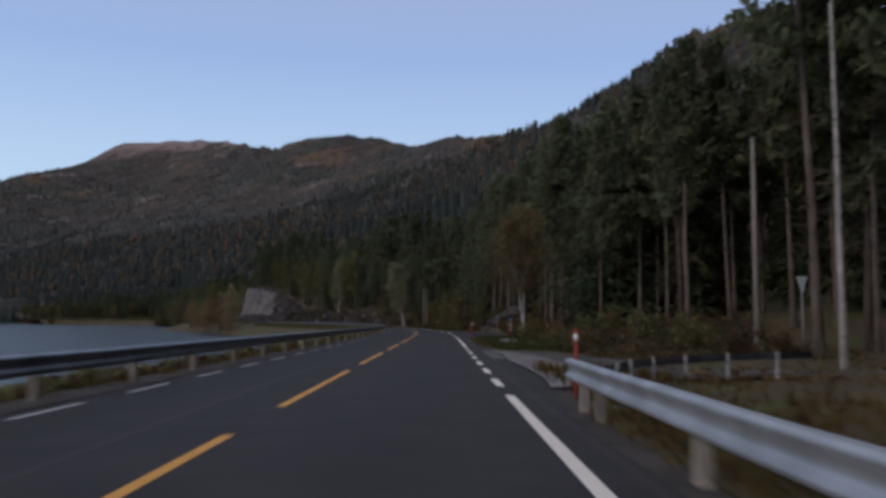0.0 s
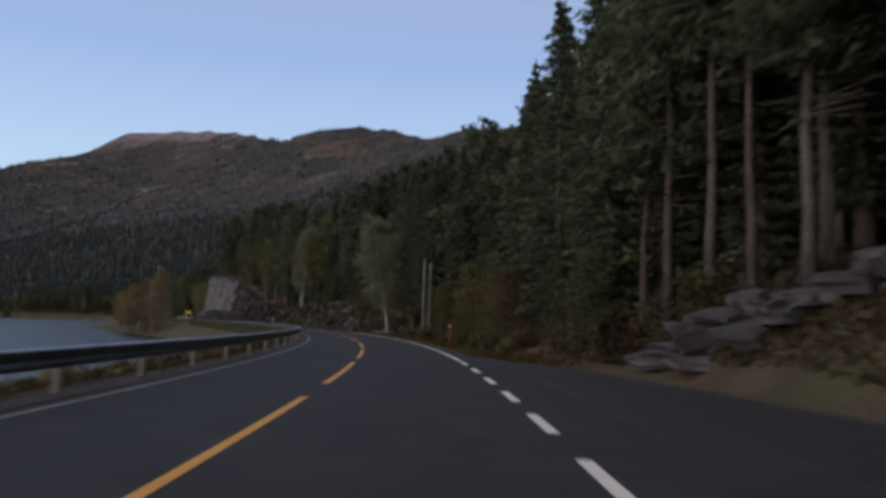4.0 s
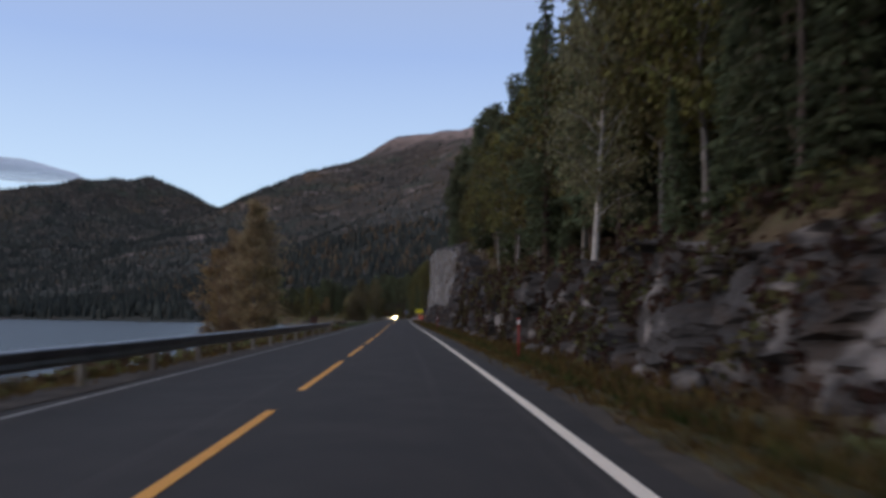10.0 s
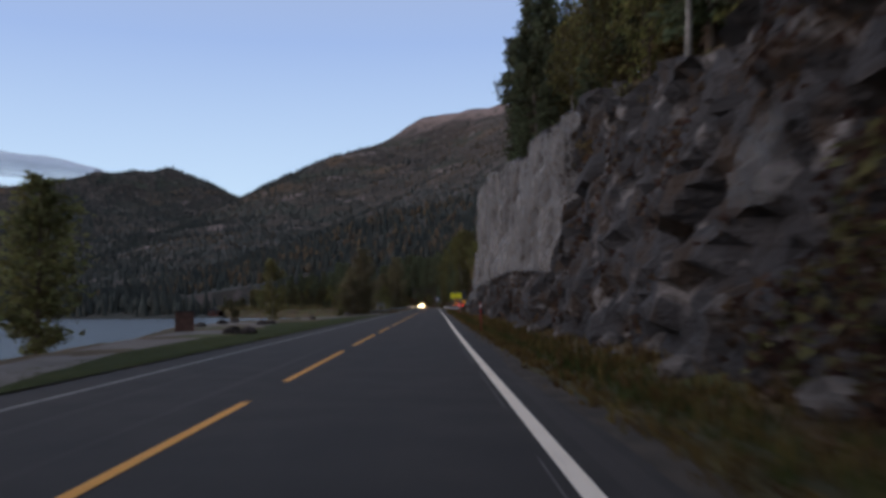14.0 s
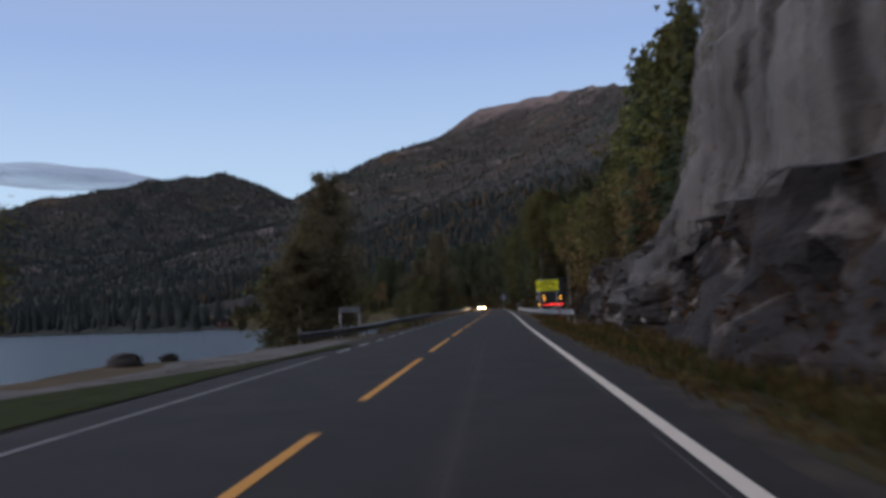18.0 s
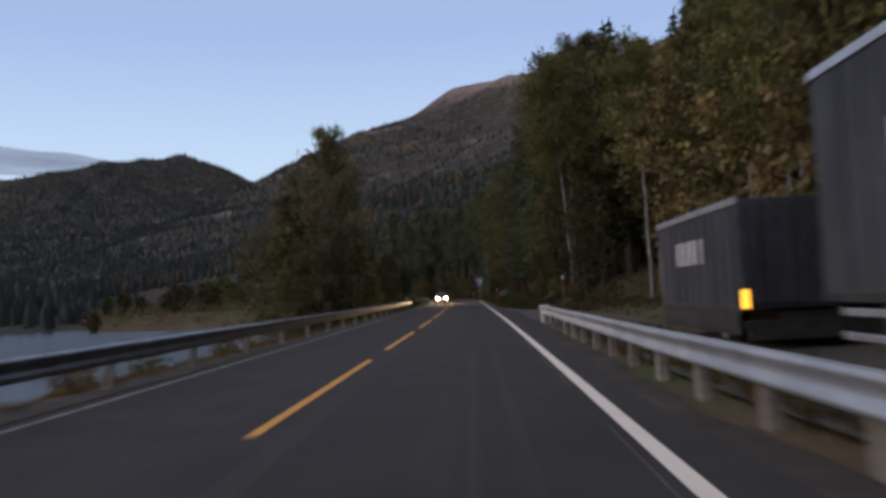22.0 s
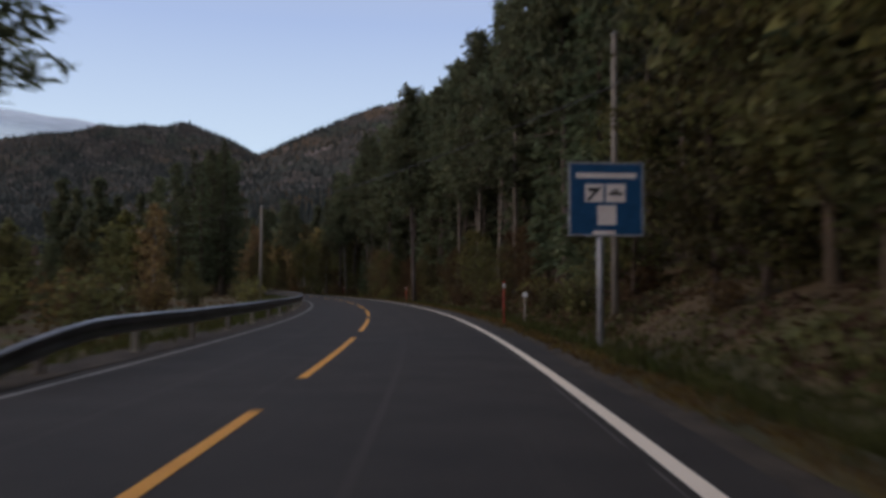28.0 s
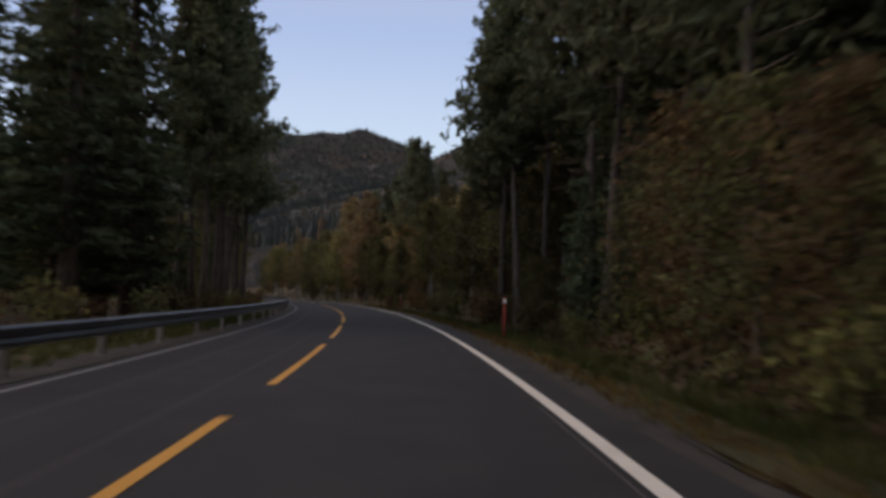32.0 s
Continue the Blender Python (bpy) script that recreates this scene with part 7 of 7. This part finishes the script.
# ---- cabins over the lake ----
def cabin(x, y, turn, w, l, wall_m, lit):
    z = float(far_z(np.array([x]), np.array([y]))[0])
    ob = thing("cabin", (x, y, z), "small wooden cabin among trees on the far shore", "house", "far cabins", turn)
    part("wall", Soup().box(-w / 2, w / 2, -l / 2, l / 2, -1.0, 2.6).done("wall", wall_m), ob)
    part("roof", Soup().add([(-w / 2 - 0.4, -l / 2 - 0.4, 2.5), (w / 2 + 0.4, -l / 2 - 0.4, 2.5), (w / 2 + 0.4, l / 2 + 0.4, 2.5), (-w / 2 - 0.4, l / 2 + 0.4, 2.5), (0, -l / 2 - 0.4, 4.4), (0, l / 2 + 0.4, 4.4)],
                            [(0, 1, 4), (2, 3, 5), (0, 4, 5, 3), (1, 2, 5, 4), (0, 3, 2, 1)]).done("roof", HOUSE_ROOF), ob)
    for k in (-1, 1):
        part("window", Soup().box(k * w * 0.25 - 0.5, k * w * 0.25 + 0.5, -l / 2 - 0.03, -l / 2, 0.9, 2.0).done("window", LIT_WINDOW if lit and k < 0 else CAR_GLASS), ob)


cabin(-352, 628, 0.5, 6, 8, HOUSE_WALL, True)
cabin(-300, 612, 0.4, 5, 7, HOUSE_WALL, False)
cabin(-420, 655, 0.6, 6, 8, SIGN_GREY, True)

shed = thing("shed", P(676.0, -21.0), "low grey shed with a pale sheet roof", "shed", "", heading(676) + 0.3)
part("wall", Soup().box(-1.15, 1.15, -0.9, 0.9, -0.2, 0.95).done("wall", POLE_WOOD), shed)
part("roof", Soup().add([(-1.35, -1.05, 0.92), (1.35, -1.05, 0.92), (1.35, 1.05, 1.28), (-1.35, 1.05, 1.28), (-1.35, -1.05, 0.98), (1.35, -1.05, 0.98), (1.35, 1.05, 1.34), (-1.35, 1.05, 1.34)],
                        [(3, 2, 1, 0), (4, 5, 6, 7), (0, 1, 5, 4), (1, 2, 6, 5), (2, 3, 7, 6), (3, 0, 4, 7)]).done("roof", SIGN_GREY), shed, "pale sheet roof")
part("door", Soup().box(-0.4, 0.35, -0.94, -0.9, -0.1, 0.85).done("door", HOUSE_WALL), shed)
